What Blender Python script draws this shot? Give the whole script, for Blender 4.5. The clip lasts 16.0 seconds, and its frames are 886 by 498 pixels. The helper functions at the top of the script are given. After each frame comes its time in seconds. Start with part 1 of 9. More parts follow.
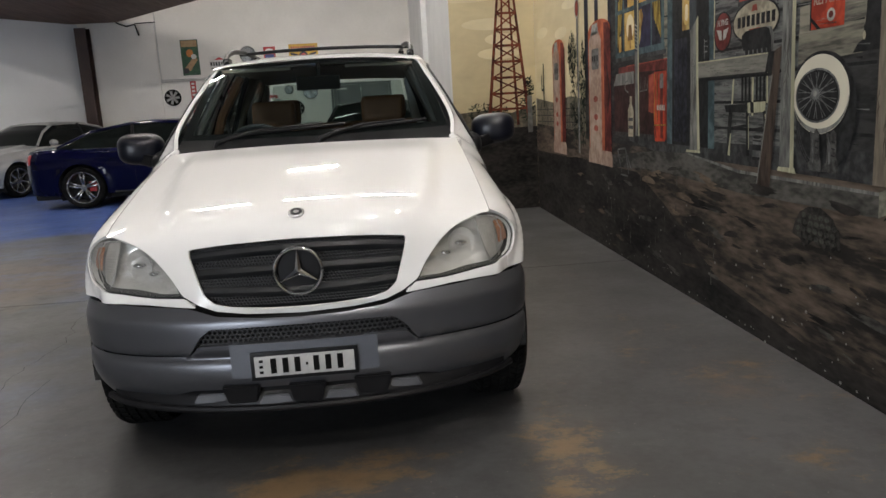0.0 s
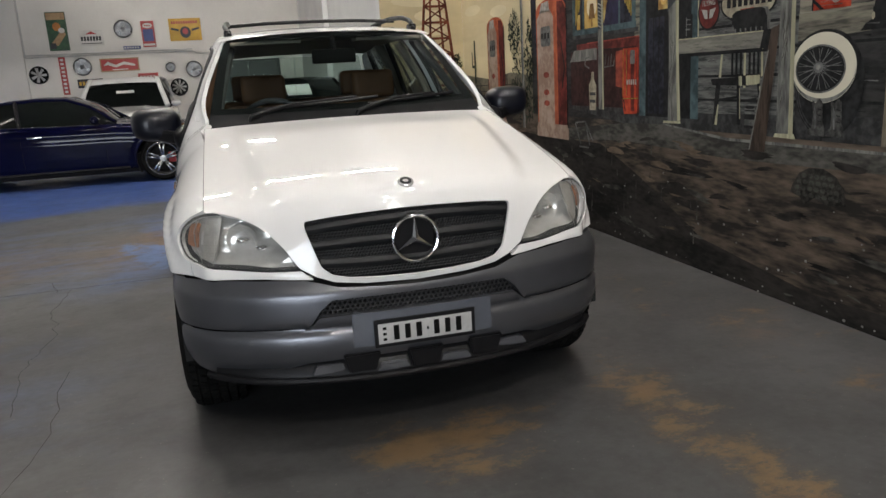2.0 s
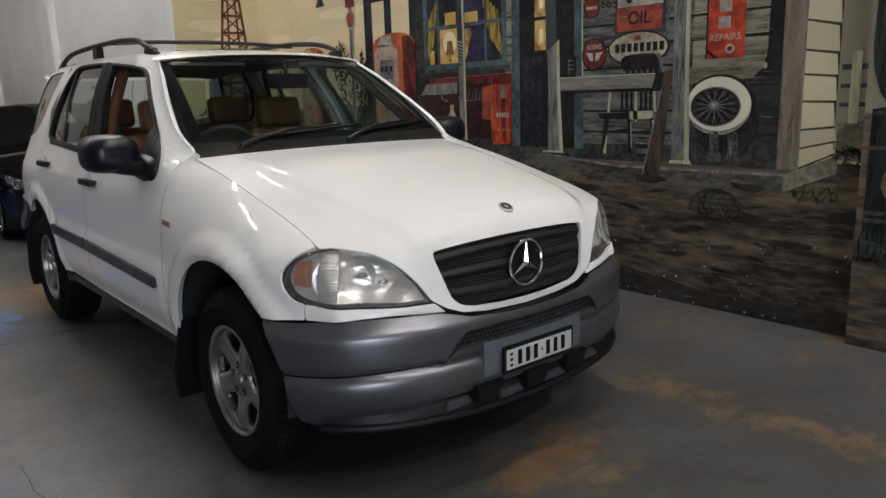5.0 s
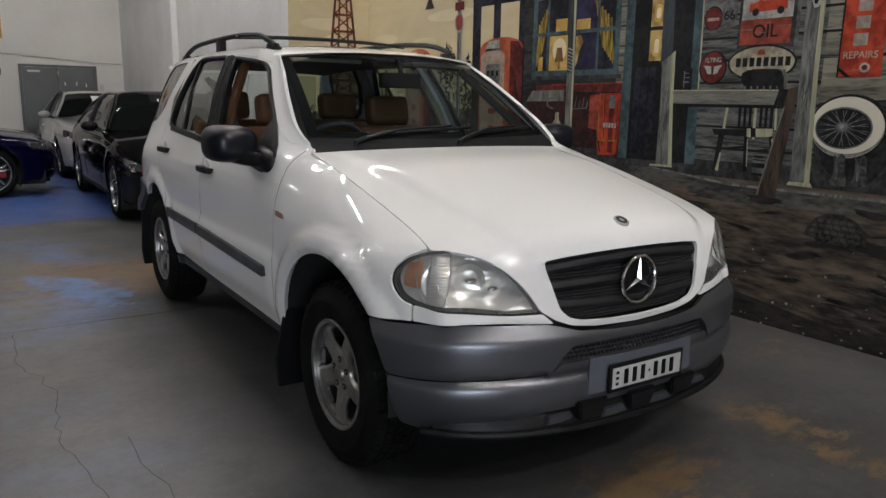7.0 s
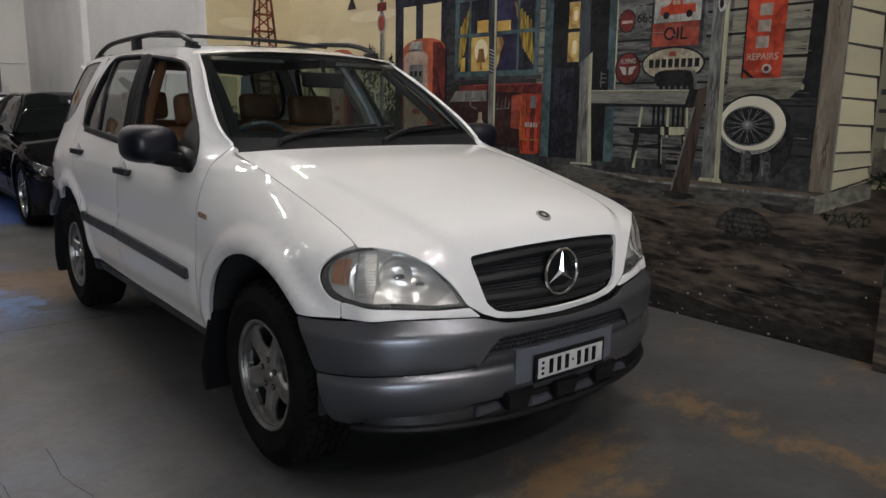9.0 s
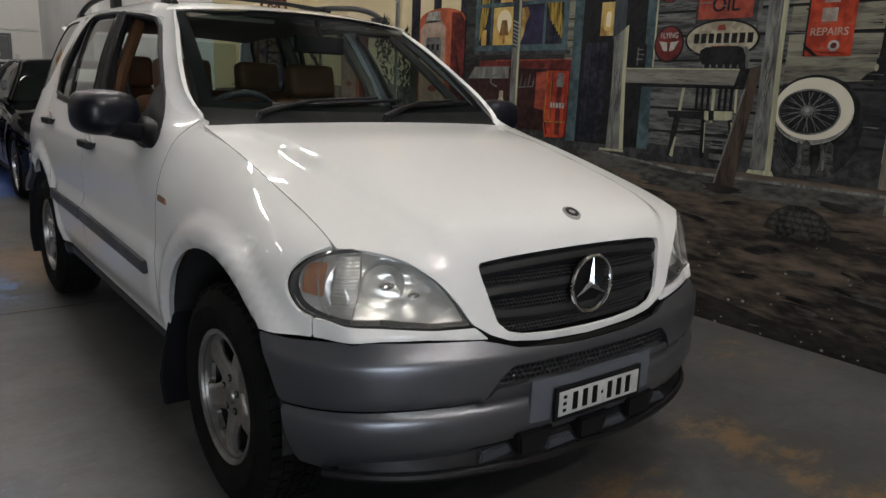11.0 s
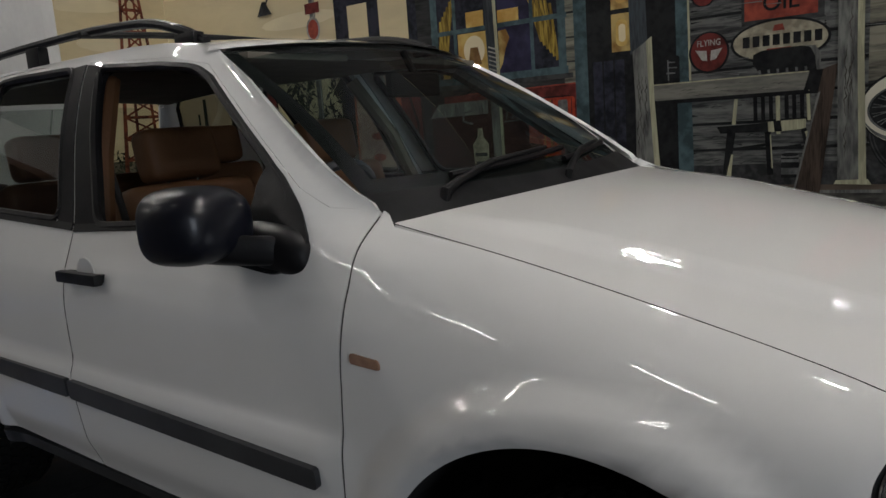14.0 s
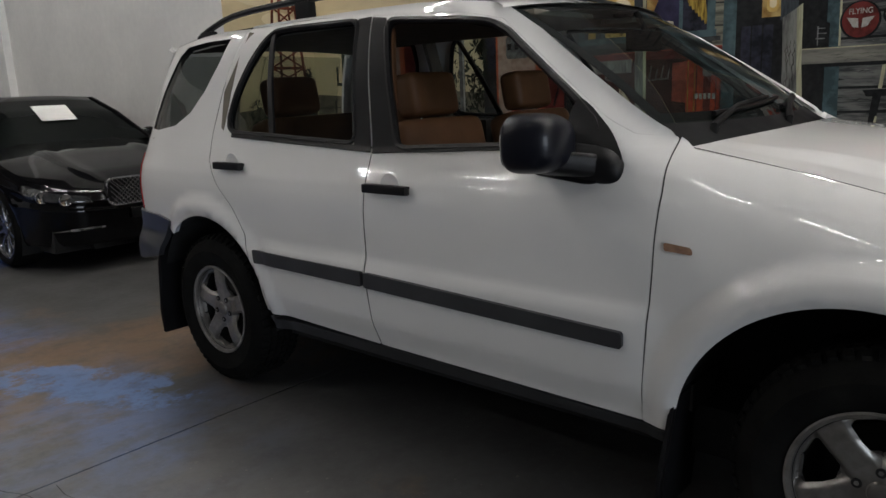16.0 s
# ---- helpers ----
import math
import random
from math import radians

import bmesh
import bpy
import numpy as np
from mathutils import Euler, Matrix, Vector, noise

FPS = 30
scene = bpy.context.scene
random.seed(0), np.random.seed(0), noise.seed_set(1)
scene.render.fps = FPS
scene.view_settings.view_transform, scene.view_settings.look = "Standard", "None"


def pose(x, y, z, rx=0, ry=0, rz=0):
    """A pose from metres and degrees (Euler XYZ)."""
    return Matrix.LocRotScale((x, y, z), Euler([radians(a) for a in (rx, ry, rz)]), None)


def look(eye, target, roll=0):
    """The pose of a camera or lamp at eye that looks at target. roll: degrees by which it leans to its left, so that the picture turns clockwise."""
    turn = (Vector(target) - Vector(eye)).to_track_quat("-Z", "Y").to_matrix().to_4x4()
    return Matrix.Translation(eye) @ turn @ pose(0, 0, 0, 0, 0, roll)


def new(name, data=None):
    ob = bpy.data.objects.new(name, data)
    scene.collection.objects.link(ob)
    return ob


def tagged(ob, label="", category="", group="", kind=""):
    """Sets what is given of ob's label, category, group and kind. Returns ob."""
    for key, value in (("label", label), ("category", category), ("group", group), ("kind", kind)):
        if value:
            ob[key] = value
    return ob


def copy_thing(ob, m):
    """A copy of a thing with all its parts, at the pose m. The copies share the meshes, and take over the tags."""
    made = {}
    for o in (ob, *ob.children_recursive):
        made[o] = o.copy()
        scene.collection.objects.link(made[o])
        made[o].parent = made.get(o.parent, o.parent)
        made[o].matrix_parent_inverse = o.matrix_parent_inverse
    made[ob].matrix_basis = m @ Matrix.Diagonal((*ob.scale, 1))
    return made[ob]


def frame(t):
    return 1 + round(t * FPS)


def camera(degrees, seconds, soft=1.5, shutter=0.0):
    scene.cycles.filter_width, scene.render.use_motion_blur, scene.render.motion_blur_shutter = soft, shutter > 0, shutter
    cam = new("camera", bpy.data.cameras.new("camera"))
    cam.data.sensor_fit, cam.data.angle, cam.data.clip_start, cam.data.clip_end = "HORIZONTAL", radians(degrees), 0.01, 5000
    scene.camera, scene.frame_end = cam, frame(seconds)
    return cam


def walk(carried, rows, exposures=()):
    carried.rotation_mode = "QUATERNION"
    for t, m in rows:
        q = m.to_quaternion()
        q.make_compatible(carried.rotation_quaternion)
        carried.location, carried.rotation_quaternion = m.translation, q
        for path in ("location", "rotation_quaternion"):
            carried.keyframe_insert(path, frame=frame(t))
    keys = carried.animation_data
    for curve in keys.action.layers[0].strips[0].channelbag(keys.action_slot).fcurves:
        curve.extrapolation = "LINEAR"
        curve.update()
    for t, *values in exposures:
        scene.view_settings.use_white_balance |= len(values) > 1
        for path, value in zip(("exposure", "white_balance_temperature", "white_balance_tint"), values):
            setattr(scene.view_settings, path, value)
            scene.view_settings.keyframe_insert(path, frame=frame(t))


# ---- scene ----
cam = camera(61.9, 16.0)
PATH = [
    (0, (0.321, -0.006, 1.352), (0.476, 1.951, 0.968), -3.3),
    (0.5, (0.143, -0.059, 1.358), (0.401, 1.884, 0.957), -2.3),
    (1, (-0.11, -0.015, 1.357), (0.156, 1.932, 0.987), -4.0),
    (1.5, (-0.323, 0.015, 1.358), (0.029, 1.941, 0.951), -2.0),
    (2, (-0.616, 0.039, 1.371), (-0.1, 1.917, 0.914), -3.3),
    (2.5, (-0.836, 0.155, 1.332), (-0.155, 1.988, 0.912), -1.9),
    (3, (-1.088, 0.343, 1.352), (-0.286, 2.139, 0.992), -2.4),
    (3.2, (-1.191, 0.387, 1.343), (-0.347, 2.161, 0.966), -1.1),
    (5.3, (-2.018, 0.808, 1.422), (-0.697, 2.265, 1.057), -1.0),
    (5.5, (-2.013, 0.825, 1.423), (-0.676, 2.281, 1.115), -0.3),
    (6, (-2.033, 0.851, 1.425), (-0.823, 2.399, 1.051), -1.0),
    (6.5, (-2.059, 0.872, 1.417), (-0.997, 2.531, 1.068), -0.2),
    (7, (-2.048, 0.858, 1.416), (-0.968, 2.494, 1.021), 1.0),
    (7.5, (-2.026, 0.825, 1.407), (-0.85, 2.397, 1.023), 0.7),
    (8, (-2.049, 0.808, 1.412), (-0.77, 2.302, 1.053), -0.3),
    (8.5, (-2.064, 0.819, 1.406), (-0.79, 2.31, 1.013), 1.2),
    (8.7, (-2.083, 0.821, 1.407), (-0.834, 2.335, 1.023), 0.7),
    (10.8, (-1.72, 1.141, 1.349), (-0.518, 2.669, 0.878), 2.7),
    (11, (-1.695, 1.213, 1.36), (-0.5, 2.757, 0.925), 2.4),
    (11.5, (-1.658, 1.463, 1.347), (-0.525, 3.032, 0.845), 0.0),
    (12, (-1.596, 1.767, 1.327), (-0.509, 3.369, 0.823), -1.5),
    (12.5, (-1.591, 2.024, 1.334), (-0.529, 3.638, 0.818), -1.1),
    (13, (-1.676, 2.322, 1.355), (-0.433, 3.824, 0.909), -2.3),
    (13.5, (-1.779, 2.575, 1.384), (-0.314, 3.875, 0.98), -1.6),
    (14, (-1.94, 2.858, 1.385), (-0.374, 4.056, 1.049), -4.1),
    (14.5, (-2.124, 3.023, 1.38), (-0.595, 4.265, 1.033), -1.5),
    (15, (-2.407, 3.171, 1.374), (-0.853, 4.361, 0.964), -3.6),
    (15.5, (-2.587, 3.161, 1.349), (-1.063, 4.381, 0.912), -2.1),
    (16, (-2.76, 3.068, 1.364), (-1.294, 4.36, 0.941), -2.4),
]
walk(cam, [(t, look(eye, target, roll)) for t, eye, target, roll in PATH],
     exposures=[(0, 0.20, 6500, 13), (3, 0.18, 6450, 12), (5.5, -0.04, 6350, 13), (8.5, -0.16, 6350, 14), (11, -0.20, 6450, 12), (12.5, -0.60, 6450, 13), (13.5, -0.72, 6400, 12), (14.5, -0.60, 6350, 12),
                (15.5, -0.47, 6330, 12), (16, -0.30, 6330, 12)])


# ---- world, daylight and lamps ----
world = bpy.data.worlds.new("world")
scene.world = world
world.use_nodes = True
wn = world.node_tree
sky = wn.nodes.new("ShaderNodeTexSky")
sky.sky_type = "NISHITA"
sky.sun_disc = False
sky.sun_elevation, sky.sun_rotation = radians(38), radians(200)
wn.links.new(sky.outputs[0], wn.nodes["Background"].inputs[0])
wn.nodes["Background"].inputs[1].default_value = 0.10

ROOM_W, ROOM_S, ROOM_N, CEIL = -11.0, -9.0, 19.3, 6.3
MURAL_X, RETURN_Y, SIDE_X = 2.32, 9.2, 1.42

door_light = bpy.data.lights.new("door_daylight", "AREA")
door_light.shape, door_light.size, door_light.size_y = "RECTANGLE", 4.6, 3.4
door_light.energy, door_light.color = 430, (0.80, 0.90, 1.0)
door_lamp = new("door_daylight", door_light)
door_lamp.matrix_world = look((-5.6, ROOM_S + 0.05, 1.8), (-5.6, 4, 1.2))


# ---- materials ----
def mat(name, col, col2=None, rough=0.5, metal=0.0, scale=6.0, fine=60.0, bump=0.0, stretch=(1, 1, 1), coat=0.0,
        vary=0.0, rvar=0.1, spec=0.5, lo=0.35, hi=0.65, distort=0.0, strokes=0.25):
    """A surface of two tones mixed by coarse and fine noise, with uneven gloss and relief."""
    m = bpy.data.materials.new(name)
    m.use_nodes = True
    t = m.node_tree
    n, l = t.nodes, t.links
    b = n["Principled BSDF"]
    b.inputs["Roughness"].default_value, b.inputs["Metallic"].default_value = rough, metal
    b.inputs["Coat Weight"].default_value, b.inputs["Coat Roughness"].default_value = coat, 0.04
    b.inputs["Specular IOR Level"].default_value = spec
    co = n.new("ShaderNodeTexCoord")
    mp = n.new("ShaderNodeMapping")
    mp.inputs["Scale"].default_value = stretch
    l.new(co.outputs["Object"], mp.inputs[0])
    big, small = n.new("ShaderNodeTexNoise"), n.new("ShaderNodeTexNoise")
    big.inputs["Scale"].default_value, big.inputs["Detail"].default_value = scale, 6
    big.inputs["Distortion"].default_value = distort
    small.inputs["Scale"].default_value, small.inputs["Detail"].default_value = fine, 4
    l.new(mp.outputs[0], big.inputs[0])
    l.new(mp.outputs[0], small.inputs[0])
    mix = n.new("ShaderNodeMath")
    mix.operation = "MULTIPLY_ADD"
    mix.inputs[1].default_value = strokes
    l.new(small.outputs[0], mix.inputs[0])
    sub = n.new("ShaderNodeMath")
    sub.operation = "ADD"
    sub.inputs[1].default_value = -0.5 * strokes
    l.new(big.outputs[0], sub.inputs[0])
    l.new(sub.outputs[0], mix.inputs[2])
    rg = n.new("ShaderNodeMapRange")
    rg.inputs[1].default_value, rg.inputs[2].default_value = lo, hi
    l.new(mix.outputs[0], rg.inputs[0])
    cm = n.new("ShaderNodeMix")
    cm.data_type = "RGBA"
    cm.inputs[6].default_value = (*col, 1)
    cm.inputs[7].default_value = (*(col2 or [c * 0.85 for c in col]), 1)
    l.new(rg.outputs[0], cm.inputs[0])
    out = cm.outputs[2]
    if vary:
        oi, hv, mr = n.new("ShaderNodeObjectInfo"), n.new("ShaderNodeHueSaturation"), n.new("ShaderNodeMapRange")
        mr.inputs[3].default_value, mr.inputs[4].default_value = 1 - vary, 1 + vary
        l.new(oi.outputs["Random"], mr.inputs[0])
        l.new(mr.outputs[0], hv.inputs["Value"])
        l.new(out, hv.inputs["Color"])
        out = hv.outputs[0]
    l.new(out, b.inputs["Base Color"])
    if rvar:
        rr = n.new("ShaderNodeMapRange")
        rr.inputs[3].default_value, rr.inputs[4].default_value = max(0, rough - rvar), min(1, rough + rvar)
        l.new(mix.outputs[0], rr.inputs[0])
        l.new(rr.outputs[0], b.inputs["Roughness"])
    if bump:
        bp = n.new("ShaderNodeBump")
        bp.inputs["Strength"].default_value, bp.inputs["Distance"].default_value = bump, 0.01
        l.new(small.outputs[0], bp.inputs["Height"])
        l.new(bp.outputs[0], b.inputs["Normal"])
    return m


def glass(name, tint=(0.9, 0.95, 0.93), rough=0.0, mirror=0.08, haze=0.0):
    """Thin window glass: clear pass mixed with a gloss that grows at grazing angles."""
    m = bpy.data.materials.new(name)
    m.use_nodes = True
    t = m.node_tree
    n, l = t.nodes, t.links
    n.remove(n["Principled BSDF"])
    tr, gl, mx, fr = (n.new("ShaderNodeBsdfTransparent"), n.new("ShaderNodeBsdfGlossy"), n.new("ShaderNodeMixShader"),
                      n.new("ShaderNodeLayerWeight"))
    tr.inputs[0].default_value = (*tint, 1)
    gl.inputs["Roughness"].default_value = rough
    gl.inputs["Color"].default_value = (1, 1, 1, 1)
    fr.inputs[0].default_value = 0.5
    ad, pw = n.new("ShaderNodeMath"), n.new("ShaderNodeMath")
    pw.operation, ad.operation = "POWER", "MULTIPLY_ADD"
    pw.inputs[1].default_value = 5.0
    ad.inputs[1].default_value, ad.inputs[2].default_value = 0.9, mirror
    l.new(fr.outputs["Facing"], pw.inputs[0])
    l.new(pw.outputs[0], ad.inputs[0])
    l.new(ad.outputs[0], mx.inputs[0])
    l.new(tr.outputs[0], mx.inputs[1])
    if haze:
        df, hz = n.new("ShaderNodeBsdfDiffuse"), n.new("ShaderNodeMixShader")
        df.inputs[0].default_value, hz.inputs[0].default_value = (0.8, 0.8, 0.78, 1), haze
        l.new(tr.outputs[0], hz.inputs[1])
        l.new(df.outputs[0], hz.inputs[2])
        l.new(hz.outputs[0], mx.inputs[1])
    l.new(gl.outputs[0], mx.inputs[2])
    l.new(mx.outputs[0], n["Material Output"].inputs[0])
    return m


def glow(name, col, strength):
    m = bpy.data.materials.new(name)
    m.use_nodes = True
    b = m.node_tree.nodes["Principled BSDF"]
    b.inputs["Base Color"].default_value = (*col, 1)
    b.inputs["Emission Color"].default_value = (*col, 1)
    b.inputs["Emission Strength"].default_value = strength
    return m


def floor_mat():
    """Grey painted concrete, worn to tan in drifts, with remains of blue paint and a blue bay at the back."""
    m = mat("floor_paint", (0.080, 0.080, 0.081), (0.052, 0.051, 0.051), rough=0.42, scale=1.3, fine=25, bump=0.08, rvar=0.12, spec=0.5)
    t = m.node_tree
    n, l = t.nodes, t.links
    b = n["Principled BSDF"]
    co = n.new("ShaderNodeTexCoord")
    sep = n.new("ShaderNodeSeparateXYZ")
    l.new(co.outputs["Object"], sep.inputs[0])

    def math_(op, a, c=None, d=None):
        k = n.new("ShaderNodeMath")
        k.operation = op
        for i, v in enumerate((a, c, d)):
            if v is None:
                continue
            if isinstance(v, (int, float)):
                k.inputs[i].default_value = v
            else:
                l.new(v, k.inputs[i])
        return k.outputs[0]

    def noise_(scale, detail=8, off=0.0, stretch=(1, 1, 1), rough=0.6):
        mp = n.new("ShaderNodeMapping")
        mp.inputs["Location"].default_value = (off, off * 0.7, 0)
        mp.inputs["Scale"].default_value = stretch
        l.new(co.outputs["Object"], mp.inputs[0])
        k = n.new("ShaderNodeTexNoise")
        k.inputs["Scale"].default_value, k.inputs["Detail"].default_value = scale, detail
        k.inputs["Roughness"].default_value = rough
        l.new(mp.outputs[0], k.inputs[0])
        return k.outputs[0]

    def ramp(v, a, c):
        k = n.new("ShaderNodeMapRange")
        k.inputs[1].default_value, k.inputs[2].default_value = a, c
        l.new(v, k.inputs[0])
        return k.outputs[0]

    def blend(base, colour, fac):
        k = n.new("ShaderNodeMix")
        k.data_type = "RGBA"
        k.inputs[7].default_value = (*colour, 1)
        l.new(base, k.inputs[6])
        l.new(fac, k.inputs[0])
        return k.outputs[2]

    x, y = sep.outputs[0], sep.outputs[1]
    wob = math_("MULTIPLY_ADD", noise_(0.9, 6, 3.0), 1.6, -0.8)
    base = b.inputs["Base Color"].links[0].from_socket
    # tan wear: flaking drifts before the car and beside the long wall, a broad one by the rear wheel
    lane = math_("DIVIDE", math_("ADD", math_("MULTIPLY_ADD", wob, 0.22, x), -1.0), 0.30)
    lane = math_("MULTIPLY", math_("MAXIMUM", math_("SUBTRACT", 1.0, math_("MULTIPLY", lane, lane)), 0), ramp(y, 3.7, 3.0))
    edge = math_("MULTIPLY", math_("MULTIPLY", ramp(x, 1.15, 1.6), ramp(y, 5.4, 4.2)), 0.62)
    dx, dy = math_("DIVIDE", math_("ADD", x, -0.05), 0.75), math_("DIVIDE", math_("ADD", y, -2.55), 0.42)
    blob = math_("MAXIMUM", math_("SUBTRACT", 1.0, math_("ADD", math_("MULTIPLY", dx, dx), math_("MULTIPLY", dy, dy))), 0)
    front = math_("MAXIMUM", math_("MAXIMUM", lane, edge), math_("MULTIPLY", blob, 1.15))
    d2 = math_("ABSOLUTE", math_("ADD", math_("ADD", y, wob), -7.0))
    band2 = math_("MAXIMUM", math_("SUBTRACT", 1.0, math_("DIVIDE", d2, 1.5)), 0)
    band2 = math_("MULTIPLY", band2, ramp(x, 0.9, -0.4))
    speck = noise_(2.6, 15, 1.0, (0.8, 1.25, 1), 0.80)
    f1 = ramp(math_("MULTIPLY_ADD", front, 0.26, speck), 0.715, 0.785)
    f2 = ramp(math_("MULTIPLY_ADD", band2, 0.42, noise_(1.3, 12, 7.0, (1, 1, 1), 0.7)), 0.62, 0.80)
    base = blend(base, (0.185, 0.118, 0.056), math_("MULTIPLY", f1, 0.8))
    base = blend(base, (0.19, 0.108, 0.048), math_("MULTIPLY", f2, 0.75))
    # blue: flakes left of the car, the bay at the back
    f3 = ramp(noise_(1.0, 12, 11.0, (1, 1.5, 1), 0.68), 0.47, 0.58)
    f3 = math_("MULTIPLY", f3, math_("MULTIPLY", ramp(x, -0.9, -1.5), math_("MULTIPLY", ramp(y, 5.2, 6.2), ramp(y, 9.4, 8.2))))
    base = blend(base, (0.075, 0.155, 0.38), math_("MULTIPLY", f3, 0.75))
    # lighter grey towards the left, from beside the car to the bay
    paler = math_("MULTIPLY", ramp(math_("MULTIPLY_ADD", wob, 0.5, x), -1.3, -1.9), ramp(y, 4.4, 5.4))
    base = blend(base, (0.150, 0.148, 0.145), math_("MULTIPLY", math_("MULTIPLY", paler, ramp(y, 12.0, 9.0)), 0.55))
    # a flaked patch of blue beside the rear wheel
    px, py = math_("ADD", x, 1.36), math_("ADD", y, -6.75)
    qa = math_("DIVIDE", math_("MULTIPLY_ADD", px, -0.35, math_("MULTIPLY", py, 0.94)), 0.68)
    qb = math_("DIVIDE", math_("MULTIPLY_ADD", px, 0.94, math_("MULTIPLY", py, 0.35)), 0.22)
    patch = math_("SUBTRACT", 1.0, math_("ADD", math_("MULTIPLY", qa, qa), math_("MULTIPLY", qb, qb)))
    f9 = ramp(math_("MULTIPLY_ADD", patch, 0.16, noise_(3.4, 13, 51.0, (1, 1, 1), 0.74)), 0.50, 0.585)
    f9 = math_("MULTIPLY", f9, ramp(patch, -0.9, 0.0))
    base = blend(base, (0.10, 0.20, 0.44), math_("MULTIPLY", f9, 0.85))
    f6 = ramp(noise_(0.9, 12, 21.0, (1, 1.5, 1), 0.68), 0.52, 0.66)
    f6 = math_("MULTIPLY", f6, math_("MULTIPLY", ramp(x, -0.8, -1.8), ramp(y, 6.2, 4.6)))
    base = blend(base, (0.075, 0.11, 0.20), math_("MULTIPLY", f6, 0.45))
    f4 = ramp(math_("ADD", y, math_("MULTIPLY_ADD", x, -0.25, wob)), 10.2, 10.7)
    base = blend(base, (0.045, 0.095, 0.31), math_("MULTIPLY", math_("MULTIPLY", f4, ramp(speck, 0.25, 0.45)), 0.9))
    # mottling, scuffs and dull trodden patches
    f7 = ramp(noise_(6.5, 12, 31.0, (1, 1, 1), 0.72), 0.47, 0.62)
    base = blend(base, (0.033, 0.032, 0.032), math_("MULTIPLY", f7, 0.45))
    f8 = ramp(noise_(3.1, 14, 43.0, (0.5, 2.2, 1), 0.75), 0.60, 0.68)
    base = blend(base, (0.115, 0.108, 0.098), math_("MULTIPLY", f8, 0.35))
    # small chips
    f5 = ramp(noise_(48, 3, 5.0), 0.68, 0.72)
    base = blend(base, (0.34, 0.31, 0.26), math_("MULTIPLY", f5, 0.3))
    l.new(base, b.inputs["Base Color"])
    return m


M_FLOOR = floor_mat()
M_WHITEWALL = mat("white_wall_paint", (0.74, 0.715, 0.67), (0.67, 0.645, 0.60), rough=0.7, scale=0.9, fine=18, bump=0.1, rvar=0.08)
# the partition's daylight is put into its colour: whiter and bluer
M_PARTITION_DAYLIT = mat("partition_daylit_paint", (0.80, 0.82, 0.84), (0.76, 0.78, 0.80), rough=0.6, scale=0.9, fine=18, bump=0.05)
M_COOLWALL = mat("side_wall_paint", (0.76, 0.76, 0.74), (0.64, 0.64, 0.63), rough=0.65, scale=0.8, fine=14, bump=0.2)
M_DARKWALL = mat("dark_wall_paint", (0.12, 0.12, 0.125), (0.09, 0.09, 0.095), rough=0.7, scale=0.8)
M_WESTWALL_DIM = mat("west_wall_dimmed", (0.30, 0.295, 0.28), (0.25, 0.245, 0.235), rough=0.7, scale=0.8)
M_CEIL = mat("ceiling_paint", (0.13, 0.128, 0.124), (0.10, 0.10, 0.096), rough=0.8, scale=0.7)
M_BROWN = mat("brown_steel_paint", (0.055, 0.03, 0.022), (0.04, 0.022, 0.018), rough=0.5, scale=3)
M_SOFFIT = mat("dark_soffit_boards", (0.11, 0.055, 0.035), (0.07, 0.035, 0.022), rough=0.6, scale=2, stretch=(8, 0.6, 1))
M_GREYDOOR = mat("grey_door_paint", (0.10, 0.105, 0.105), (0.085, 0.09, 0.09), rough=0.45, scale=2)
M_PIPE = mat("grey_conduit", (0.55, 0.54, 0.52), rough=0.4)
M_CRACK = mat("crack_dirt", (0.03, 0.028, 0.025), rough=0.9)
M_TUBE = glow("tube_light", (1.0, 0.955, 0.88), 245)
# turned down: glints on the flank with little light added to it
M_TUBE_DIM = glow("weak_tube_light", (1.0, 0.955, 0.88), 70)
M_TUBE_SHORT = glow("short_tube_light", (1.0, 0.955, 0.88), 570)
M_BATTEN = mat("batten_enamel", (0.8, 0.8, 0.78), rough=0.4)


# ---- mesh helpers ----
def link(name, bm, material, parent=None, label="", smooth=True, angle=35):
    """One mesh object from a bmesh."""
    me = bpy.data.meshes.new(name)
    bmesh.ops.recalc_face_normals(bm, faces=bm.faces[:])
    bm.to_mesh(me)
    bm.free()
    for mt in (material if isinstance(material, (list, tuple)) else [material]):
        me.materials.append(mt)
    if smooth and len(me.polygons):
        me.polygons.foreach_set("use_smooth", [True] * len(me.polygons))
        me.set_sharp_from_angle(angle=radians(angle))
    ob = new(name, me)
    if parent:
        ob.parent = parent
    if label:
        ob["label"] = label
    return ob


def part(name, bm, material, parent, label="", smooth=True, angle=35):
    return link(name, bm, material, parent, label, smooth, angle)


def empty(name, m=None):
    ob = new(name)
    ob.empty_display_size = 0.1
    if m is not None:
        ob.matrix_world = m
    return ob


def box(bm, lo, hi, bevel=0.0, seg=2):
    """Adds a block from corner lo to corner hi."""
    r = bmesh.ops.create_cube(bm, size=1)
    c = [(a + b) / 2 for a, b in zip(lo, hi)]
    s = [abs(b - a) for a, b in zip(lo, hi)]
    for v in r["verts"]:
        v.co = Vector((c[0] + v.co.x * s[0], c[1] + v.co.y * s[1], c[2] + v.co.z * s[2]))
    if bevel:
        es = list({e for v in r["verts"] for e in v.link_edges})
        bmesh.ops.bevel(bm, geom=es, offset=bevel, segments=seg, affect="EDGES", profile=0.7)
    return bm


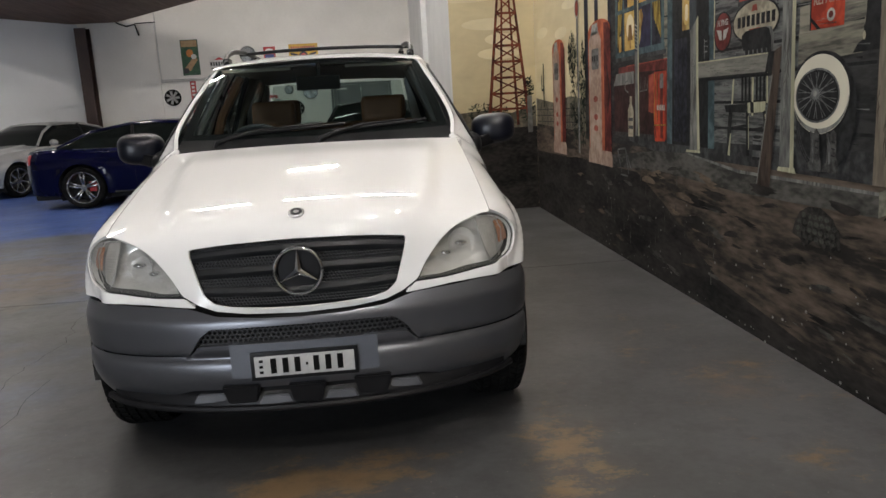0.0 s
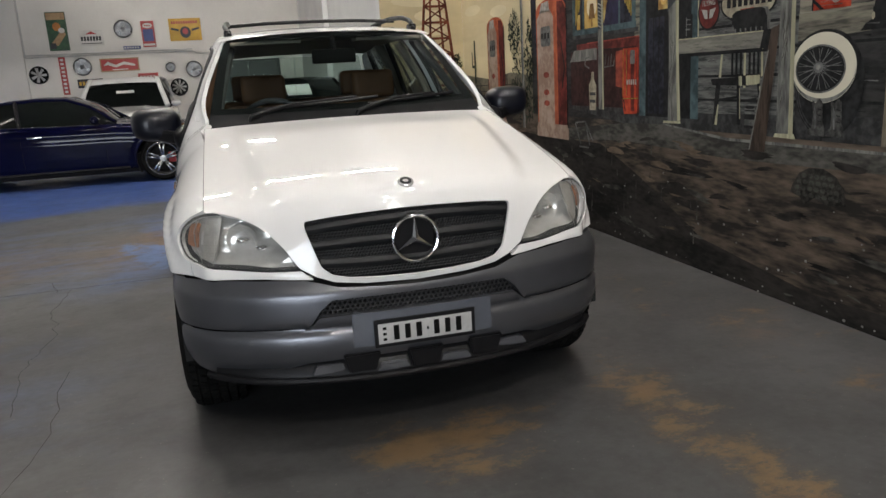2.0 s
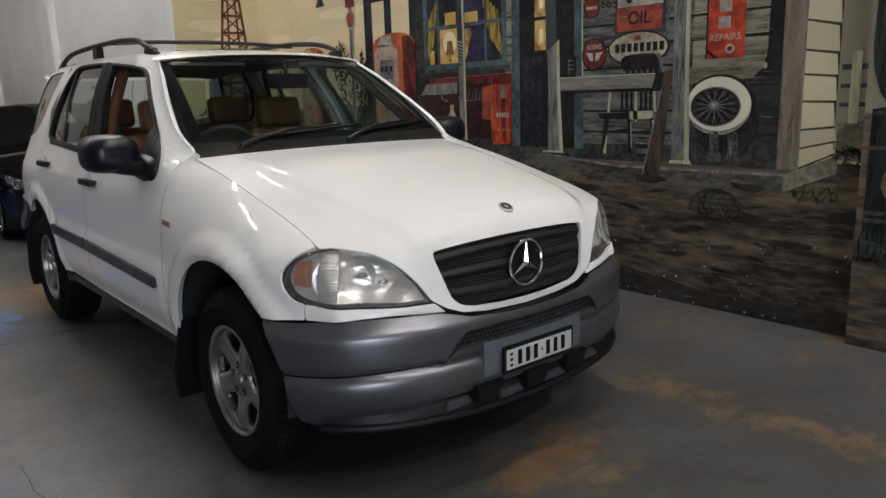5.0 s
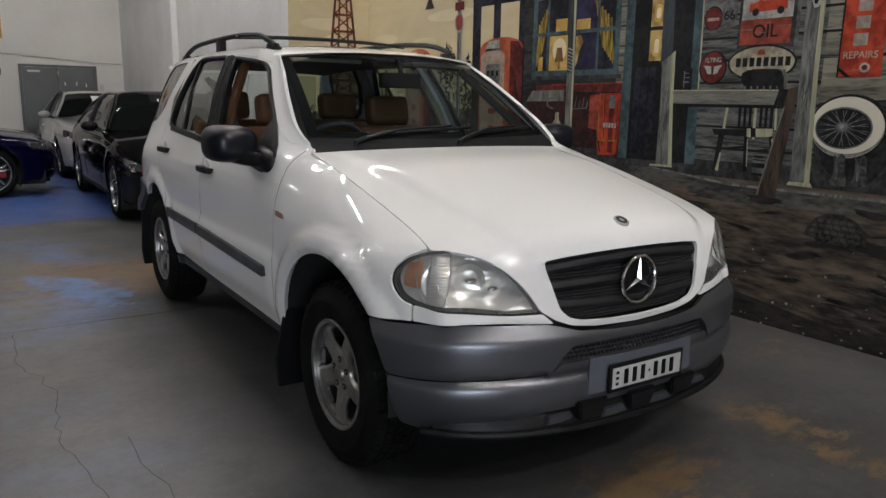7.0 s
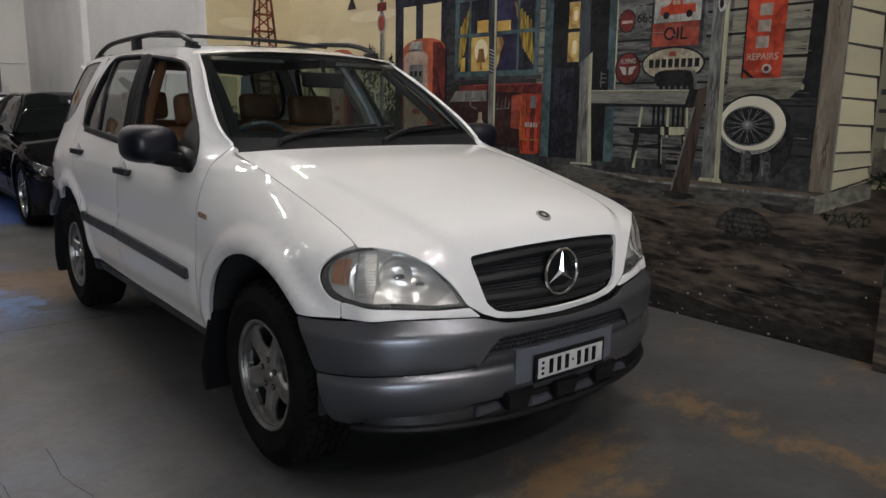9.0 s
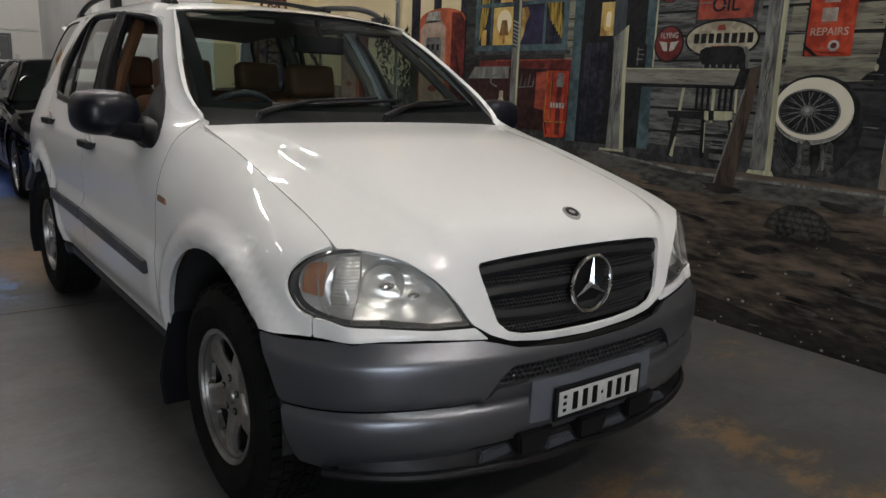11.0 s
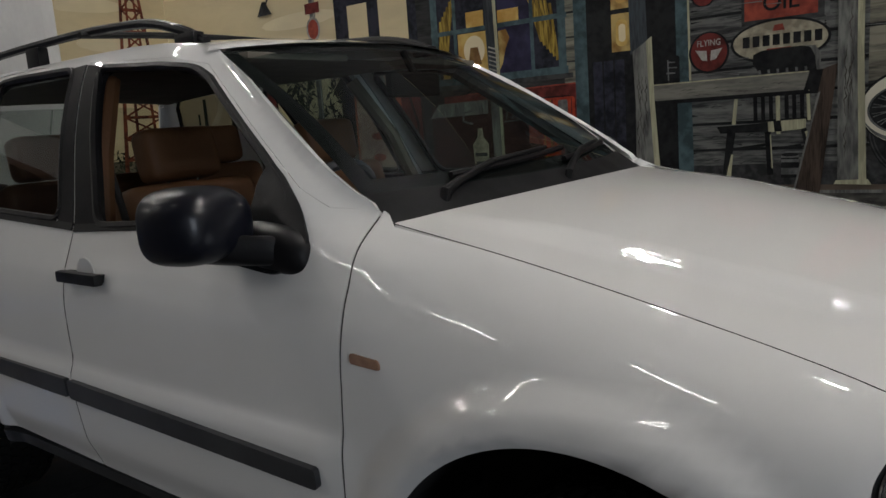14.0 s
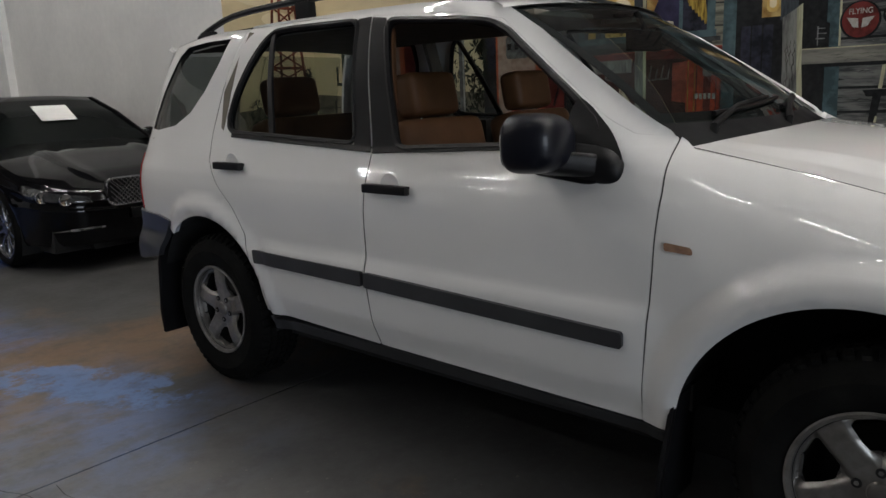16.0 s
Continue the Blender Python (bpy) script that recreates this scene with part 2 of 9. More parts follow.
def cyl(bm, a, b, r0, r1=None, seg=20, caps=True):
    """Adds a rod from a to b."""
    a, b = Vector(a), Vector(b)
    d = b - a
    q = d.to_track_quat("Z", "Y").to_matrix().to_4x4()
    bmesh.ops.create_cone(bm, cap_ends=caps, segments=seg, radius1=r0, radius2=r0 if r1 is None else r1, depth=d.length,
                          matrix=Matrix.Translation((a + b) / 2) @ q)
    return bm


def tube(bm, pts, r, seg=8, close=False):
    """Adds a bent rod along a line of points; r is one radius or one for each point."""
    pts = [Vector(p) for p in pts]
    rings = []
    n = len(pts)
    for i, p in enumerate(pts):
        a = pts[(i - 1) % n] if (close or i > 0) else p
        c = pts[(i + 1) % n] if (close or i < n - 1) else p
        d = (c - a).normalized()
        q = d.to_track_quat("Z", "Y").to_matrix()
        rr = r[i] if isinstance(r, (list, tuple)) else r
        rings.append([bm.verts.new(p + q @ Vector((rr * math.cos(k * math.tau / seg), rr * math.sin(k * math.tau / seg), 0))) for k in range(seg)])
    for i in range(n if close else n - 1):
        u, v = rings[i], rings[(i + 1) % n]
        for k in range(seg):
            bm.faces.new((u[k], u[(k + 1) % seg], v[(k + 1) % seg], v[k]))
    if not close:
        bm.faces.new(rings[0][::-1])
        bm.faces.new(rings[-1])
    return bm


def lathe(bm, prof, seg=48, m=None):
    """Adds a turned shape: prof is (radius, height) along the axis z; m places it."""
    m = m or Matrix.Identity(4)
    rings = []
    for r, z in prof:
        if r < 1e-6:
            rings.append([bm.verts.new(m @ Vector((0, 0, z)))])
        else:
            rings.append([bm.verts.new(m @ Vector((r * math.cos(k * math.tau / seg), r * math.sin(k * math.tau / seg), z))) for k in range(seg)])
    for u, v in zip(rings, rings[1:]):
        for k in range(seg):
            a, b = u[k % len(u)], u[(k + 1) % len(u)]
            c, d = v[(k + 1) % len(v)], v[k % len(v)]
            f = [a]
            for w in (b, c, d):
                if w not in f:
                    f.append(w)
            if len(f) > 2:
                bm.faces.new(f)
    return bm


def prism(bm, pts, thick):
    """Adds a flat outline, points in 3D in one plane, drawn out along the vector thick."""
    vs = [bm.verts.new(p) for p in pts]
    f = bm.faces.new(vs)
    if thick is not None:
        r = bmesh.ops.extrude_face_region(bm, geom=[f])
        bmesh.ops.translate(bm, verts=[v for v in r["geom"] if isinstance(v, bmesh.types.BMVert)], vec=thick)
    return bm


def rounded(x0, y0, x1, y1, r, k=4):
    """The outline of a rectangle with round corners."""
    out = []
    for cx, cy, a in ((x1 - r, y1 - r, 0), (x0 + r, y1 - r, 90), (x0 + r, y0 + r, 180), (x1 - r, y0 + r, 270)):
        for i in range(k + 1):
            w = radians(a + 90 * i / k)
            out.append((cx + r * math.cos(w), cy + r * math.sin(w)))
    return out


def oval(cx, cy, rx, ry, n=32, a0=0, a1=360):
    return [(cx + rx * math.cos(radians(a0 + (a1 - a0) * i / n)), cy + ry * math.sin(radians(a0 + (a1 - a0) * i / n))) for i in range(n + (a1 - a0 < 360))]


def structure(ob, label):
    return tagged(ob, label, kind="structure")


# ---- the room ----
JOINT_Y = 5.83
bm = bmesh.new()
box(bm, (ROOM_W, ROOM_S, -0.2), (MURAL_X + 0.3, JOINT_Y - 0.004, 0.0))
box(bm, (ROOM_W, JOINT_Y + 0.004, -0.2), (MURAL_X + 0.3, ROOM_N + 0.3, 0.0))
box(bm, (ROOM_W, JOINT_Y - 0.004, -0.2), (MURAL_X + 0.3, JOINT_Y + 0.004, -0.012))
structure(link("floor", bm, M_FLOOR, smooth=False), "worn grey painted concrete floor with tan wear and blue patches")


def crack(points, name="crack"):
    bm = bmesh.new()
    for (x0, y0), (x1, y1) in zip(points, points[1:]):
        n = 7
        for i in range(n):
            def at(k):
                u = k / n
                j = 0.0 if k in (0, n) else 1.0
                s = noise.noise(Vector((x0 * 9 + k * 1.7, y0 * 7, k * 0.9)))
                return Vector((x0 + (x1 - x0) * u + j * 0.035 * s, y0 + (y1 - y0) * u + j * 0.03 * s, 0.0012))
            a, b = at(i), at(i + 1)
            w = Vector((-(b - a).y, (b - a).x, 0)).normalized() * (0.0012 + 0.001 * abs(noise.noise(a * 5)))
            bm.faces.new([bm.verts.new(p) for p in (a - w, b - w, b + w, a + w)])
    return structure(link(name, bm, M_CRACK, smooth=False), "hairline crack in the concrete floor")


crack([(-1.86, 5.8), (-1.88, 5.2), (-1.74, 4.7), (-1.8, 4.1), (-1.7, 3.5)])
crack([(-1.55, 4.0), (-1.5, 3.1), (-1.62, 2.3), (-1.45, 1.6)])
crack([(-2.6, 5.8), (-2.75, 5.1), (-2.6, 4.2)])
crack([(-1.95, 5.75), (-2.05, 6.1), (-2.4, 6.2)])

bm = bmesh.new()
box(bm, (ROOM_W - 0.3, ROOM_S - 0.3, CEIL), (MURAL_X + 0.6, ROOM_N + 0.6, CEIL + 0.2))
structure(link("ceiling", bm, M_CEIL, smooth=False), "plain grey workshop ceiling")

bm = bmesh.new()
box(bm, (ROOM_W, ROOM_N, 0), (SIDE_X, ROOM_N + 0.3, CEIL))
structure(link("wall_north", bm, M_WHITEWALL, smooth=False), "cream painted back wall hung with signs and wheels")
bm = bmesh.new()
box(bm, (SIDE_X, RETURN_Y + 0.2, 0), (SIDE_X + 0.3, 14.7, CEIL))
box(bm, (SIDE_X - 0.1, 14.7, 0), (SIDE_X + 0.3, ROOM_N + 0.3, CEIL))
structure(link("wall_side", bm, M_COOLWALL, smooth=False), "grey-white painted brick side wall behind the black sedan")
bm = bmesh.new()
box(bm, (SIDE_X - 0.14, RETURN_Y, 0), (MURAL_X + 0.3, RETURN_Y + 0.2, CEIL))
structure(link("wall_return", bm, M_COOLWALL, smooth=False), "short return wall at the end of the mural")
bm = bmesh.new()
box(bm, (MURAL_X, 2.33, 0), (MURAL_X + 0.3, RETURN_Y, CEIL))
structure(link("wall_east", bm, M_DARKWALL, smooth=False), "long side wall carrying a painted mural")
bm = bmesh.new()
box(bm, (MURAL_X - 0.11, ROOM_S, 0), (MURAL_X + 0.3, 2.33, CEIL))
structure(link("wall_pier", bm, M_DARKWALL, smooth=False), "projecting stretch of the mural wall")
# south and west walls, each with a wide door opening
bm = bmesh.new()
box(bm, (ROOM_W, ROOM_S - 0.3, 0), (-8.0, ROOM_S, CEIL))
box(bm, (-3.2, ROOM_S - 0.3, 0), (MURAL_X + 0.3, ROOM_S, CEIL))
box(bm, (-8.0, ROOM_S - 0.3, 3.6), (-3.2, ROOM_S, CEIL))
structure(link("wall_south", bm, M_WHITEWALL, smooth=False), "white wall with a wide open vehicle door")
# unseen wall, toned dark so that less light bounces onto the flank
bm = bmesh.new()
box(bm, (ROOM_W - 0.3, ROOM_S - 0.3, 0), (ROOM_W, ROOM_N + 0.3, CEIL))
structure(link("wall_west", bm, M_WESTWALL_DIM, smooth=False), "plain side wall out of view, toned dark to dim the car flank")
# ground outside the doors
bm = bmesh.new()
box(bm, (-60, -60, -0.3), (60, 60, -0.21))
structure(link("ground", bm, M_COOLWALL, smooth=False), "pale concrete ground outside the building")

# brown steel post and dark mezzanine soffit in the far corner
bm = bmesh.new()
box(bm, (-6.68, 18.95, 0), (-6.42, 18.98, 3.62))
box(bm, (-6.68, 19.22, 0), (-6.42, 19.25, 3.62))
box(bm, (-6.565, 18.98, 0), (-6.535, 19.22, 3.62))
tagged(link("steel_column", bm, M_BROWN, smooth=False), "dark brown painted steel column in the corner", "column")
bm = bmesh.new()
prism(bm, [(-10.9, 15.2, 3.74), (-2.18, 15.2, 3.74), (-5.75, 19.2, 3.74), (-10.9, 19.2, 3.74)], Vector((0, 0, 0.12)))
structure(link("mezzanine", bm, M_SOFFIT, smooth=False), "dark stained boards of a mezzanine floor seen from below")
bm = bmesh.new()
prism(bm, [(-6.70, 19.25, 0), (-10.3, 13.2, 0), (-10.42, 13.2, 0), (-6.85, 19.28, 0)], Vector((0, 0, 3.73)))
structure(link("wall_partition", bm, M_PARTITION_DAYLIT, smooth=False), "pale partition wall beside the steel column, bluish daylight in its colour")
bm = bmesh.new()
box(bm, (-6.35, 19.22, 0), (-4.9, 19.3, 3.62), 0.004)
structure(link("wall_panel", bm, M_WHITEWALL, smooth=False), "flat painted panel beside the steel column")


def batten(x, y, half, tube_m):
    """A twin-tube light under the ceiling, half its length given."""
    th = empty("ceiling_light", pose(x, y, CEIL))
    bm = bmesh.new()
    box(bm, (-half - 0.02, -0.045, -0.06), (half + 0.02, 0.045, 0.0), 0.006)
    part("housing", bm, M_BATTEN, th)
    for s in (-0.03, 0.03):
        bm = bmesh.new()
        cyl(bm, (-half, s, -0.085), (half, s, -0.085), 0.015, seg=8)
        part("tube", bm, tube_m, th, "lit fluorescent tube")
    tagged(th, "twin fluorescent batten light under the ceiling", "ceiling light", "ceiling lights in rows")
    return th


# long tubes over the back of the hall, short bright ones over the front bay
first = batten(1.1, 9.0, 0.60, M_TUBE)
for gy, row in ((9.0, (-2.6, -0.6)), (13.2, (-0.9,))):
    for gx in row:
        copy_thing(first, pose(gx, gy, CEIL))
# the one at y 14.2 is an added fill for the partition wall
for gy in (11.3, 14.2):
    copy_thing(first, pose(-8.2, gy, CEIL, 0, 0, 90))
first = batten(-10.2, 12.1, 0.60, M_TUBE_DIM)
first.matrix_basis = pose(-10.2, 12.1, CEIL, 0, 0, 45)
for gx, gy, turn in ((-4.2, 3.75, 55), (-5.6, 8.55, 50), (-6.6, 7.7, 40)):
    copy_thing(first, pose(gx, gy, CEIL, 0, 0, turn))
first = batten(1.3, -5.6, 0.29, M_TUBE_SHORT)
# (-1.2, -3.2) is an unseen lamp added to brighten bumper and front floor
for gx, gy, turn in ((-1.2, -3.2, 0), (0.9, -3.2, 0), (0.7, -0.8, 90), (1.3, 1.7, 90), (1.6, 3.8, 90)):
    copy_thing(first, pose(gx, gy, CEIL, 0, 0, turn))


# ---- the painted mural ----
from mathutils.geometry import delaunay_2d_cdt, tessellate_polygon


def paint(name, c1, c2, scale=5, fine=30, stretch=(1, 1, 1), lo=0.36, hi=0.64, vary=0.0, strokes=0.7, distort=0.8):
    c1 = [0.80 * c * k for c, k in zip(c1, (0.95, 1.0, 1.07))]
    c2 = [0.56 * c * k for c, k in zip(c2, (0.95, 1.0, 1.07))]
    return mat("mural_" + name, c1, c2, rough=0.62, scale=scale, fine=fine, stretch=stretch, lo=lo, hi=hi, vary=vary,
               strokes=strokes, distort=distort, bump=0.06, rvar=0.1, spec=0.12)


P_SKY = paint("sky", (0.97, 0.79, 0.46), (1.05, 0.84, 0.50), 1.2, 8, (1, 0.5, 2), lo=0.2, hi=0.8, strokes=0.3)
P_CLOUD = paint("cloud", (1.05, 0.88, 0.56), (1.2, 1.0, 0.64), 2, 9, (1, 0.5, 2), lo=0.2, hi=0.8, strokes=0.3)
P_WALLTYRE = paint("white_wall_tyre", (0.85, 0.77, 0.58), (0.95, 0.86, 0.66), 2, 9, lo=0.1, hi=0.9, strokes=0.3)
P_PINK = paint("faded_pump_face", (0.52, 0.38, 0.29), (0.50, 0.33, 0.24), 5, 22)
P_COPPER = paint("orange_red", (0.62, 0.15, 0.06), (0.55, 0.13, 0.06), 5, 22)
P_HILL = paint("hills", (0.26, 0.22, 0.15), (0.17, 0.15, 0.11), 4)
P_MOUND = paint("mound_paint", (0.055, 0.048, 0.04), (0.022, 0.02, 0.018), 14, 50)
P_DIRT = paint("dirt", (0.18, 0.132, 0.095), (0.042, 0.036, 0.031), 1.6, 14, (1, 0.55, 2.6), 0.34, 0.62, strokes=0.55, distort=1.2)
P_DIRTDARK = paint("dark_dirt", (0.05, 0.042, 0.036), (0.016, 0.015, 0.014), 2.2, 18, (1, 0.6, 1.8), 0.3, 0.68)
P_DIRTMID = paint("mid_dirt", (0.21, 0.15, 0.10), (0.10, 0.075, 0.055), 3, 20, (1, 0.6, 2))
P_PEBBLE = paint("pebble", (0.42, 0.40, 0.36), (0.25, 0.23, 0.2), 9)
P_BOARD = paint("weatherboard", (0.19, 0.185, 0.165), (0.075, 0.075, 0.072), 3.2, 26, (1, 0.55, 4.5), 0.40, 0.66, vary=0.16, strokes=0.45, distort=1.6)
P_BOARDWARM = paint("sunlit_weatherboard", (0.29, 0.26, 0.19), (0.13, 0.12, 0.095), 3.0, 24, (1, 0.55, 4.5), 0.40, 0.70, vary=0.12, strokes=0.45, distort=1.6)
P_BOARDLIT = paint("lit_board", (0.66, 0.57, 0.34), (0.74, 0.65, 0.45), 2.4, 16, (1, 0.7, 2), 0.2, 0.85, vary=0.10, strokes=0.3)
P_BOARDDARK = paint("dark_board", (0.050, 0.048, 0.045), (0.030, 0.029, 0.028), 3, 20, (1, 0.6, 3), vary=0.2)
P_HAZE = paint("dull_sky", (0.30, 0.26, 0.175), (0.40, 0.35, 0.24), 1.6, 9, (1, 0.5, 1.5), lo=0.2, hi=0.8, strokes=0.3)
P_PROP = paint("brown_prop", (0.085, 0.058, 0.042), (0.045, 0.032, 0.025), 4, 26, (1, 5, 0.5))
P_LEATHER = paint("boot_leather", (0.105, 0.10, 0.09), (0.05, 0.048, 0.044), 12, 40)
P_SCALE = paint("mound_scale_paint", (0.085, 0.082, 0.066), (0.05, 0.048, 0.04), 14, 50)
P_POST = paint("weathered_post", (0.27, 0.262, 0.225), (0.13, 0.125, 0.115), 3.5, 22, (1, 3.2, 0.6), 0.36, 0.68, strokes=0.5, distort=1.2)
P_RAIL = paint("weathered_rail", (0.27, 0.25, 0.20), (0.17, 0.16, 0.135), 3.5, 26, (1, 0.6, 3), 0.38, 0.72, strokes=0.4, distort=1.2)
P_SLATE = paint("slate_post", (0.070, 0.080, 0.085), (0.05, 0.055, 0.06), 4, 24, (1, 4, 0.5))
P_POSTDARK = paint("shaded_post", (0.10, 0.085, 0.07), (0.05, 0.043, 0.037), 4, 26, (1, 5, 0.5))
P_POSTLIT = paint("lit_edge", (0.56, 0.52, 0.33), (0.52, 0.48, 0.31), 4, 20, (1, 5, 0.5))
P_TEAL = paint("teal_frame", (0.10, 0.15, 0.155), (0.06, 0.095, 0.10), 4, 20)
P_BLACK = paint("black", (0.02, 0.02, 0.02), (0.012, 0.012, 0.013), 5)
P_NIGHT = paint("dark_pane", (0.035, 0.035, 0.05), (0.015, 0.016, 0.022), 4)
P_WARM = paint("lamplit_pane", (0.78, 0.52, 0.16), (0.80, 0.44, 0.10), 4, 12)
P_AMBER = paint("lamp_shade", (0.34, 0.19, 0.06), (0.30, 0.15, 0.05), 6, 20)
P_NAVY = paint("night_pane", (0.045, 0.04, 0.085), (0.03, 0.025, 0.05), 3, 12)
P_CREAM = paint("cream", (0.52, 0.45, 0.31), (0.40, 0.34, 0.235), 7)
P_CURTAIN = paint("yellow_curtain", (0.50, 0.33, 0.06), (0.20, 0.12, 0.02), 9, 12, (1, 6, 0.8))
P_RED = paint("faded_red", (0.42, 0.085, 0.05), (0.30, 0.06, 0.04), 5, 22)
P_REDHOT = paint("bright_red", (0.58, 0.075, 0.03), (0.42, 0.05, 0.025), 5, 22)
P_REDDARK = paint("dark_red", (0.20, 0.035, 0.028), (0.12, 0.025, 0.02), 5, 22)
P_WINE = paint("shaded_red", (0.055, 0.020, 0.018), (0.03, 0.013, 0.012), 5, 22)
P_WHITE = paint("chalk_white", (0.50, 0.475, 0.41), (0.38, 0.36, 0.31), 8)
P_PALE = paint("faded_letter", (0.46, 0.40, 0.33), (0.40, 0.33, 0.26), 8)
P_CORNER = paint("brown_corner_board", (0.25, 0.205, 0.15), (0.22, 0.175, 0.125), 3.0, 22, (1, 3.2, 0.6), 0.36, 0.68, strokes=0.5, distort=1.2)
P_TUFT = paint("pale_grass", (0.085, 0.105, 0.092), (0.06, 0.075, 0.068), 6)
P_STEEL = paint("windmill_red", (0.26, 0.07, 0.035), (0.10, 0.03, 0.022), 8)
P_GREEN = paint("scrub_green", (0.05, 0.065, 0.04), (0.022, 0.028, 0.02), 9, 40)
P_CACTUS = paint("cactus_green", (0.040, 0.050, 0.044), (0.018, 0.022, 0.020), 5, 30, (1, 8, 0.5))
P_GREY = paint("mid_grey", (0.20, 0.195, 0.18), (0.12, 0.118, 0.11), 6)
P_DGREY = paint("dark_grey", (0.075, 0.073, 0.07), (0.04, 0.039, 0.038), 6)
P_TREAD = paint("tyre_black", (0.03, 0.03, 0.03), (0.014, 0.014, 0.014), 6)
P_BARREL = paint("barrel_black", (0.024, 0.025, 0.029), (0.012, 0.0125, 0.015), 5, 20, (1, 4, 0.6))
P_DISC = paint("barrel_disc_tan", (0.20, 0.16, 0.09), (0.14, 0.11, 0.07), 6, 20)
P_ROOF = paint("rusty_roof", (0.10, 0.075, 0.06), (0.045, 0.035, 0.03), 6, 20, (1, 12, 0.6))
P_KERB = paint("porch_edge", (0.13, 0.12, 0.10), (0.06, 0.055, 0.048), 3, 20, (1, 0.7, 2))
P_KERBLIT = paint("porch_corner", (0.33, 0.31, 0.23), (0.22, 0.20, 0.15), 3)
P_ORANGE = paint("warm_glass", (0.65, 0.45, 0.16), (0.40, 0.20, 0.05), 5, 10)

mural = tagged(empty("mural", pose(0, 0, 0)), "painted wall mural of an old roadside filling station in a desert", "mural")


def plane_e(u, v, k):
    return Vector((MURAL_X - 0.0016 * k, u, v))


def plane_r(u, v, k):
    return Vector((u, RETURN_Y - 0.0016 * k, v))


def plane_p(u, v, k):
    return Vector((MURAL_X - 0.11 - 0.0016 * k, u, v))


def fill(bm, pts, at, k):
    vs = [bm.verts.new(at(u, v, k)) for u, v in pts]
    for tri in tessellate_polygon([[Vector((u, v, 0)) for u, v in pts]]):
        bm.faces.new([vs[i] for i in tri])


def daub(name, pts, m, k, at=plane_e, label=""):
    """One painted shape of the mural, lying k coats above the wall."""
    bm = bmesh.new()
    fill(bm, pts, at, k)
    return part(name, bm, m, mural, label, smooth=False)


def daubs(name, shapes, m, k, at=plane_e, label=""):
    """Alike painted shapes, each lying a little above the one before."""
    if len(shapes) > 60:
        bm = bmesh.new()
        for pts in shapes:
            fill(bm, pts, at, k)
        return tagged(part(name, bm, m, mural, label, smooth=False), kind="stuff")
    for i, pts in enumerate(shapes):
        daub(name, pts, m, k + 0.05 * i, at, label)


def stroke(u0, v0, u1, v1, w, w1=None):
    """The outline of a straight brush stroke."""
    d = Vector((u1 - u0, v1 - v0)).normalized()
    nx, ny = -d.y * w / 2, d.x * w / 2
    e = (w1 if w1 is not None else w) / w
    return [(u0 - nx, v0 - ny), (u1 - nx * e, v1 - ny * e), (u1 + nx * e, v1 + ny * e), (u0 + nx, v0 + ny)]


def rect(u0, v0, u1, v1):
    return [(u0, v0), (u1, v0), (u1, v1), (u0, v1)]


def lettering(name, text, u, v, size, m, k, narrow=1.0, at=None, turn=None):
    """Painted letters on the mural; u, v is the middle of the word."""
    cu = bpy.data.curves.new(name, "FONT")
    cu.body, cu.size, cu.align_x, cu.align_y = text, size, "CENTER", "CENTER"
    cu.extrude = 0.0004
    cu.offset = size * 0.012
    cu.materials.append(m)
    ob = new(name, cu)
    ob.parent = mural
    ob.matrix_world = Matrix.Translation(plane_e(u, v, k)) @ Euler((radians(90), 0, radians(-90))).to_matrix().to_4x4() @ Matrix.Diagonal((narrow, 1, 1, 1))
    return ob


def bars(name, u, v, w, h, n, m, k, at=plane_e, gap=0.3):
    """Plain bars in place of a word."""
    step = w / n
    return daubs(name, [rect(u - w / 2 + i * step, v - h / 2, u - w / 2 + i * step + step * (1 - gap), v + h / 2) for i in range(n)], m, k, at)


rng = random.Random(5)
# sky, ground
daub("sky", rect(2.331, 0.0, RETURN_Y, 3.6), P_SKY, 1)
daub("sky", rect(SIDE_X - 0.14, 0.0, MURAL_X - 0.003, 4.2), P_SKY, 1, plane_r)
daub("sky", rect(-4.0, 0.0, 2.329, 3.6), P_SKY, 1, plane_p)
for i in range(9):
    u, v, w = rng.uniform(SIDE_X, 2.2), rng.uniform(1.9, 3.4), rng.uniform(0.2, 0.5)
    daub("cloud", [(min(2.31, max(SIDE_X - 0.13, u + a * w)), v + b * 0.07) for a, b in oval(0, 0, 1, 1, 14)], P_CLOUD, 2, plane_r)
for i in range(8):
    u, v, w = rng.uniform(7.3, 9.0), rng.uniform(1.7, 3.6), rng.uniform(0.2, 0.6)
    daub("cloud", [(min(9.18, u + a * w), v + b * 0.06) for a, b in oval(0, 0, 1, 1, 14)], P_CLOUD, 2)
daub("far_hill", [(7.0, 1.0), (7.0, 1.32), (7.6, 1.36), (8.3, 1.30), (9.19, 1.36), (9.19, 1.0)], P_HILL, 2)
daub("far_hill", [(SIDE_X - 0.13, 0.95), (SIDE_X - 0.13, 1.22), (1.7, 1.25), (2.0, 1.2), (2.31, 1.28), (2.31, 0.95)], P_HILL, 2, plane_r)
daub("dirt", [(2.331, 0), (2.331, 0.98), (4.0, 0.95), (6.0, 1.02), (7.5, 1.02), (9.199, 1.05), (9.199, 0)], P_DIRT, 3)
daub("dirt", rect(SIDE_X - 0.139, 0, MURAL_X - 0.006, 1.02), P_DIRTDARK, 3, plane_r)
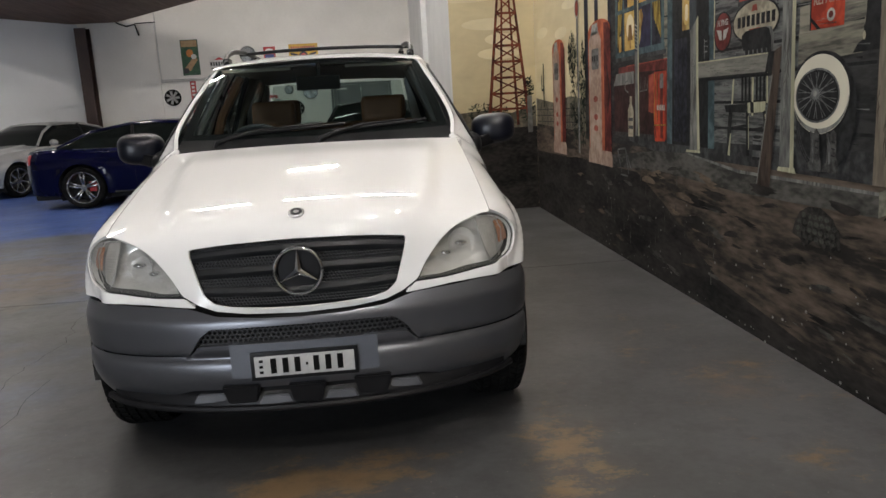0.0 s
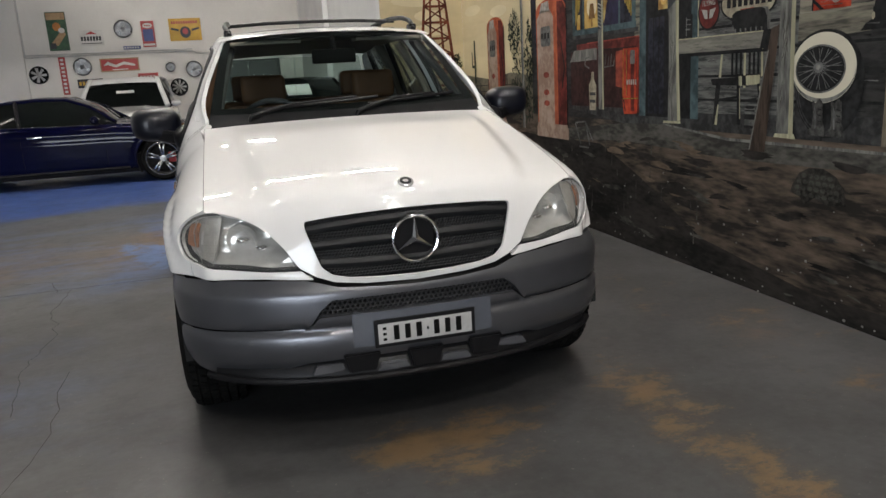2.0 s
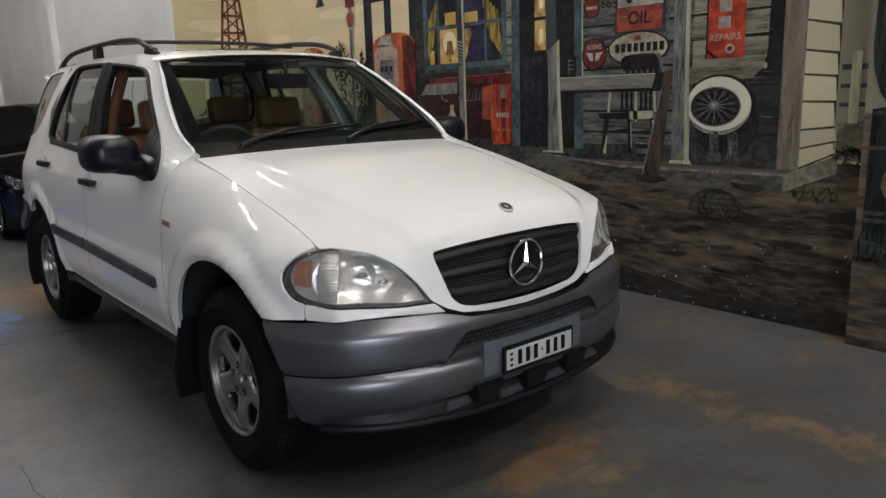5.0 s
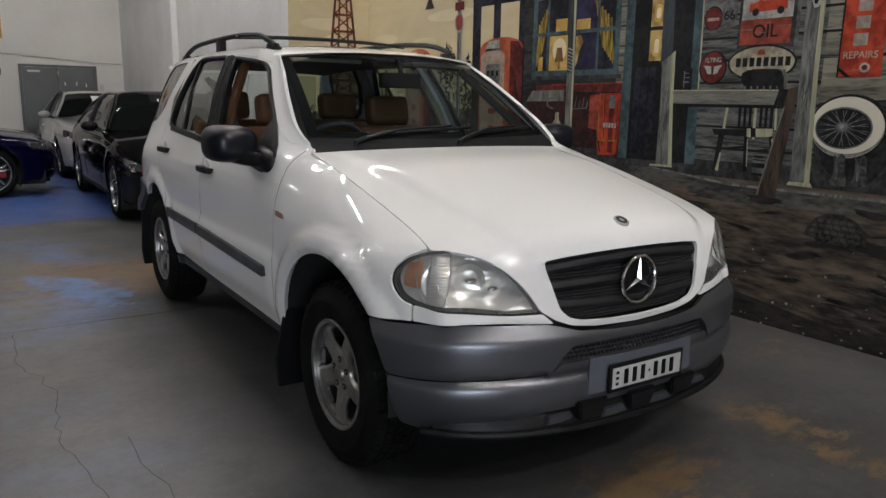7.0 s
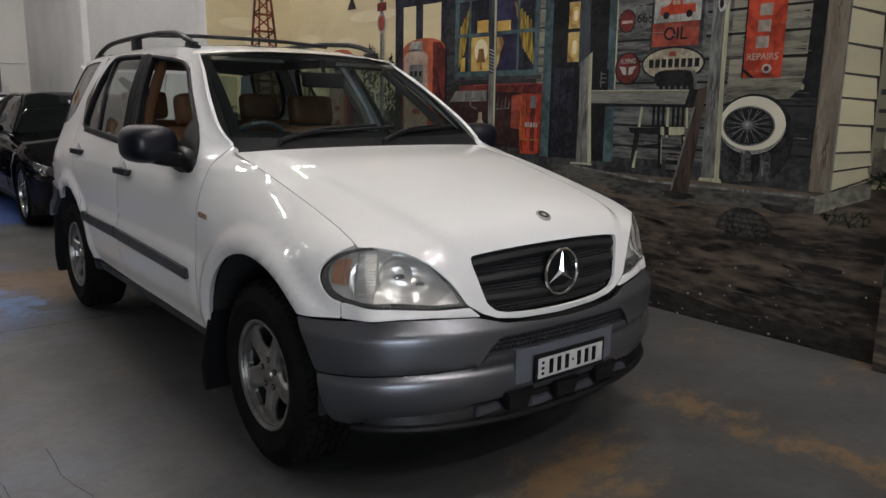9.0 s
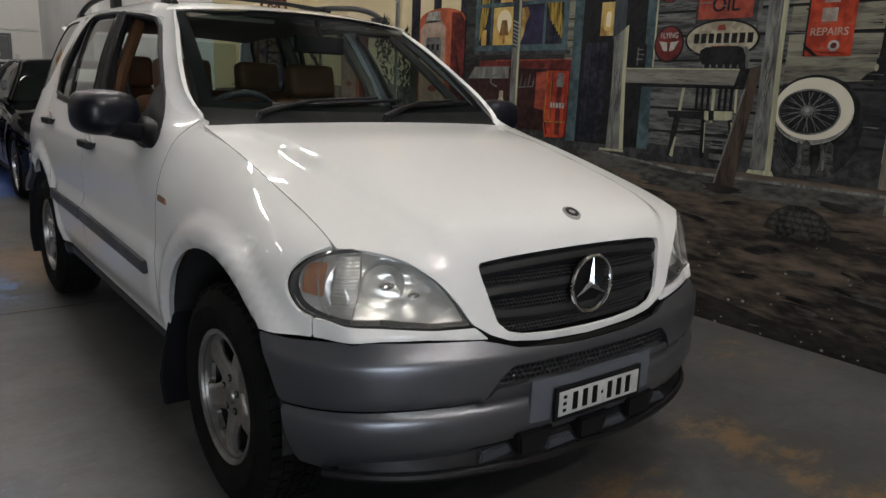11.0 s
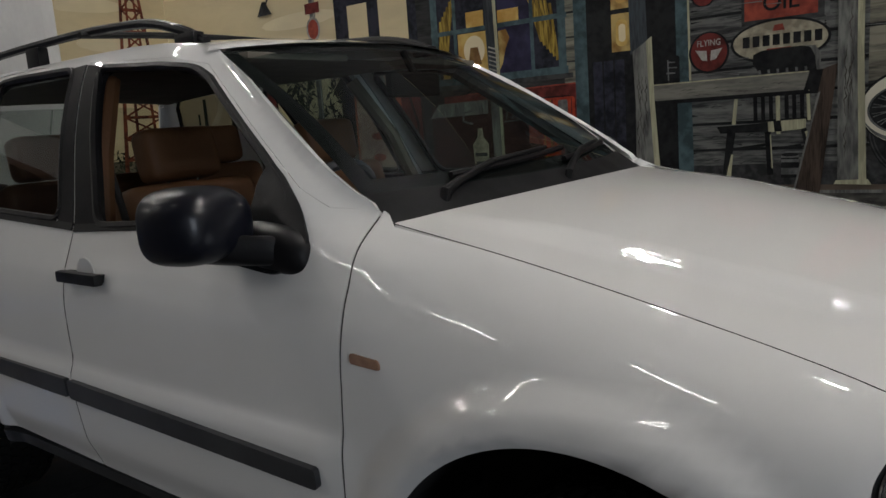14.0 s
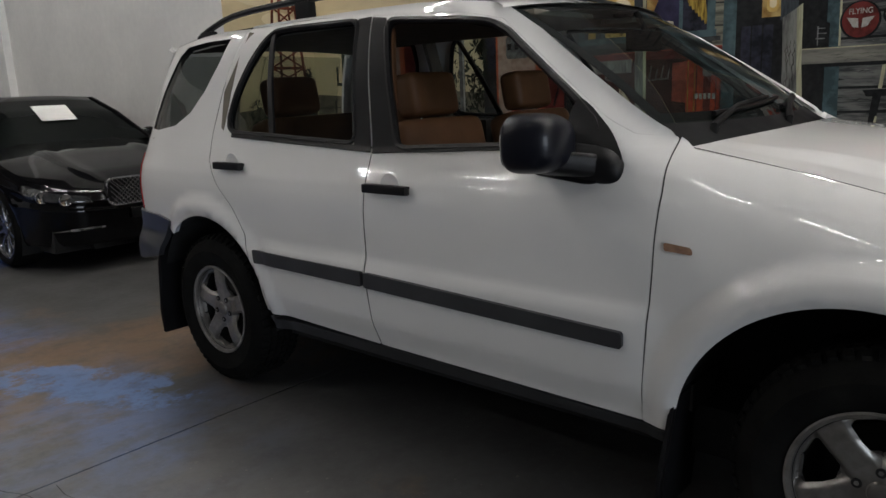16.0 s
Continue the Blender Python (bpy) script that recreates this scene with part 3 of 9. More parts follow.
daub("dirt", [(-4.0, 0), (2.329, 0), (2.329, 0.62), (1.0, 0.6), (-4.0, 0.6)], P_DIRT, 3, plane_p)
for i in range(16):
    u, v, w, h = rng.uniform(2.7, 8.5), rng.uniform(0.03, 0.78), rng.uniform(0.15, 0.7), rng.uniform(0.01, 0.05)
    sl = rng.uniform(-0.05, 0.08)
    daub("dirt_streak", [(max(2.34, u + a * w), max(0.002, v + a * w * sl + b * h * (0.6 + 0.6 * abs(math.sin(7 * a + i))))) for a, b in oval(0, 0, 1, 1, 18)],
         P_DIRTDARK, 3.7 + i * 0.08)
for i in range(120):
    u, v, w = rng.uniform(2.4, 7.6), rng.uniform(0.03, 0.84), rng.uniform(0.03, 0.20)
    h = w * rng.uniform(0.07, 0.2)
    ph, tl = rng.uniform(0, 6), rng.uniform(-0.12, 0.2)
    daub("dirt_fleck", [(max(2.335, u + a * w * (0.55 + 0.45 * math.sin(4.7 * q + ph) ** 2)), max(0.002, v + tl * a * w + b * h * (0.4 + 0.9 * math.cos(3.3 * q + ph) ** 2))) for q, (a, b) in enumerate(oval(0, 0, 1, 1, 19))],
         (P_DIRTDARK, P_DIRTMID, P_DIRTDARK, P_KERB, P_DIRTDARK)[i % 5], 5.6 + i * 0.011)
for i in range(26):
    u, v = rng.uniform(4.2, 6.4), rng.uniform(0.15, 0.75)
    daub("drip", stroke(u, v, u + rng.uniform(-0.01, 0.01), v + rng.uniform(0.05, 0.2), 0.014, 0.004), P_KERB, 7.05 + i * 0.02)
daub("ground_shadow", [(2.331, 0), (2.331, 0.14), (3.2, 0.10), (4.2, 0.22), (5.0, 0.55), (5.6, 0.75), (9.19, 0.72), (9.19, 0)], P_DIRTDARK, 3.5)
daubs("pebble", [[(u + 0.008 * a * s, v + 0.006 * b * s) for a, b in oval(0, 0, 1, 1, 6)] for u, v, s in
                 [(rng.uniform(2.4, 6.5), rng.uniform(0.02, 0.7) ** 1.3, rng.uniform(0.4, 1.5)) for _ in range(110)]], P_PEBBLE, 5.5)

# porch floor and its edge
daub("porch_deck", [(2.74, 0.93), (5.2, 0.93), (6.1, 1.02), (6.1, 1.12), (4.2, 1.04), (2.5, 1.07)], P_DGREY, 5.25)
daub("porch_edge", [(2.78, 0.80), (2.78, 0.90), (3.96, 0.892), (4.67, 0.950), (5.2, 0.935), (6.3, 0.84), (6.3, 0.74), (5.2, 0.80), (3.96, 0.773)], P_KERB, 5.5)
daub("porch_lip", [(2.78, 0.89), (2.78, 0.905), (3.96, 0.90), (4.67, 0.958), (4.67, 0.947), (3.96, 0.882)], P_POST, 5.75)
daub("porch_corner", [(2.78, 0.80), (2.485, 0.924), (2.490, 1.022), (2.783, 0.905)], P_KERBLIT, 6)

# clapboard wall of the shack, board by board
top = 2.62
daub("wall_shadow", rect(2.83, 0.95, 7.0, top), P_BOARDDARK, 4)
z0 = 0.985
while z0 < top - 0.03:
    h = 0.145
    for u0, u1, m in ((2.83, 3.40, P_BOARDWARM if z0 > 1.55 else P_BOARDDARK), (3.40, 3.62, P_BOARD), (3.62, 4.28, P_BOARD), (4.97, 5.06, P_BOARDWARM), (5.06, 6.2, P_BOARDDARK), (6.2, 6.95, P_BOARDDARK)):
        s = rng.uniform(-0.006, 0.006)
        daub("clapboard", [(u0, z0 + s), (u1, z0 + s * 0.5), (u1, min(top, z0 + h - 0.010)), (u0, min(top, z0 + h - 0.010 + s))], m, 5)
    # torn, splintered ends beside the corner shadow, the posts and the signs
    for u0, d, reach in ((2.93, 1, 0.08), (3.31, 1, 0.035), (3.60, -1, 0.04), (4.0, 1, 0.05), (4.27, -1, 0.06)):
        for j in range(rng.choice((1, 2, 2, 3)) if z0 > 1.5 else 1):
            v = z0 + rng.uniform(0.012, 0.13)
            w = rng.uniform(0.002, 0.006)
            daub("splinter", [(u0, v - w), (u0 + d * reach * rng.uniform(0.3, 1.4), v + rng.uniform(-0.004, 0.006)), (u0, v + w)], P_BLACK, 5.6)
    daub("board_gleam", stroke(3.64, z0 + 0.118, 4.0 + rng.uniform(0, 0.25), z0 + 0.120, 0.012, 0.003), P_GREY, 5.65)
    z0 += h
# lit end wall, its boards fanning out below eye level, and the corner board
daub("end_wall", rect(2.515, 1.02, 2.706, 2.62), P_POSTDARK, 5.8)
EDGES = [0.935, 1.05, 1.156, 1.316, 1.466, 1.60, 1.762, 1.954, 2.13, 2.31, 2.49, 2.64]
drop = lambda z: 0.093 - 0.165 * min(1.0, (z - 0.935) / 0.28) ** 0.7 * 0.52 - 0.062 * max(0.0, z - 1.2) / 0.75
for a, b in zip(EDGES, EDGES[1:]):
    e = 0.516 + 0.008 * math.sin(a * 40)
    daub("lit_clapboard", [(2.705, a + 0.010), (2.0 + e - 0.006, a + drop(a) + 0.010), (2.0 + e + 0.006, b + drop(b) - 0.004), (2.705, b - 0.002)], P_BOARDLIT, 6)
    daub("board_shadow", stroke(2.705, a + 0.004, 2.0 + e - 0.008, a + drop(a) + 0.003, 0.011, 0.007), P_POSTDARK, 6.3)
daub("corner_board", rect(2.702, 0.93, 2.826, 2.62), P_CORNER, 6.6)
daub("corner_edge", rect(2.698, 0.93, 2.708, 2.62), P_POST, 6.9)
daub("cast_shadow", [(2.83, 1.47), (2.995, 1.465), (2.965, 1.50), (2.93, 1.515), (2.918, 1.62), (2.905, 2.62), (2.83, 2.62)], P_BLACK, 6.45)

daub("porch_roof", [(2.46, 2.60), (7.0, 2.60), (6.6, 3.58), (2.46, 3.58)], P_ROOF, 8.9)

# hanging sign: a dark head, a truck, a red foot
daub("sign_frame", rect(3.595, 1.775, 4.0, 2.6), P_DGREY, 6)
daub("gas_panel", rect(3.62, 2.15, 3.975, 2.42), P_BLACK, 6.6)
daub("gas_flash", [(3.62, 2.15), (3.62, 2.30), (3.80, 2.15)], P_REDDARK, 6.9)
lettering("gas_letters", "GAS", 3.80, 2.285, 0.155, P_GREY, 7.6)
daub("truck_panel", rect(3.625, 1.955, 3.98, 2.145), P_WHITE, 6.6)
daub("oil_panel", rect(3.63, 1.80, 3.985, 1.952), P_RED, 6.6)
lettering("oil_letters", "OIL", 3.805, 1.876, 0.115, P_BLACK, 7.6)
daub("truck_body", [(3.93, 2.0), (3.93, 2.05), (3.87, 2.065), (3.845, 2.10), (3.775, 2.10), (3.76, 2.062), (3.67, 2.062), (3.665, 2.005)], P_REDHOT, 7.1)
daubs("truck_window", [rect(3.785, 2.065, 3.81, 2.09), rect(3.815, 2.065, 3.84, 2.09)], P_CREAM, 7.5)
daubs("truck_wheel", [oval(3.885, 2.0, 0.024, 0.024, 14), oval(3.71, 2.0, 0.024, 0.024, 14)], P_BLACK, 7.6)
daub("sign_bracket", rect(3.575, 1.78, 3.60, 2.6), P_GREY, 7)

# round and oval signs
daub("oval_sign", oval(3.812, 1.684, 0.245, 0.114, 36), P_BLACK, 7)
daub("oval_sign_face", oval(3.812, 1.685, 0.231, 0.101, 36), P_CREAM, 7.4)
bars("oval_sign_word", 3.808, 1.690, 0.40, 0.056, 8, P_BLACK, 8.2, gap=0.30)
daubs("oval_sign_mark", [[(3.785, 1.735), (3.845, 1.735), (3.835, 1.765), (3.795, 1.768)], rect(3.755, 1.630, 3.872, 1.648)], P_RED, 7.8)
daub("round_sign_edge", oval(4.173, 1.662, 0.110, 0.112, 30), P_BLACK, 6.8)
daub("round_sign", oval(4.173, 1.664, 0.098, 0.102, 30), P_REDDARK, 7)
lettering("round_sign_letters", "FLYING", 4.173, 1.712, 0.046, P_WHITE, 7.6, 0.85)
daubs("round_sign_wing", [[(4.173 + s * a, b) for a, b in ((0.008, 1.618), (0.012, 1.672), (0.045, 1.676 - 0.012 * j), (0.075 - 0.010 * j, 1.680 - 0.016 * j), (0.062 - 0.012 * j, 1.664 - 0.016 * j), (0.03, 1.640 - 0.006 * j))] for s in (-1, 1) for j in range(4)], P_WHITE, 7.6)
daub("round_sign_hub", oval(4.173, 1.640, 0.008, 0.030, 12), P_REDDARK, 8.2)
daub("round_sign_edge", oval(4.20, 1.985, 0.072, 0.080, 26), P_BLACK, 6.8)
daub("round_sign", oval(4.20, 1.985, 0.063, 0.072, 26), P_REDDARK, 7)
daub("round_sign_band", rect(4.155, 1.970, 4.245, 1.990), P_PINK, 7.4)
daub("road_shield", [(4.02, 2.07), (4.075, 2.085), (4.13, 2.07), (4.135, 1.98), (4.075, 1.915), (4.015, 1.98)], P_GREY, 7)
lettering("shield_numerals", "66", 4.075, 1.995, 0.085, P_BLACK, 7.6)
# tall red sign
daub("tall_sign", rect(3.06, 1.585, 3.305, 2.6), P_REDHOT, 7)
daubs("tall_sign_bar", [rect(3.195 - 0.004 * i - 0.040, 1.795 + 0.094 * i - 0.034, 3.195 - 0.004 * i + 0.040, 1.795 + 0.094 * i + 0.034) for i in range(5)], P_PALE, 7.5)
lettering("tall_sign_letters", "REPAIRS", 3.187, 1.708, 0.056, P_PINK, 7.7)
daub("tall_sign_disc", oval(3.154, 1.638, 0.030, 0.028, 20), P_WHITE, 7.5)
daub("tall_sign_disc_mark", oval(3.154, 1.639, 0.017, 0.015, 16), P_REDDARK, 7.8)
daub("tall_sign_corner", [(3.305, 1.645), (3.305, 1.625), (3.255, 1.585), (3.225, 1.585)], P_BLACK, 7.5)
daub("tall_sign_edge", stroke(3.307, 1.585, 3.307, 2.6, 0.010), P_BLACK, 7.4)

# lit strip of the wall, plank seams, pale scuffs
daub("lit_plank", [(2.93, 1.465), (3.40, 1.44), (3.40, 1.578), (2.93, 1.577)], P_BOARDWARM, 6.4)
daubs("lamp_glint", [oval(2.925, 1.53, 0.010, 0.018, 10)], P_CREAM, 6.9)
daubs("plank_shadow", [stroke(2.84, 0.985 + 0.145 * i, 4.28, 0.982 + 0.145 * i, 0.014) for i in range(1, 11)], P_BLACK, 5.3)


def gash(u, v, w, h):
    """An uneven brushed streak of wood grain, thin at both ends."""
    n, ph = 9, rng.uniform(0, 6)
    top_ = [(u + w * i / n, v + h * math.sin(math.pi * i / n) * (0.5 + 0.5 * math.sin(2.3 * i + ph)) + 0.25 * h * math.sin(1.1 * i + ph)) for i in range(n + 1)]
    low_ = [(a, b - h * (0.10 + 0.5 * math.sin(math.pi * k / n) * (0.6 + 0.4 * math.cos(1.7 * k + ph)))) for k, (a, b) in enumerate(top_)]
    return low_ + top_[::-1]


def grain(u0, u1, v0, v1, n, long, h):
    return [gash(rng.uniform(u0, u1 - long * 0.6), rng.uniform(v0, v1), rng.uniform(0.4, 1.0) * long * 0.6, h * rng.uniform(0.4, 1.2)) for _ in range(n)]


rows = [0.985 + 0.145 * i for i in range(11)]
daubs("wood_grain", [g for z in rows for g in grain(3.56, 4.26, z + 0.02, z + 0.125, 6, 0.26, 0.010)] + [g for z in rows[4:] for g in grain(2.93, 3.38, z + 0.02, z + 0.125, 3, 0.2, 0.009)], P_BOARDDARK, 5.45)
daubs("pale_grain", [g for z in rows for g in grain(3.56, 4.26, z + 0.03, z + 0.13, 4, 0.22, 0.008)] + [g for z in rows[4:] for g in grain(2.93, 3.38, z + 0.03, z + 0.13, 2, 0.2, 0.008)], P_POST, 5.5)
daubs("plank_scuff", [stroke(u, v, u + w, v + 0.004, 0.006, 0.002) for u, v, w in [(rng.uniform(2.85, 4.2), rng.uniform(1.05, 2.5), rng.uniform(0.04, 0.2)) for _ in range(50)]], P_GREY, 5.7)

# porch posts, rail, prop
daub("porch_post", [(3.415, 0.94), (3.528, 0.94), (3.535, 1.5), (3.545, 2.62), (3.43, 2.62)], P_POST, 9.8)
daub("porch_post_edge", [(3.398, 0.945), (3.432, 0.945), (3.450, 1.6), (3.455, 2.62), (3.425, 2.62), (3.420, 1.6)], P_POSTLIT, 10.1)
daub("post_foot", [(3.375, 0.928), (3.545, 0.932), (3.535, 0.952), (3.39, 0.956)], P_POSTLIT, 10.2)
daub("cow_skull", [(3.375, 2.30), (3.37, 2.21), (3.378, 2.165), (3.41, 2.155), (3.425, 2.10), (3.44, 2.02), (3.465, 1.995), (3.49, 1.992), (3.505, 2.03), (3.507, 2.10), (3.512, 2.17), (3.545, 2.185), (3.552, 2.23), (3.545, 2.30), (3.46, 2.33)], P_WHITE, 10.5)
daubs("skull_hole", [oval(3.400, 2.193, 0.016, 0.020, 14), oval(3.522, 2.212, 0.014, 0.019, 14), [(3.472, 2.08), (3.495, 2.07), (3.493, 2.02), (3.478, 2.01), (3.465, 2.03)], [(3.445, 2.19), (3.455, 2.12), (3.462, 2.04), (3.456, 2.12)]], P_BLACK, 10.8)
daubs("skull_ring", [[(3.400 + 0.025 * c, 2.193 + 0.030 * q) for c, q in oval(0, 0, 1, 1, 20, 20, 340)] + [(3.400 + 0.019 * c, 2.193 + 0.023 * q) for c, q in oval(0, 0, 1, 1, 20, 20, 340)[::-1]]], P_GREY, 11.1)
daub("porch_post", [(4.47, 0.975), (4.605, 0.972), (4.600, 1.42), (4.612, 1.715), (4.545, 1.755), (4.505, 1.785)], P_POST, 8)
daub("porch_post_edge", [(4.455, 0.985), (4.490, 0.980), (4.515, 1.42), (4.530, 1.765), (4.495, 1.79), (4.485, 1.42)], P_POSTLIT, 8.4)
daub("post_foot", stroke(4.45, 0.972, 4.66, 0.968, 0.016), P_POSTLIT, 8.5)
daub("post_upper", [(4.52, 1.72), (4.625, 1.70), (4.64, 2.62), (4.545, 2.62)], P_SLATE, 7.6)
daub("porch_rail", [(3.690, 1.420), (4.492, 1.418), (4.495, 1.515), (3.663, 1.517)], P_RAIL, 8.2)
daub("rail_end", [(3.575, 1.425), (3.692, 1.419), (3.664, 1.517), (3.575, 1.520)], P_BLACK, 8.3)
daub("rail_gleam", stroke(3.67, 1.513, 4.49, 1.512, 0.007), P_POSTLIT, 8.4)
daubs("rail_grain", grain(3.72, 4.50, 1.432, 1.500, 12, 0.30, 0.007), P_POSTDARK, 8.5)
daub("prop_beam", [(3.615, 0.84), (3.752, 0.84), (3.625, 1.40), (3.60, 1.52), (3.535, 1.54)], P_PROP, 9.6)
daub("prop_edge", [(3.74, 0.85), (3.752, 0.84), (3.625, 1.40), (3.612, 1.41)], P_POST, 9.7)
daub("porch_post", [(5.53, 1.03), (5.61, 1.03), (5.615, 1.66), (5.535, 1.66)], P_POST, 8.6)
daub("porch_post_edge", [(5.523, 1.03), (5.545, 1.03), (5.552, 1.66), (5.530, 1.66)], P_POSTLIT, 8.9)
daub("post_upper", [(5.545, 1.65), (5.615, 1.65), (5.645, 2.5), (5.56, 2.5)], P_SLATE, 8.6)
daub("porch_post_edge", [(5.528, 1.65), (5.552, 1.65), (5.570, 2.5), (5.545, 2.5)], P_POSTLIT, 8.9)
daubs("post_stripe", [stroke(5.540, 1.665 + 0.028 * i, 5.612, 1.690 + 0.028 * i, 0.009) for i in range(7)], P_WHITE, 9.2)
# chair on the porch
daub("chair_back", [(3.625, 1.515), (3.905, 1.520), (3.942, 1.575), (3.940, 1.622), (3.90, 1.640), (3.80, 1.645), (3.70, 1.645), (3.64, 1.630), (3.618, 1.600)], P_BLACK, 8.9)
daub("chair_back_edge", [(3.612, 1.518), (3.632, 1.518), (3.640, 1.590), (3.660, 1.632), (3.70, 1.648), (3.64, 1.640), (3.614, 1.605)], P_POST, 9.0)
daubs("chair_gap", [stroke(3.68 + 0.045 * i, 1.518, 3.683 + 0.045 * i, 1.540, 0.012) for i in range(6)], P_GREY, 9.1)
daubs("chair_spindle", [stroke(u - 0.004, 1.265, u, 1.418, 0.020) for u in (3.931, 3.892, 3.852, 3.775, 3.738, 3.700)], P_BLACK, 7.7)
daubs("chair_spindle", [stroke(3.812, 1.20, 3.818, 1.418, 0.020), stroke(3.664, 1.265, 3.672, 1.418, 0.016), stroke(4.042, 1.262, 4.026, 1.418, 0.020)], P_POSTLIT, 7.75)
daub("chair_seat", [(3.86, 1.215), (4.112, 1.217), (4.134, 1.255), (3.86, 1.263)], P_BLACK, 8.3)
daub("chair_seat_edge", [(3.680, 1.222), (3.862, 1.211), (3.866, 1.268), (3.678, 1.274)], P_POSTLIT, 8.35)
daub("chair_seat_split", [(3.795, 1.214), (3.832, 1.214), (3.838, 1.272), (3.802, 1.272)], P_BLACK, 8.4)
daubs("chair_leg", [stroke(4.055, 1.22, 4.085, 0.972, 0.046, 0.036), stroke(3.866, 1.215, 3.852, 0.985, 0.030), stroke(3.690, 1.225, 3.662, 1.09, 0.026),
                    stroke(4.07, 1.124, 3.85, 1.150, 0.016), stroke(3.86, 1.12, 3.70, 1.14, 0.012)], P_BLACK, 8.4)
daubs("leg_highlight", [stroke(4.050, 1.10, 4.070, 0.975, 0.010, 0.026), stroke(3.852, 1.2, 3.842, 1.02, 0.006), stroke(3.678, 1.21, 3.655, 1.12, 0.012)], P_POSTLIT, 8.9)
daubs("paint_tin", [rect(3.712, 0.968, 3.798, 1.090)], P_GREY, 8.6)
daubs("tin_band", [rect(3.712, 0.968, 3.798, 0.985), rect(3.712, 1.02, 3.798, 1.05), oval(3.755, 1.090, 0.043, 0.010, 14), rect(3.712, 1.066, 3.798, 1.074)], P_BLACK, 8.8)
daubs("oil_tin", [rect(4.335, 1.516, 4.424, 1.655), oval(4.38, 1.656, 0.045, 0.012, 14)], P_BLACK, 8.6)
daubs("tin_gleam", [stroke(4.40, 1.53, 4.402, 1.645, 0.007), stroke(4.36, 1.57, 4.412, 1.572, 0.008), stroke(4.352, 1.60, 4.405, 1.602, 0.006), stroke(4.36, 1.63, 4.40, 1.632, 0.006)], P_GREY, 8.9)
daub("rail_shadow", [(3.60, 1.400), (4.49, 1.400), (4.49, 1.421), (3.69, 1.422)], P_BLACK, 8.25)
def knots(u0, u1, v0, v1, n, long):
    """Upright streaks of grain on a post."""
    return [[(c + (b - 1.0), v0 + (v1 - v0 - long) * q + (a - 1.0)) for a, b in gash(1.0, 1.0, long * rng.uniform(0.5, 1.0), 0.012)] for c, q in [(rng.uniform(u0, u1), rng.random()) for _ in range(n)]]


daubs("post_grain", knots(3.465, 3.525, 1.0, 2.5, 14, 0.30), P_POSTDARK, 10.3)
daubs("post_grain", knots(4.53, 4.59, 1.0, 1.70, 8, 0.24), P_POSTDARK, 8.6)
daubs("post_grain", knots(2.74, 2.815, 1.0, 2.5, 6, 0.30), P_PROP, 7.2)

# spare tyre with white wall, spokes, boots
daub("tyre_tread", oval(3.172, 1.217, 0.228, 0.268, 44), P_TREAD, 8.1)
daubs("tyre_groove", [[(3.172 + q * c, 1.217 + q * 1.17 * s) for c, s in oval(0, 0, 1, 1, 24, -75, 10)] + [(3.172 + (q - 0.006) * c, 1.217 + (q - 0.006) * 1.17 * s) for c, s in oval(0, 0, 1, 1, 24, -75, 10)[::-1]] for q in (0.222, 0.208)], P_DGREY, 8.3)
daub("tyre_edge", oval(3.212, 1.302, 0.226, 0.188, 44), P_BLACK, 8.35)
daub("tyre_whitewall", oval(3.214, 1.300, 0.216, 0.176, 44), P_WALLTYRE, 8.5)
daub("whitewall_shade", [(3.214 + 0.214 * c, 1.300 + 0.174 * s) for c, s in oval(0, 0, 1, 1, 30, -178, -2)] + [(3.214 + 0.212 * c, 1.300 + 0.152 * s) for c, s in oval(0, 0, 1, 1, 30, -178, -2)[::-1]], P_POST, 8.65)
daub("wheel_rim_edge", oval(3.232, 1.295, 0.170, 0.122, 40), P_GREY, 8.75)
daub("wheel_rim", oval(3.232, 1.295, 0.160, 0.113, 40), P_BLACK, 8.85)
daubs("wire_spoke", [stroke(3.235 + 0.03 * math.cos(a), 1.300 + 0.022 * math.sin(a), 3.232 + 0.15 * math.cos(a + d), 1.295 + 0.105 * math.sin(a + d), 0.003, 0.0045)
                     for a in [i * math.tau / 14 for i in range(14)] for d in (-0.30, 0.30)], P_GREY, 9.1)
daub("hub", oval(3.238, 1.302, 0.034, 0.026, 18), P_GREY, 10.6)
daub("hub_cap", oval(3.240, 1.304, 0.016, 0.013, 14), P_WHITE, 10.9)
for bu in (3.19, 3.065):
    daub("boot", [(bu - 0.02, 0.955), (bu + 0.10, 0.958), (bu + 0.098, 0.985), (bu + 0.072, 1.0), (bu + 0.066, 1.06), (bu + 0.078, 1.14), (bu + 0.05, 1.125), (bu + 0.028, 1.15), (bu + 0.005, 1.13), (bu - 0.002, 1.03), (bu - 0.016, 1.0)], P_LEATHER, 11.2)
    daub("boot_gleam", [(bu + 0.05, 0.99), (bu + 0.058, 1.06), (bu + 0.062, 1.12), (bu + 0.045, 1.08), (bu + 0.042, 1.0)], P_GREY, 11.5)
    daubs("boot_stitch", [stroke(bu + 0.008, 1.03 + 0.03 * i, bu + 0.035, 1.035 + 0.03 * i, 0.005) for i in range(3)], P_BLACK, 11.7)

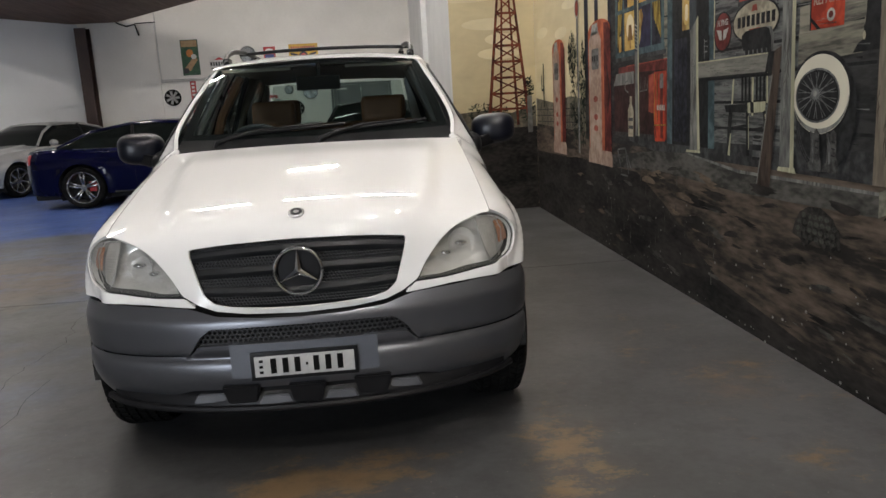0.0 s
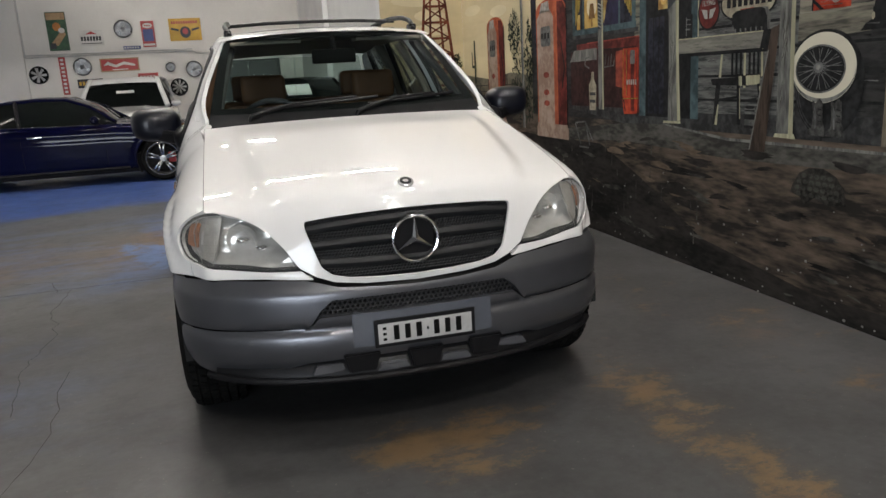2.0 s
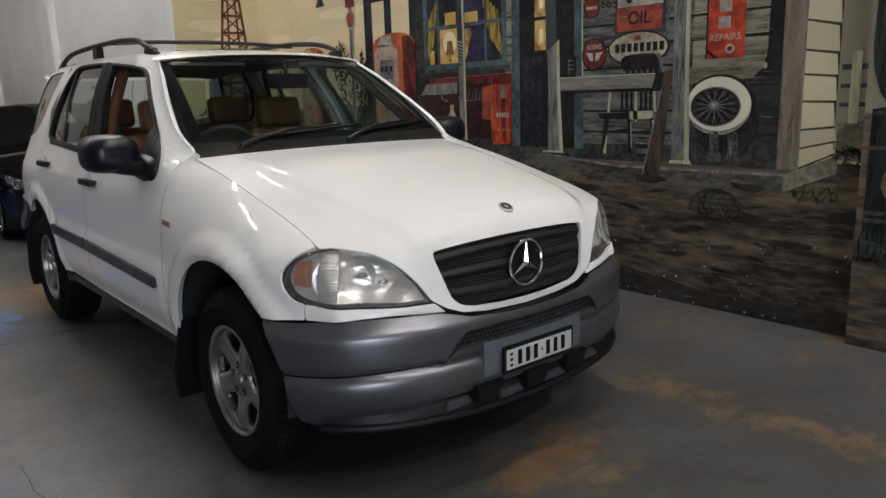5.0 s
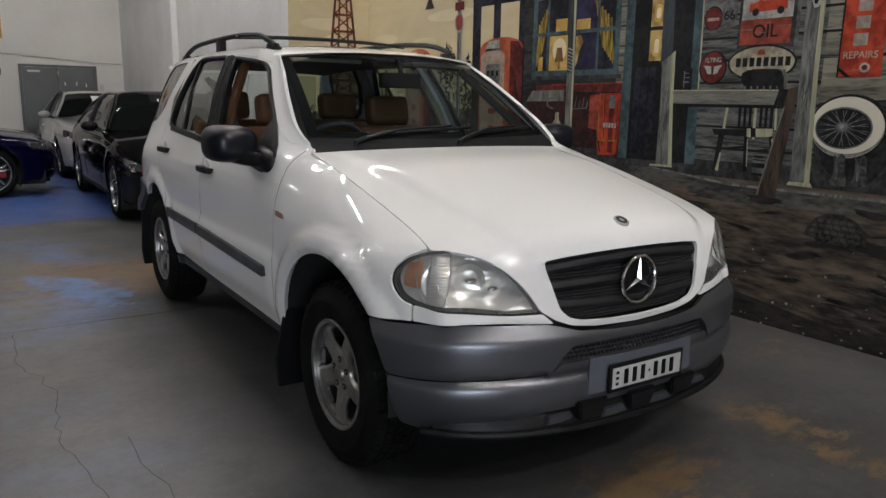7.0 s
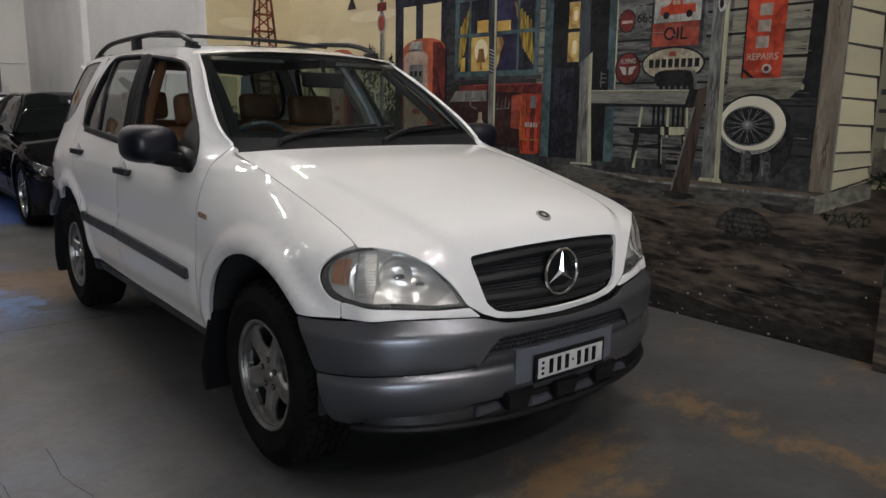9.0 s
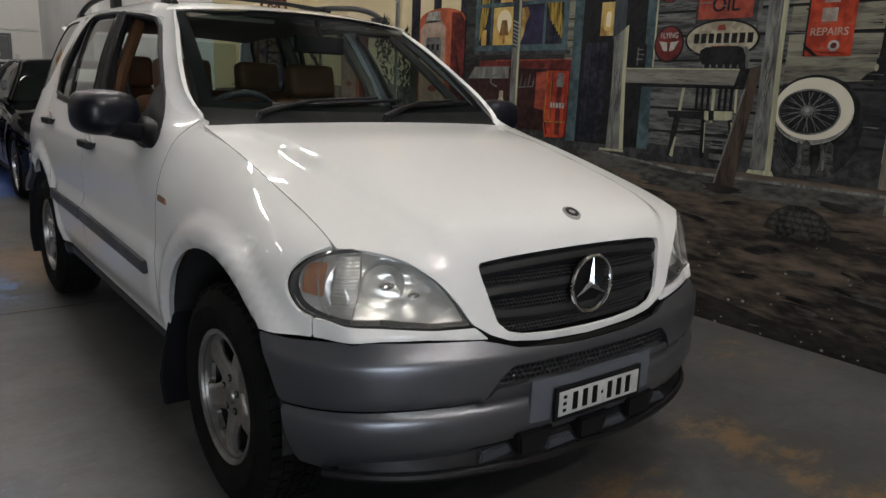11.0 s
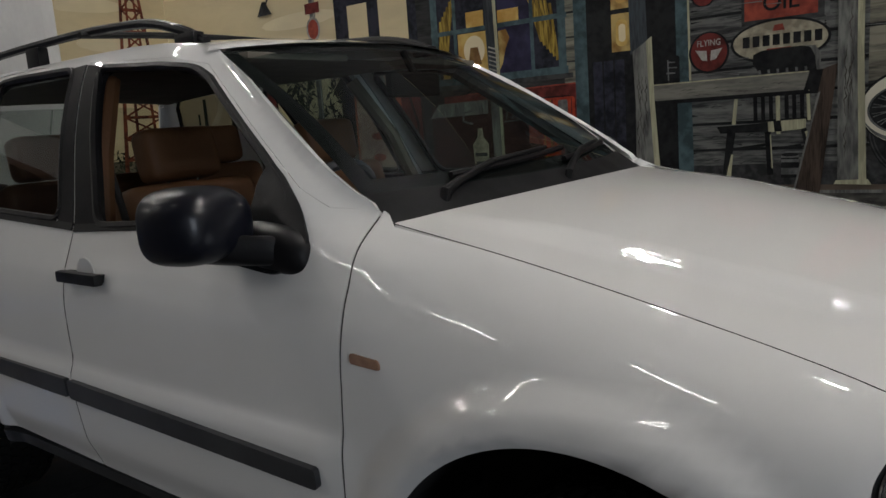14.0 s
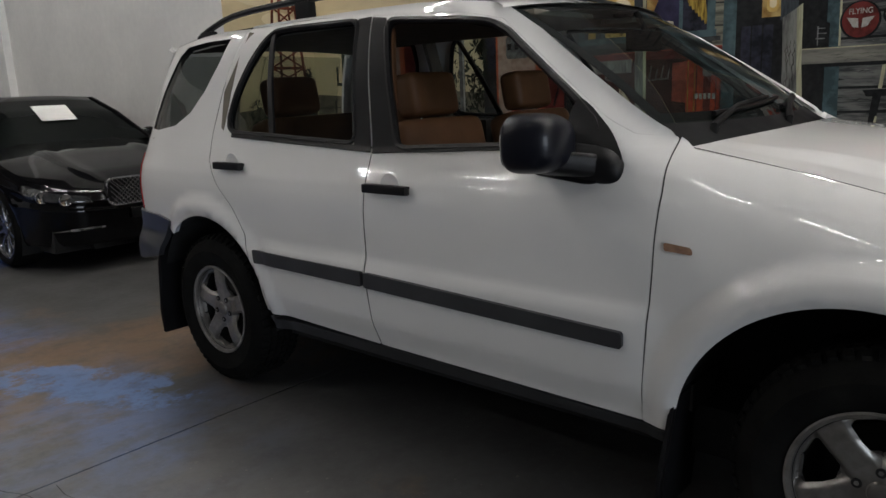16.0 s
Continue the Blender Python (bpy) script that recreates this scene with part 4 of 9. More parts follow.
# door of the shack
daub("door_opening", rect(4.34, 1.0, 4.95, 2.5), P_BLACK, 6)
daubs("door_board", [rect(4.665 + 0.07 * i, 1.02, 4.725 + 0.07 * i, 1.68) for i in range(3)], P_NIGHT, 6.2)
daub("door_frame", rect(4.90, 1.0, 4.985, 2.45), P_TEAL, 6.5)
daub("door_frame", [(4.262, 1.0), (4.348, 1.0), (4.362, 2.55), (4.292, 2.55)], P_TEAL, 6.5)
daub("door_frame_edge", stroke(4.277, 1.52, 4.294, 2.55, 0.012), P_POSTLIT, 6.6)
daub("door_lintel", [(4.33, 2.36), (4.985, 2.30), (4.985, 2.38), (4.33, 2.45)], P_TEAL, 6.7)
for v0, v1 in ((1.968, 2.160), (1.725, 1.942)):
    daub("lamplit_pane", rect(4.618, v0, 4.740, v1), P_ORANGE, 6.6)
    daub("pane_glow", rounded(4.638, v0 + 0.03, 4.712, v1 - 0.035, 0.03), P_WARM, 6.8)
    daub("pane_glow", rounded(4.652, v0 + 0.055, 4.695, v1 - 0.06, 0.02), P_CLOUD, 6.95)
daub("wall_lamp", [(5.02, 2.25), (5.07, 2.25), (5.065, 2.40), (5.03, 2.40)], P_CREAM, 7)

# window with curtains
daub("window_dark", rect(5.06, 1.66, 6.06, 2.30), P_NIGHT, 6)
daub("night_pane", rect(5.28, 1.68, 5.53, 2.26), P_NAVY, 6.2)
daubs("lamplit_pane", [rect(5.60, 1.68, 5.855, 1.965), rect(5.64, 1.995, 5.78, 2.10), rect(5.37, 1.995, 5.53, 2.08), rect(5.935, 1.68, 5.995, 1.80)], P_WARM, 6.3)
daub("pane_glow", oval(5.725, 1.85, 0.085, 0.095, 24), P_CLOUD, 6.45)
daubs("pane_glow", [[(5.53, 1.70), (5.53, 1.95), (5.47, 1.955), (5.445, 1.90), (5.48, 1.83), (5.505, 1.74)]], P_ORANGE, 6.45)
daub("lamp_shade", [(5.668, 1.752), (5.778, 1.752), (5.755, 1.868), (5.695, 1.868)], P_AMBER, 6.6)
daub("lamp_stem", [(5.710, 1.690), (5.735, 1.690), (5.730, 1.752), (5.715, 1.752)], P_AMBER, 6.6)
for side in (0, 1):
    for i in range(6):
        f = i / 6
        a, b = (6.02, 5.88) if side == 0 else (5.10, 5.32)
        daub("curtain", stroke(a + (b - a) * 0.1 * i, 1.72 + 0.025 * i, a + (b - a) * (0.2 + 0.16 * i), 2.07 + 0.03 * i, 0.022), P_CURTAIN, 6.5 + 0.1 * (i % 3))
for u in (5.04, 5.265, 5.535, 5.862, 6.02):
    daub("window_bar", rect(u, 1.63, u + (0.055 if u in (5.04, 6.02) else 0.026), 2.32), P_TEAL, 7)
for v in (1.63, 1.97, 2.27):
    daub("window_rail", rect(5.03, v, 6.08, v + (0.03 if v == 1.97 else 0.05)), P_TEAL, 7.2)
daub("window_sill", rect(5.0, 1.605, 6.15, 1.635), P_DGREY, 7.4)

# drink chest and red cabinet
daub("drink_sign", rect(5.0, 1.05, 6.12, 1.50), P_WINE, 7.4)
daub("drink_sign_rim", [(4.985, 1.02), (5.03, 1.02), (5.03, 1.50), (6.0, 1.51), (6.0, 1.56), (4.985, 1.572)], P_REDDARK, 7.6)
daub("drink_sign_edge", stroke(4.985, 1.570, 5.80, 1.562, 0.008), P_RED, 7.8)
daubs("drink_sign_swash", [stroke(5.365 + 0.045 * i, 1.365 + 0.012 * (i % 2), 5.350 + 0.045 * i, 1.44 + 0.022 * (i % 2), 0.014, 0.006) for i in range(4)] + [stroke(5.36, 1.372, 5.52, 1.362, 0.010)]
      + [stroke(5.77, 1.36, 5.85, 1.385, 0.014), stroke(5.85, 1.385, 5.84, 1.44, 0.014), stroke(5.84, 1.44, 5.78, 1.45, 0.010)], P_GREY, 7.8)
daub("cabinet_side", [(5.228, 1.20), (5.330, 1.215), (5.330, 1.475), (5.228, 1.482)], P_RED, 8)
daub("cabinet_front", rounded(4.995, 1.125, 5.228, 1.492, 0.02), P_REDHOT, 8.1)
daub("cabinet_skirt", [(5.02, 1.012), (5.205, 1.005), (5.225, 1.115), (5.0, 1.12)], P_REDHOT, 8.1)
daub("cabinet_foot", [(5.222, 1.12), (5.19, 1.03), (5.178, 1.03), (5.20, 1.12)], P_WINE, 8.4)
daubs("cabinet_gleam", [stroke(5.215, 1.14, 5.215, 1.48, 0.008), stroke(5.168, 1.14, 5.168, 1.48, 0.008), stroke(5.0, 1.125, 5.22, 1.120, 0.008)], P_CURTAIN, 8.4)
daub("cabinet_slot", rect(5.055, 1.03, 5.105, 1.40), P_REDDARK, 8.4)
daub("cabinet_window", rounded(5.045, 1.375, 5.112, 1.475, 0.012), P_GREY, 8.5)
daubs("cabinet_stripe", [rect(5.150, 1.14, 5.160, 1.48), rect(5.015, 1.14, 5.022, 1.48)], P_REDDARK, 8.4)
daubs("cabinet_word", [rect(5.022 + 0.030 * i, 1.225, 5.043 + 0.030 * i, 1.262) for i in range(5)], P_WHITE, 8.7)
daub("chest_lid", [(5.64, 1.425), (6.132, 1.418), (6.055, 1.512), (5.64, 1.518)], P_POST, 7.9)
daub("bottle_sign", [(5.66, 1.02), (5.77, 1.02), (5.78, 1.22), (5.74, 1.27), (5.735, 1.33), (5.695, 1.33), (5.69, 1.27), (5.65, 1.22)], P_CREAM, 8.5)
daubs("bottle_sign_word", [rect(5.665, 1.14, 5.765, 1.165), rect(5.665, 1.08, 5.765, 1.105)], P_DGREY, 8.8)
daubs("folding_sign", [stroke(5.95, 0.72, 6.05, 0.90, 0.018), stroke(5.78, 0.72, 5.86, 0.92, 0.018), stroke(5.98, 0.70, 5.80, 0.70, 0.014), stroke(6.05, 0.9, 5.86, 0.92, 0.014),
                       stroke(5.72, 0.76, 5.86, 0.92, 0.014)], P_GREY, 7)


def pump(u0, u1, v0, v1, k):
    """A painted old fuel pump."""
    w = u1 - u0
    c = u0 + w * 0.42
    daub("pump_shadow", [(u0 - 0.02, v0), (u0 + 0.1, v0), (u0 + 0.1, v1 - 0.15), (u0 - 0.02, v1 - 0.1)], P_BLACK, k - 0.3)
    daub("pump_body", [(u0, v0), (u1, v0), (u1, v1 - 0.10)] + [(u1 - w / 2 + w / 2 * math.cos(radians(a)), v1 - 0.10 + 0.10 * math.sin(radians(a))) for a in range(10, 171, 16)] + [(u0, v1 - 0.10)], P_COPPER, k)
    daub("pump_flank", [(u0, v0), (u0 + w * 0.28, v0), (u0 + w * 0.28, v1 - 0.04), (u0 + w * 0.1, v1 - 0.05), (u0, v1 - 0.12)], P_REDDARK, k + 0.3)
    daub("pump_face", [(u0 + w * 0.40, v0 + 0.13), (u1 - w * 0.03, v0 + 0.13), (u1 - w * 0.03, v1 - 0.17), (u1 - w * 0.16, v1 - 0.10), (u0 + w * 0.5, v1 - 0.10), (u0 + w * 0.40, v1 - 0.17)], P_PINK, k + 0.4)
    daub("pump_crown", [(u0 + w * 0.52, v1 - 0.11), (u1 - w * 0.12, v1 - 0.12), (u1 - w * 0.2, v1 - 0.03), (u0 + w * 0.55, v1 - 0.02)], P_WHITE, k + 0.4)
    daub("pump_dial", rounded(u0 + w * 0.5, v1 - 0.42, u1 - w * 0.16, v1 - 0.24, 0.03), P_GREY, k + 0.7)
    daubs("pump_dial_word", [rect(u0 + w * (0.54 + 0.11 * i), v1 - 0.35, u0 + w * (0.6 + 0.11 * i), v1 - 0.30) for i in range(3)], P_BLACK, k + 1)
    daubs("pump_mark", [oval(u0 + w * 0.67, v0 + v, w * 0.10, 0.028, 10) for v in (0.32, 0.42, 0.58)], P_RED, k + 0.8)
    daub("pump_base", [(u0 - 0.03, v0), (u1 + 0.03, v0), (u1 + 0.03, v0 + 0.09), (u1, v0 + 0.13), (u0, v0 + 0.13), (u0 - 0.03, v0 + 0.09)], P_PINK, k + 1)
    daubs("pump_hose", [stroke(u0 + w * 0.16, v1 - 0.40, u0 + w * 0.05, v1 - 0.62, 0.02), stroke(u0 + w * 0.05, v1 - 0.62, u0 + w * 0.14, v1 - 0.8, 0.02)], P_BLACK, k + 1)


pump(6.21, 6.86, 0.74, 2.0, 8)
pump(7.76, 8.28, 0.75, 1.96, 6)
# light pole beside the pumps, roof
daub("light_pole", rect(7.20, 0.8, 7.262, 3.0), P_GREY, 7)
daub("light_pole_edge", rect(7.205, 0.8, 7.222, 3.0), P_WHITE, 7.3)
daub("pole_sign", rect(7.15, 2.30, 7.31, 2.38), P_REDDARK, 7.5)
daub("pole_sign", oval(7.235, 2.18, 0.075, 0.095, 20), P_WHITE, 7.5)
daub("pole_sign_face", oval(7.235, 2.18, 0.058, 0.075, 20), P_RED, 7.8)
daubs("lamp_arm", [stroke(7.2, 2.52, 7.72, 2.50, 0.022), stroke(7.72, 2.51, 7.78, 2.42, 0.022), stroke(7.2, 2.52, 6.88, 2.64, 0.022)], P_DGREY, 7.8)
daub("lamp_bell", [(7.70, 2.36), (7.88, 2.36), (7.81, 2.47), (7.77, 2.47)], P_DGREY, 8)
daub("lamp_bell", [(6.70, 2.42), (6.90, 2.42), (6.82, 2.55), (6.78, 2.55)], P_CREAM, 8)
daub("tin_roof", [(4.6, 2.47), (7.12, 2.40), (6.75, 2.66), (4.4, 3.2)], P_ROOF, 9)
daubs("roof_corrugation", [stroke(7.0 - 0.11 * i, 2.405 + 0.003 * i, 6.72 - 0.11 * i, 2.63 + 0.02 * i, 0.02) for i in range(22)], P_BLACK, 9.4)
daub("porch_gap", [(6.2, 1.55), (6.95, 1.5), (7.0, 2.38), (6.2, 2.40)], P_NIGHT, 5.8)
daub("porch_view", [(6.28, 1.6), (6.55, 1.6), (6.55, 2.3), (6.28, 2.3)], P_SKY, 6.2)
daub("porch_view", [(6.66, 1.5), (6.86, 1.5), (6.86, 2.3), (6.66, 2.3)], P_SKY, 6.2)
# scrub, cactus, fences
def leaves(name, spots, n, size, m, k, at, lim=99.0):
    """Clumps of small pointed leaves, in one painted layer."""
    out = []
    for u, v, ru, rv in spots:
        for _ in range(n):
            a, q = rng.uniform(0, math.tau), math.sqrt(rng.random())
            cu, cv, d = u + ru * q * math.cos(a), v + rv * q * math.sin(a), rng.uniform(0, math.tau)
            w = size * rng.uniform(0.5, 1.4)
            out.append([(min(lim, cu + x * math.cos(d) - y * math.sin(d)), cv + x * math.sin(d) + y * math.cos(d)) for x, y in ((-w, 0), (0, -w * 0.3), (w, 0), (0, w * 0.3))])
    return daubs(name, out, m, k, at)


leaves("scrub", [(7.32, 1.3, 0.22, 0.45), (7.45, 1.75, 0.16, 0.22), (7.15, 1.1, 0.2, 0.25), (7.05, 1.55, 0.10, 0.3)], 110, 0.035, P_GREEN, 6, plane_e)
leaves("scrub_light", [(7.35, 1.4, 0.2, 0.4), (7.45, 1.78, 0.14, 0.2)], 50, 0.022, P_CACTUS, 6.3, plane_e)
leaves("scrub", [(1.62, 1.22, 0.16, 0.12), (1.85, 1.18, 0.15, 0.10), (2.18, 1.24, 0.12, 0.16), (2.22, 1.5, 0.06, 0.12)], 90, 0.026, P_GREEN, 4.2, plane_r, 2.31)
leaves("grass_tuft", [(2.6, 0.80, 0.14, 0.05), (2.42, 1.02, 0.08, 0.06), (6.6, 0.80, 0.3, 0.05)], 60, 0.02, P_GREEN, 7.6, plane_e)
daubs("saguaro", [stroke(8.75, 1.25, 8.75, 1.75, 0.05), stroke(8.75, 1.45, 8.85, 1.45, 0.03), stroke(8.85, 1.44, 8.85, 1.62, 0.03)], P_GREEN, 5)
daubs("wire_fence", [stroke(7.4 + 0.3 * i, 0.98, 7.4 + 0.3 * i, 1.30, 0.022) for i in range(6)] , P_POSTDARK, 4.2)
daubs("wire_fence", [stroke(7.3, 1.1 + 0.07 * i, 9.18, 1.08 + 0.07 * i, 0.010) for i in range(3)] , P_POSTDARK, 4.5)
# windmill on the return wall
cx = 1.97
legs = []
for s in (-1, 1):
    legs += [stroke(cx + s * 0.26, 1.0, cx + s * 0.06, 2.95, 0.042, 0.026), stroke(cx + s * 0.11, 1.05, cx + s * 0.025, 2.95, 0.034, 0.02)]
for i in range(9):
    v = 1.25 + 0.19 * i
    w = 0.26 - 0.20 * (v - 1.0) / 1.95
    legs += [stroke(cx - w, v, cx + w, v, 0.028)]
    w2 = 0.26 - 0.20 * (v + 0.19 - 1.0) / 1.95
    legs += [stroke(cx - w, v, cx + w2, v + 0.19, 0.018), stroke(cx + w, v, cx - w2, v + 0.19, 0.018)]
daubs("windmill_tower", legs, P_STEEL, 5.5, plane_r)
daubs("windmill_vane", [[(cx + 0.03 * math.cos(a), 3.05 + 0.03 * math.sin(a)), (cx + 0.26 * math.cos(a - 0.14), 3.05 + 0.26 * math.sin(a - 0.14)), (cx + 0.26 * math.cos(a + 0.14), 3.05 + 0.26 * math.sin(a + 0.14))] for a in [k * math.tau / 12 for k in range(12)]], P_STEEL, 6, plane_r)
daub("fence_post", rect(2.2, 0.95, 2.26, 1.4), P_POST, 6, plane_r)

# beast on the ground: a plain low mound
daub("painted_mound", [(3.00, 0.615), (3.03, 0.70), (3.08, 0.755), (3.17, 0.79), (3.27, 0.785), (3.34, 0.75), (3.38, 0.69), (3.40, 0.64), (3.33, 0.625), (3.29, 0.585), (3.22, 0.63), (3.13, 0.60)], P_MOUND, 7)
daubs("mound_scale", [[(3.06 + 0.046 * (i % 7) + 0.012 * (i // 7 % 2) + 0.021 * c, 0.64 + 0.034 * (i // 7) + 0.014 * q) for c, q in oval(0, 0, 1, 1, 6)] for i in range(28) if not (i // 7 == 3 and i % 7 in (0, 6))], P_SCALE, 7.2)

# beyond the shack and on the pier: fence, cactus, barrel
daub("haze", rect(2.332, 1.0, 2.52, 3.6), P_HAZE, 4.6)
daub("haze", rect(-4.0, 1.0, 2.328, 3.6), P_HAZE, 2.2, plane_p)
daub("far_ground", [(-4.0, 0.55), (2.328, 0.55), (2.328, 1.26), (1.0, 1.22), (-4.0, 1.2)], P_DIRTMID, 3.4, plane_p)
daub("bare_hill", [(2.331, 0.98), (2.50, 1.05), (2.50, 1.20), (2.331, 1.22)], P_HILL, 5)
daubs("fence_rail", [stroke(2.34, 1.5, 2.50, 1.5, 0.03), stroke(2.34, 1.40, 2.50, 1.40, 0.022), stroke(2.34, 1.30, 2.50, 1.30, 0.022)], P_DGREY, 6)
daub("fence_post", rect(2.40, 1.2, 2.45, 1.58), P_POSTLIT, 6.5)
daub("cactus", [(2.312, 1.60), (2.308, 1.80)] + [(2.266 + 0.042 * math.cos(radians(a)), 1.83 + 0.055 * math.sin(radians(a))) for a in range(0, 181, 30)] + [(2.222, 1.62), (2.20, 1.45), (2.14, 1.34), (2.20, 1.28), (2.26, 1.36), (2.30, 1.48)], P_CACTUS, 5, plane_p)
daub("cactus", [(2.21, 1.2), (2.212, 2.05)] + [(2.12 + 0.092 * math.cos(radians(a)), 2.07 + 0.09 * math.sin(radians(a))) for a in range(0, 181, 30)] + [(2.03, 1.2)], P_CACTUS, 5.5, plane_p)
daubs("cactus_rib", [stroke(2.237 + 0.014 * i, 1.64, 2.242 + 0.012 * i, 1.84, 0.003) for i in range(6)]
      + [stroke(2.05 + 0.02 * i, 1.22, 2.05 + 0.0195 * i, 2.08 + 0.03 * math.sin(i * 0.4), 0.0035) for i in range(8)], P_DGREY, 6.0, plane_p)
daub("oil_barrel", [(2.29, 0.60), (2.29, 1.28), (2.15, 1.305), (1.95, 1.30), (1.82, 1.28), (1.82, 0.60), (2.05, 0.55)], P_BARREL, 6, plane_p)
daubs("barrel_hoop", [stroke(2.29, v, 1.82, v + 0.01, 0.022) for v in (0.70, 0.74, 1.08, 1.26)], P_DGREY, 6.4, plane_p)
daub("barrel_disc", oval(2.05, 0.90, 0.17, 0.135, 30), P_DISC, 6.6, plane_p)
daubs("barrel_word", [rect(2.02 + 0.05 * i, 0.86, 2.055 + 0.05 * i, 0.95) for i in range(-2, 3)], P_BLACK, 7, plane_p)
daubs("grass", [stroke(u, 0.48, u + rng.uniform(-0.03, 0.03), rng.uniform(0.54, 0.64), 0.012, 0.003) for u in [rng.uniform(1.2, 2.32) for _ in range(90)]], P_GREEN, 7, plane_p)
daubs("pale_grass", [stroke(u, 0.50, u + rng.uniform(-0.03, 0.03), rng.uniform(0.57, 0.67), 0.008, 0.002) for u in [rng.uniform(1.2, 2.32) for _ in range(110)]], P_TUFT, 7.3, plane_p)


# ---- the white off-roader ----
M_WHITE = mat("white_car_paint", (0.79, 0.787, 0.775), (0.782, 0.779, 0.767), rough=0.022, scale=1.2, fine=6, rvar=0.006)
M_BUMPER = mat("grey_bumper_plastic", (0.138, 0.141, 0.154), (0.122, 0.125, 0.138), rough=0.31, metal=0.7, scale=4, fine=120, bump=0.006, coat=0.02, rvar=0.04, strokes=0.1)
M_LIP = mat("grey_lip", (0.042, 0.044, 0.052), (0.03, 0.032, 0.038), rough=0.4, scale=4)
M_BRACKET = mat("blue_grey_bracket", (0.10, 0.108, 0.128), (0.08, 0.088, 0.104), rough=0.4, scale=4, fine=120)
M_BLACKPL = mat("black_plastic", (0.010, 0.010, 0.011), (0.0065, 0.0065, 0.0075), rough=0.42, scale=8, fine=150, bump=0.04, spec=0.2)
M_STRIP = mat("dark_strip_plastic", (0.040, 0.042, 0.046), (0.031, 0.032, 0.036), rough=0.42, scale=6, fine=120, spec=0.35)
M_TRIM = mat("matt_black_trim", (0.016, 0.016, 0.017), (0.012, 0.012, 0.013), rough=0.6, scale=8, fine=150, spec=0.08)
M_SILL = mat("dark_sill_plastic", (0.030, 0.031, 0.034), (0.022, 0.023, 0.025), rough=0.45, scale=6, fine=120, spec=0.3)
M_DARKIN = mat("dark_underside", (0.012, 0.012, 0.012), (0.008, 0.008, 0.008), rough=0.9, scale=5)
M_MIRRORSHELL = mat("dark_blue_mirror_paint", (0.0055, 0.0065, 0.0115), (0.0045, 0.005, 0.009), rough=0.36, scale=4, coat=0.15, rvar=0.03, spec=0.2)
M_MESH = mat("grille_mesh", (0.036, 0.036, 0.038), (0.026, 0.026, 0.028), rough=0.5, scale=10)
M_SLAT = mat("grille_slat_grey", (0.014, 0.015, 0.017), (0.010, 0.011, 0.012), rough=0.5, scale=10, spec=0.25)
M_CHROME = mat("chrome", (0.82, 0.82, 0.83), (0.78, 0.78, 0.79), rough=0.09, metal=1.0, scale=10, rvar=0.03)
M_ALLOY = mat("silver_alloy", (0.30, 0.29, 0.275), (0.19, 0.18, 0.17), rough=0.34, metal=0.75, scale=16, fine=80)
M_TYRE = mat("tyre_rubber", (0.010, 0.010, 0.0095), (0.006, 0.006, 0.006), rough=0.85, scale=9, fine=90, bump=0.15, spec=0.06)
M_GLASS = glass("windscreen_glass", (0.52, 0.63, 0.61), mirror=0.03)
M_CLEAR = glass("clear_door_glass", (0.80, 0.85, 0.83), mirror=0.05)
M_DARKTINT = glass("dark_tinted_glass", (0.18, 0.19, 0.19), mirror=0.035)
M_TINT = glass("tinted_glass", (0.50, 0.53, 0.52), mirror=0.06)
M_LENS = glass("lamp_lens", (0.90, 0.90, 0.88), rough=0.03, mirror=0.08, haze=0.075)
M_REDLENS = mat("red_lens", (0.35, 0.02, 0.02), (0.28, 0.015, 0.015), rough=0.15, coat=0.7)
M_SMOKE = mat("smoked_amber_lens", (0.34, 0.20, 0.13), (0.26, 0.15, 0.10), rough=0.2, scale=30, coat=0.5)
M_REFLECT = mat("lamp_reflector", (0.86, 0.85, 0.83), (0.66, 0.65, 0.63), rough=0.20, metal=0.52, scale=9, fine=60, bump=0.0, stretch=(1, 1, 2.5), rvar=0.08)
M_RIBS = mat("fluted_reflector", (0.50, 0.48, 0.45), (0.36, 0.345, 0.32), rough=0.36, metal=0.5, scale=8, fine=60, bump=0.05)
M_TAN = mat("tan_leather", (0.175, 0.080, 0.033), (0.135, 0.061, 0.025), rough=0.6, scale=7, fine=120, bump=0.12)
M_CABIN = mat("grey_cabin_trim", (0.026, 0.025, 0.024), (0.019, 0.018, 0.018), rough=0.65, scale=7)
M_HEADLINE = mat("beige_headlining", (0.17, 0.15, 0.12), (0.14, 0.125, 0.10), rough=0.85, scale=9)
M_PILLARIN = mat("grey_pillar_trim", (0.085, 0.085, 0.082), (0.065, 0.065, 0.062), rough=0.7, scale=8, spec=0.2)
M_PLATEW = mat("plate_white", (0.46, 0.46, 0.45), (0.38, 0.38, 0.37), rough=0.3, scale=10)
M_GAP = mat("panel_gap_grey", (0.09, 0.088, 0.085), (0.06, 0.058, 0.056), rough=0.6, spec=0.2)
M_TAILGLASS = glass("rear_window_glass", (0.72, 0.78, 0.75), mirror=0.05)
M_ORANGE = mat("amber_plastic", (0.38, 0.13, 0.04), (0.22, 0.08, 0.03), rough=0.3, scale=30, fine=200, coat=0.4)
M_SEAM = mat("seam_black", (0.005, 0.005, 0.005), rough=0.8, spec=0.1)

CAR = empty("off_roader", pose(0, 3.357, 0))
tagged(CAR, "white four-door off-roader with grey bumpers parked on the floor", "car")


def smooth01(a, b, v):
    t = np.clip((v - a) / (b - a), 0, 1)
    return t * t * (3 - 2 * t)


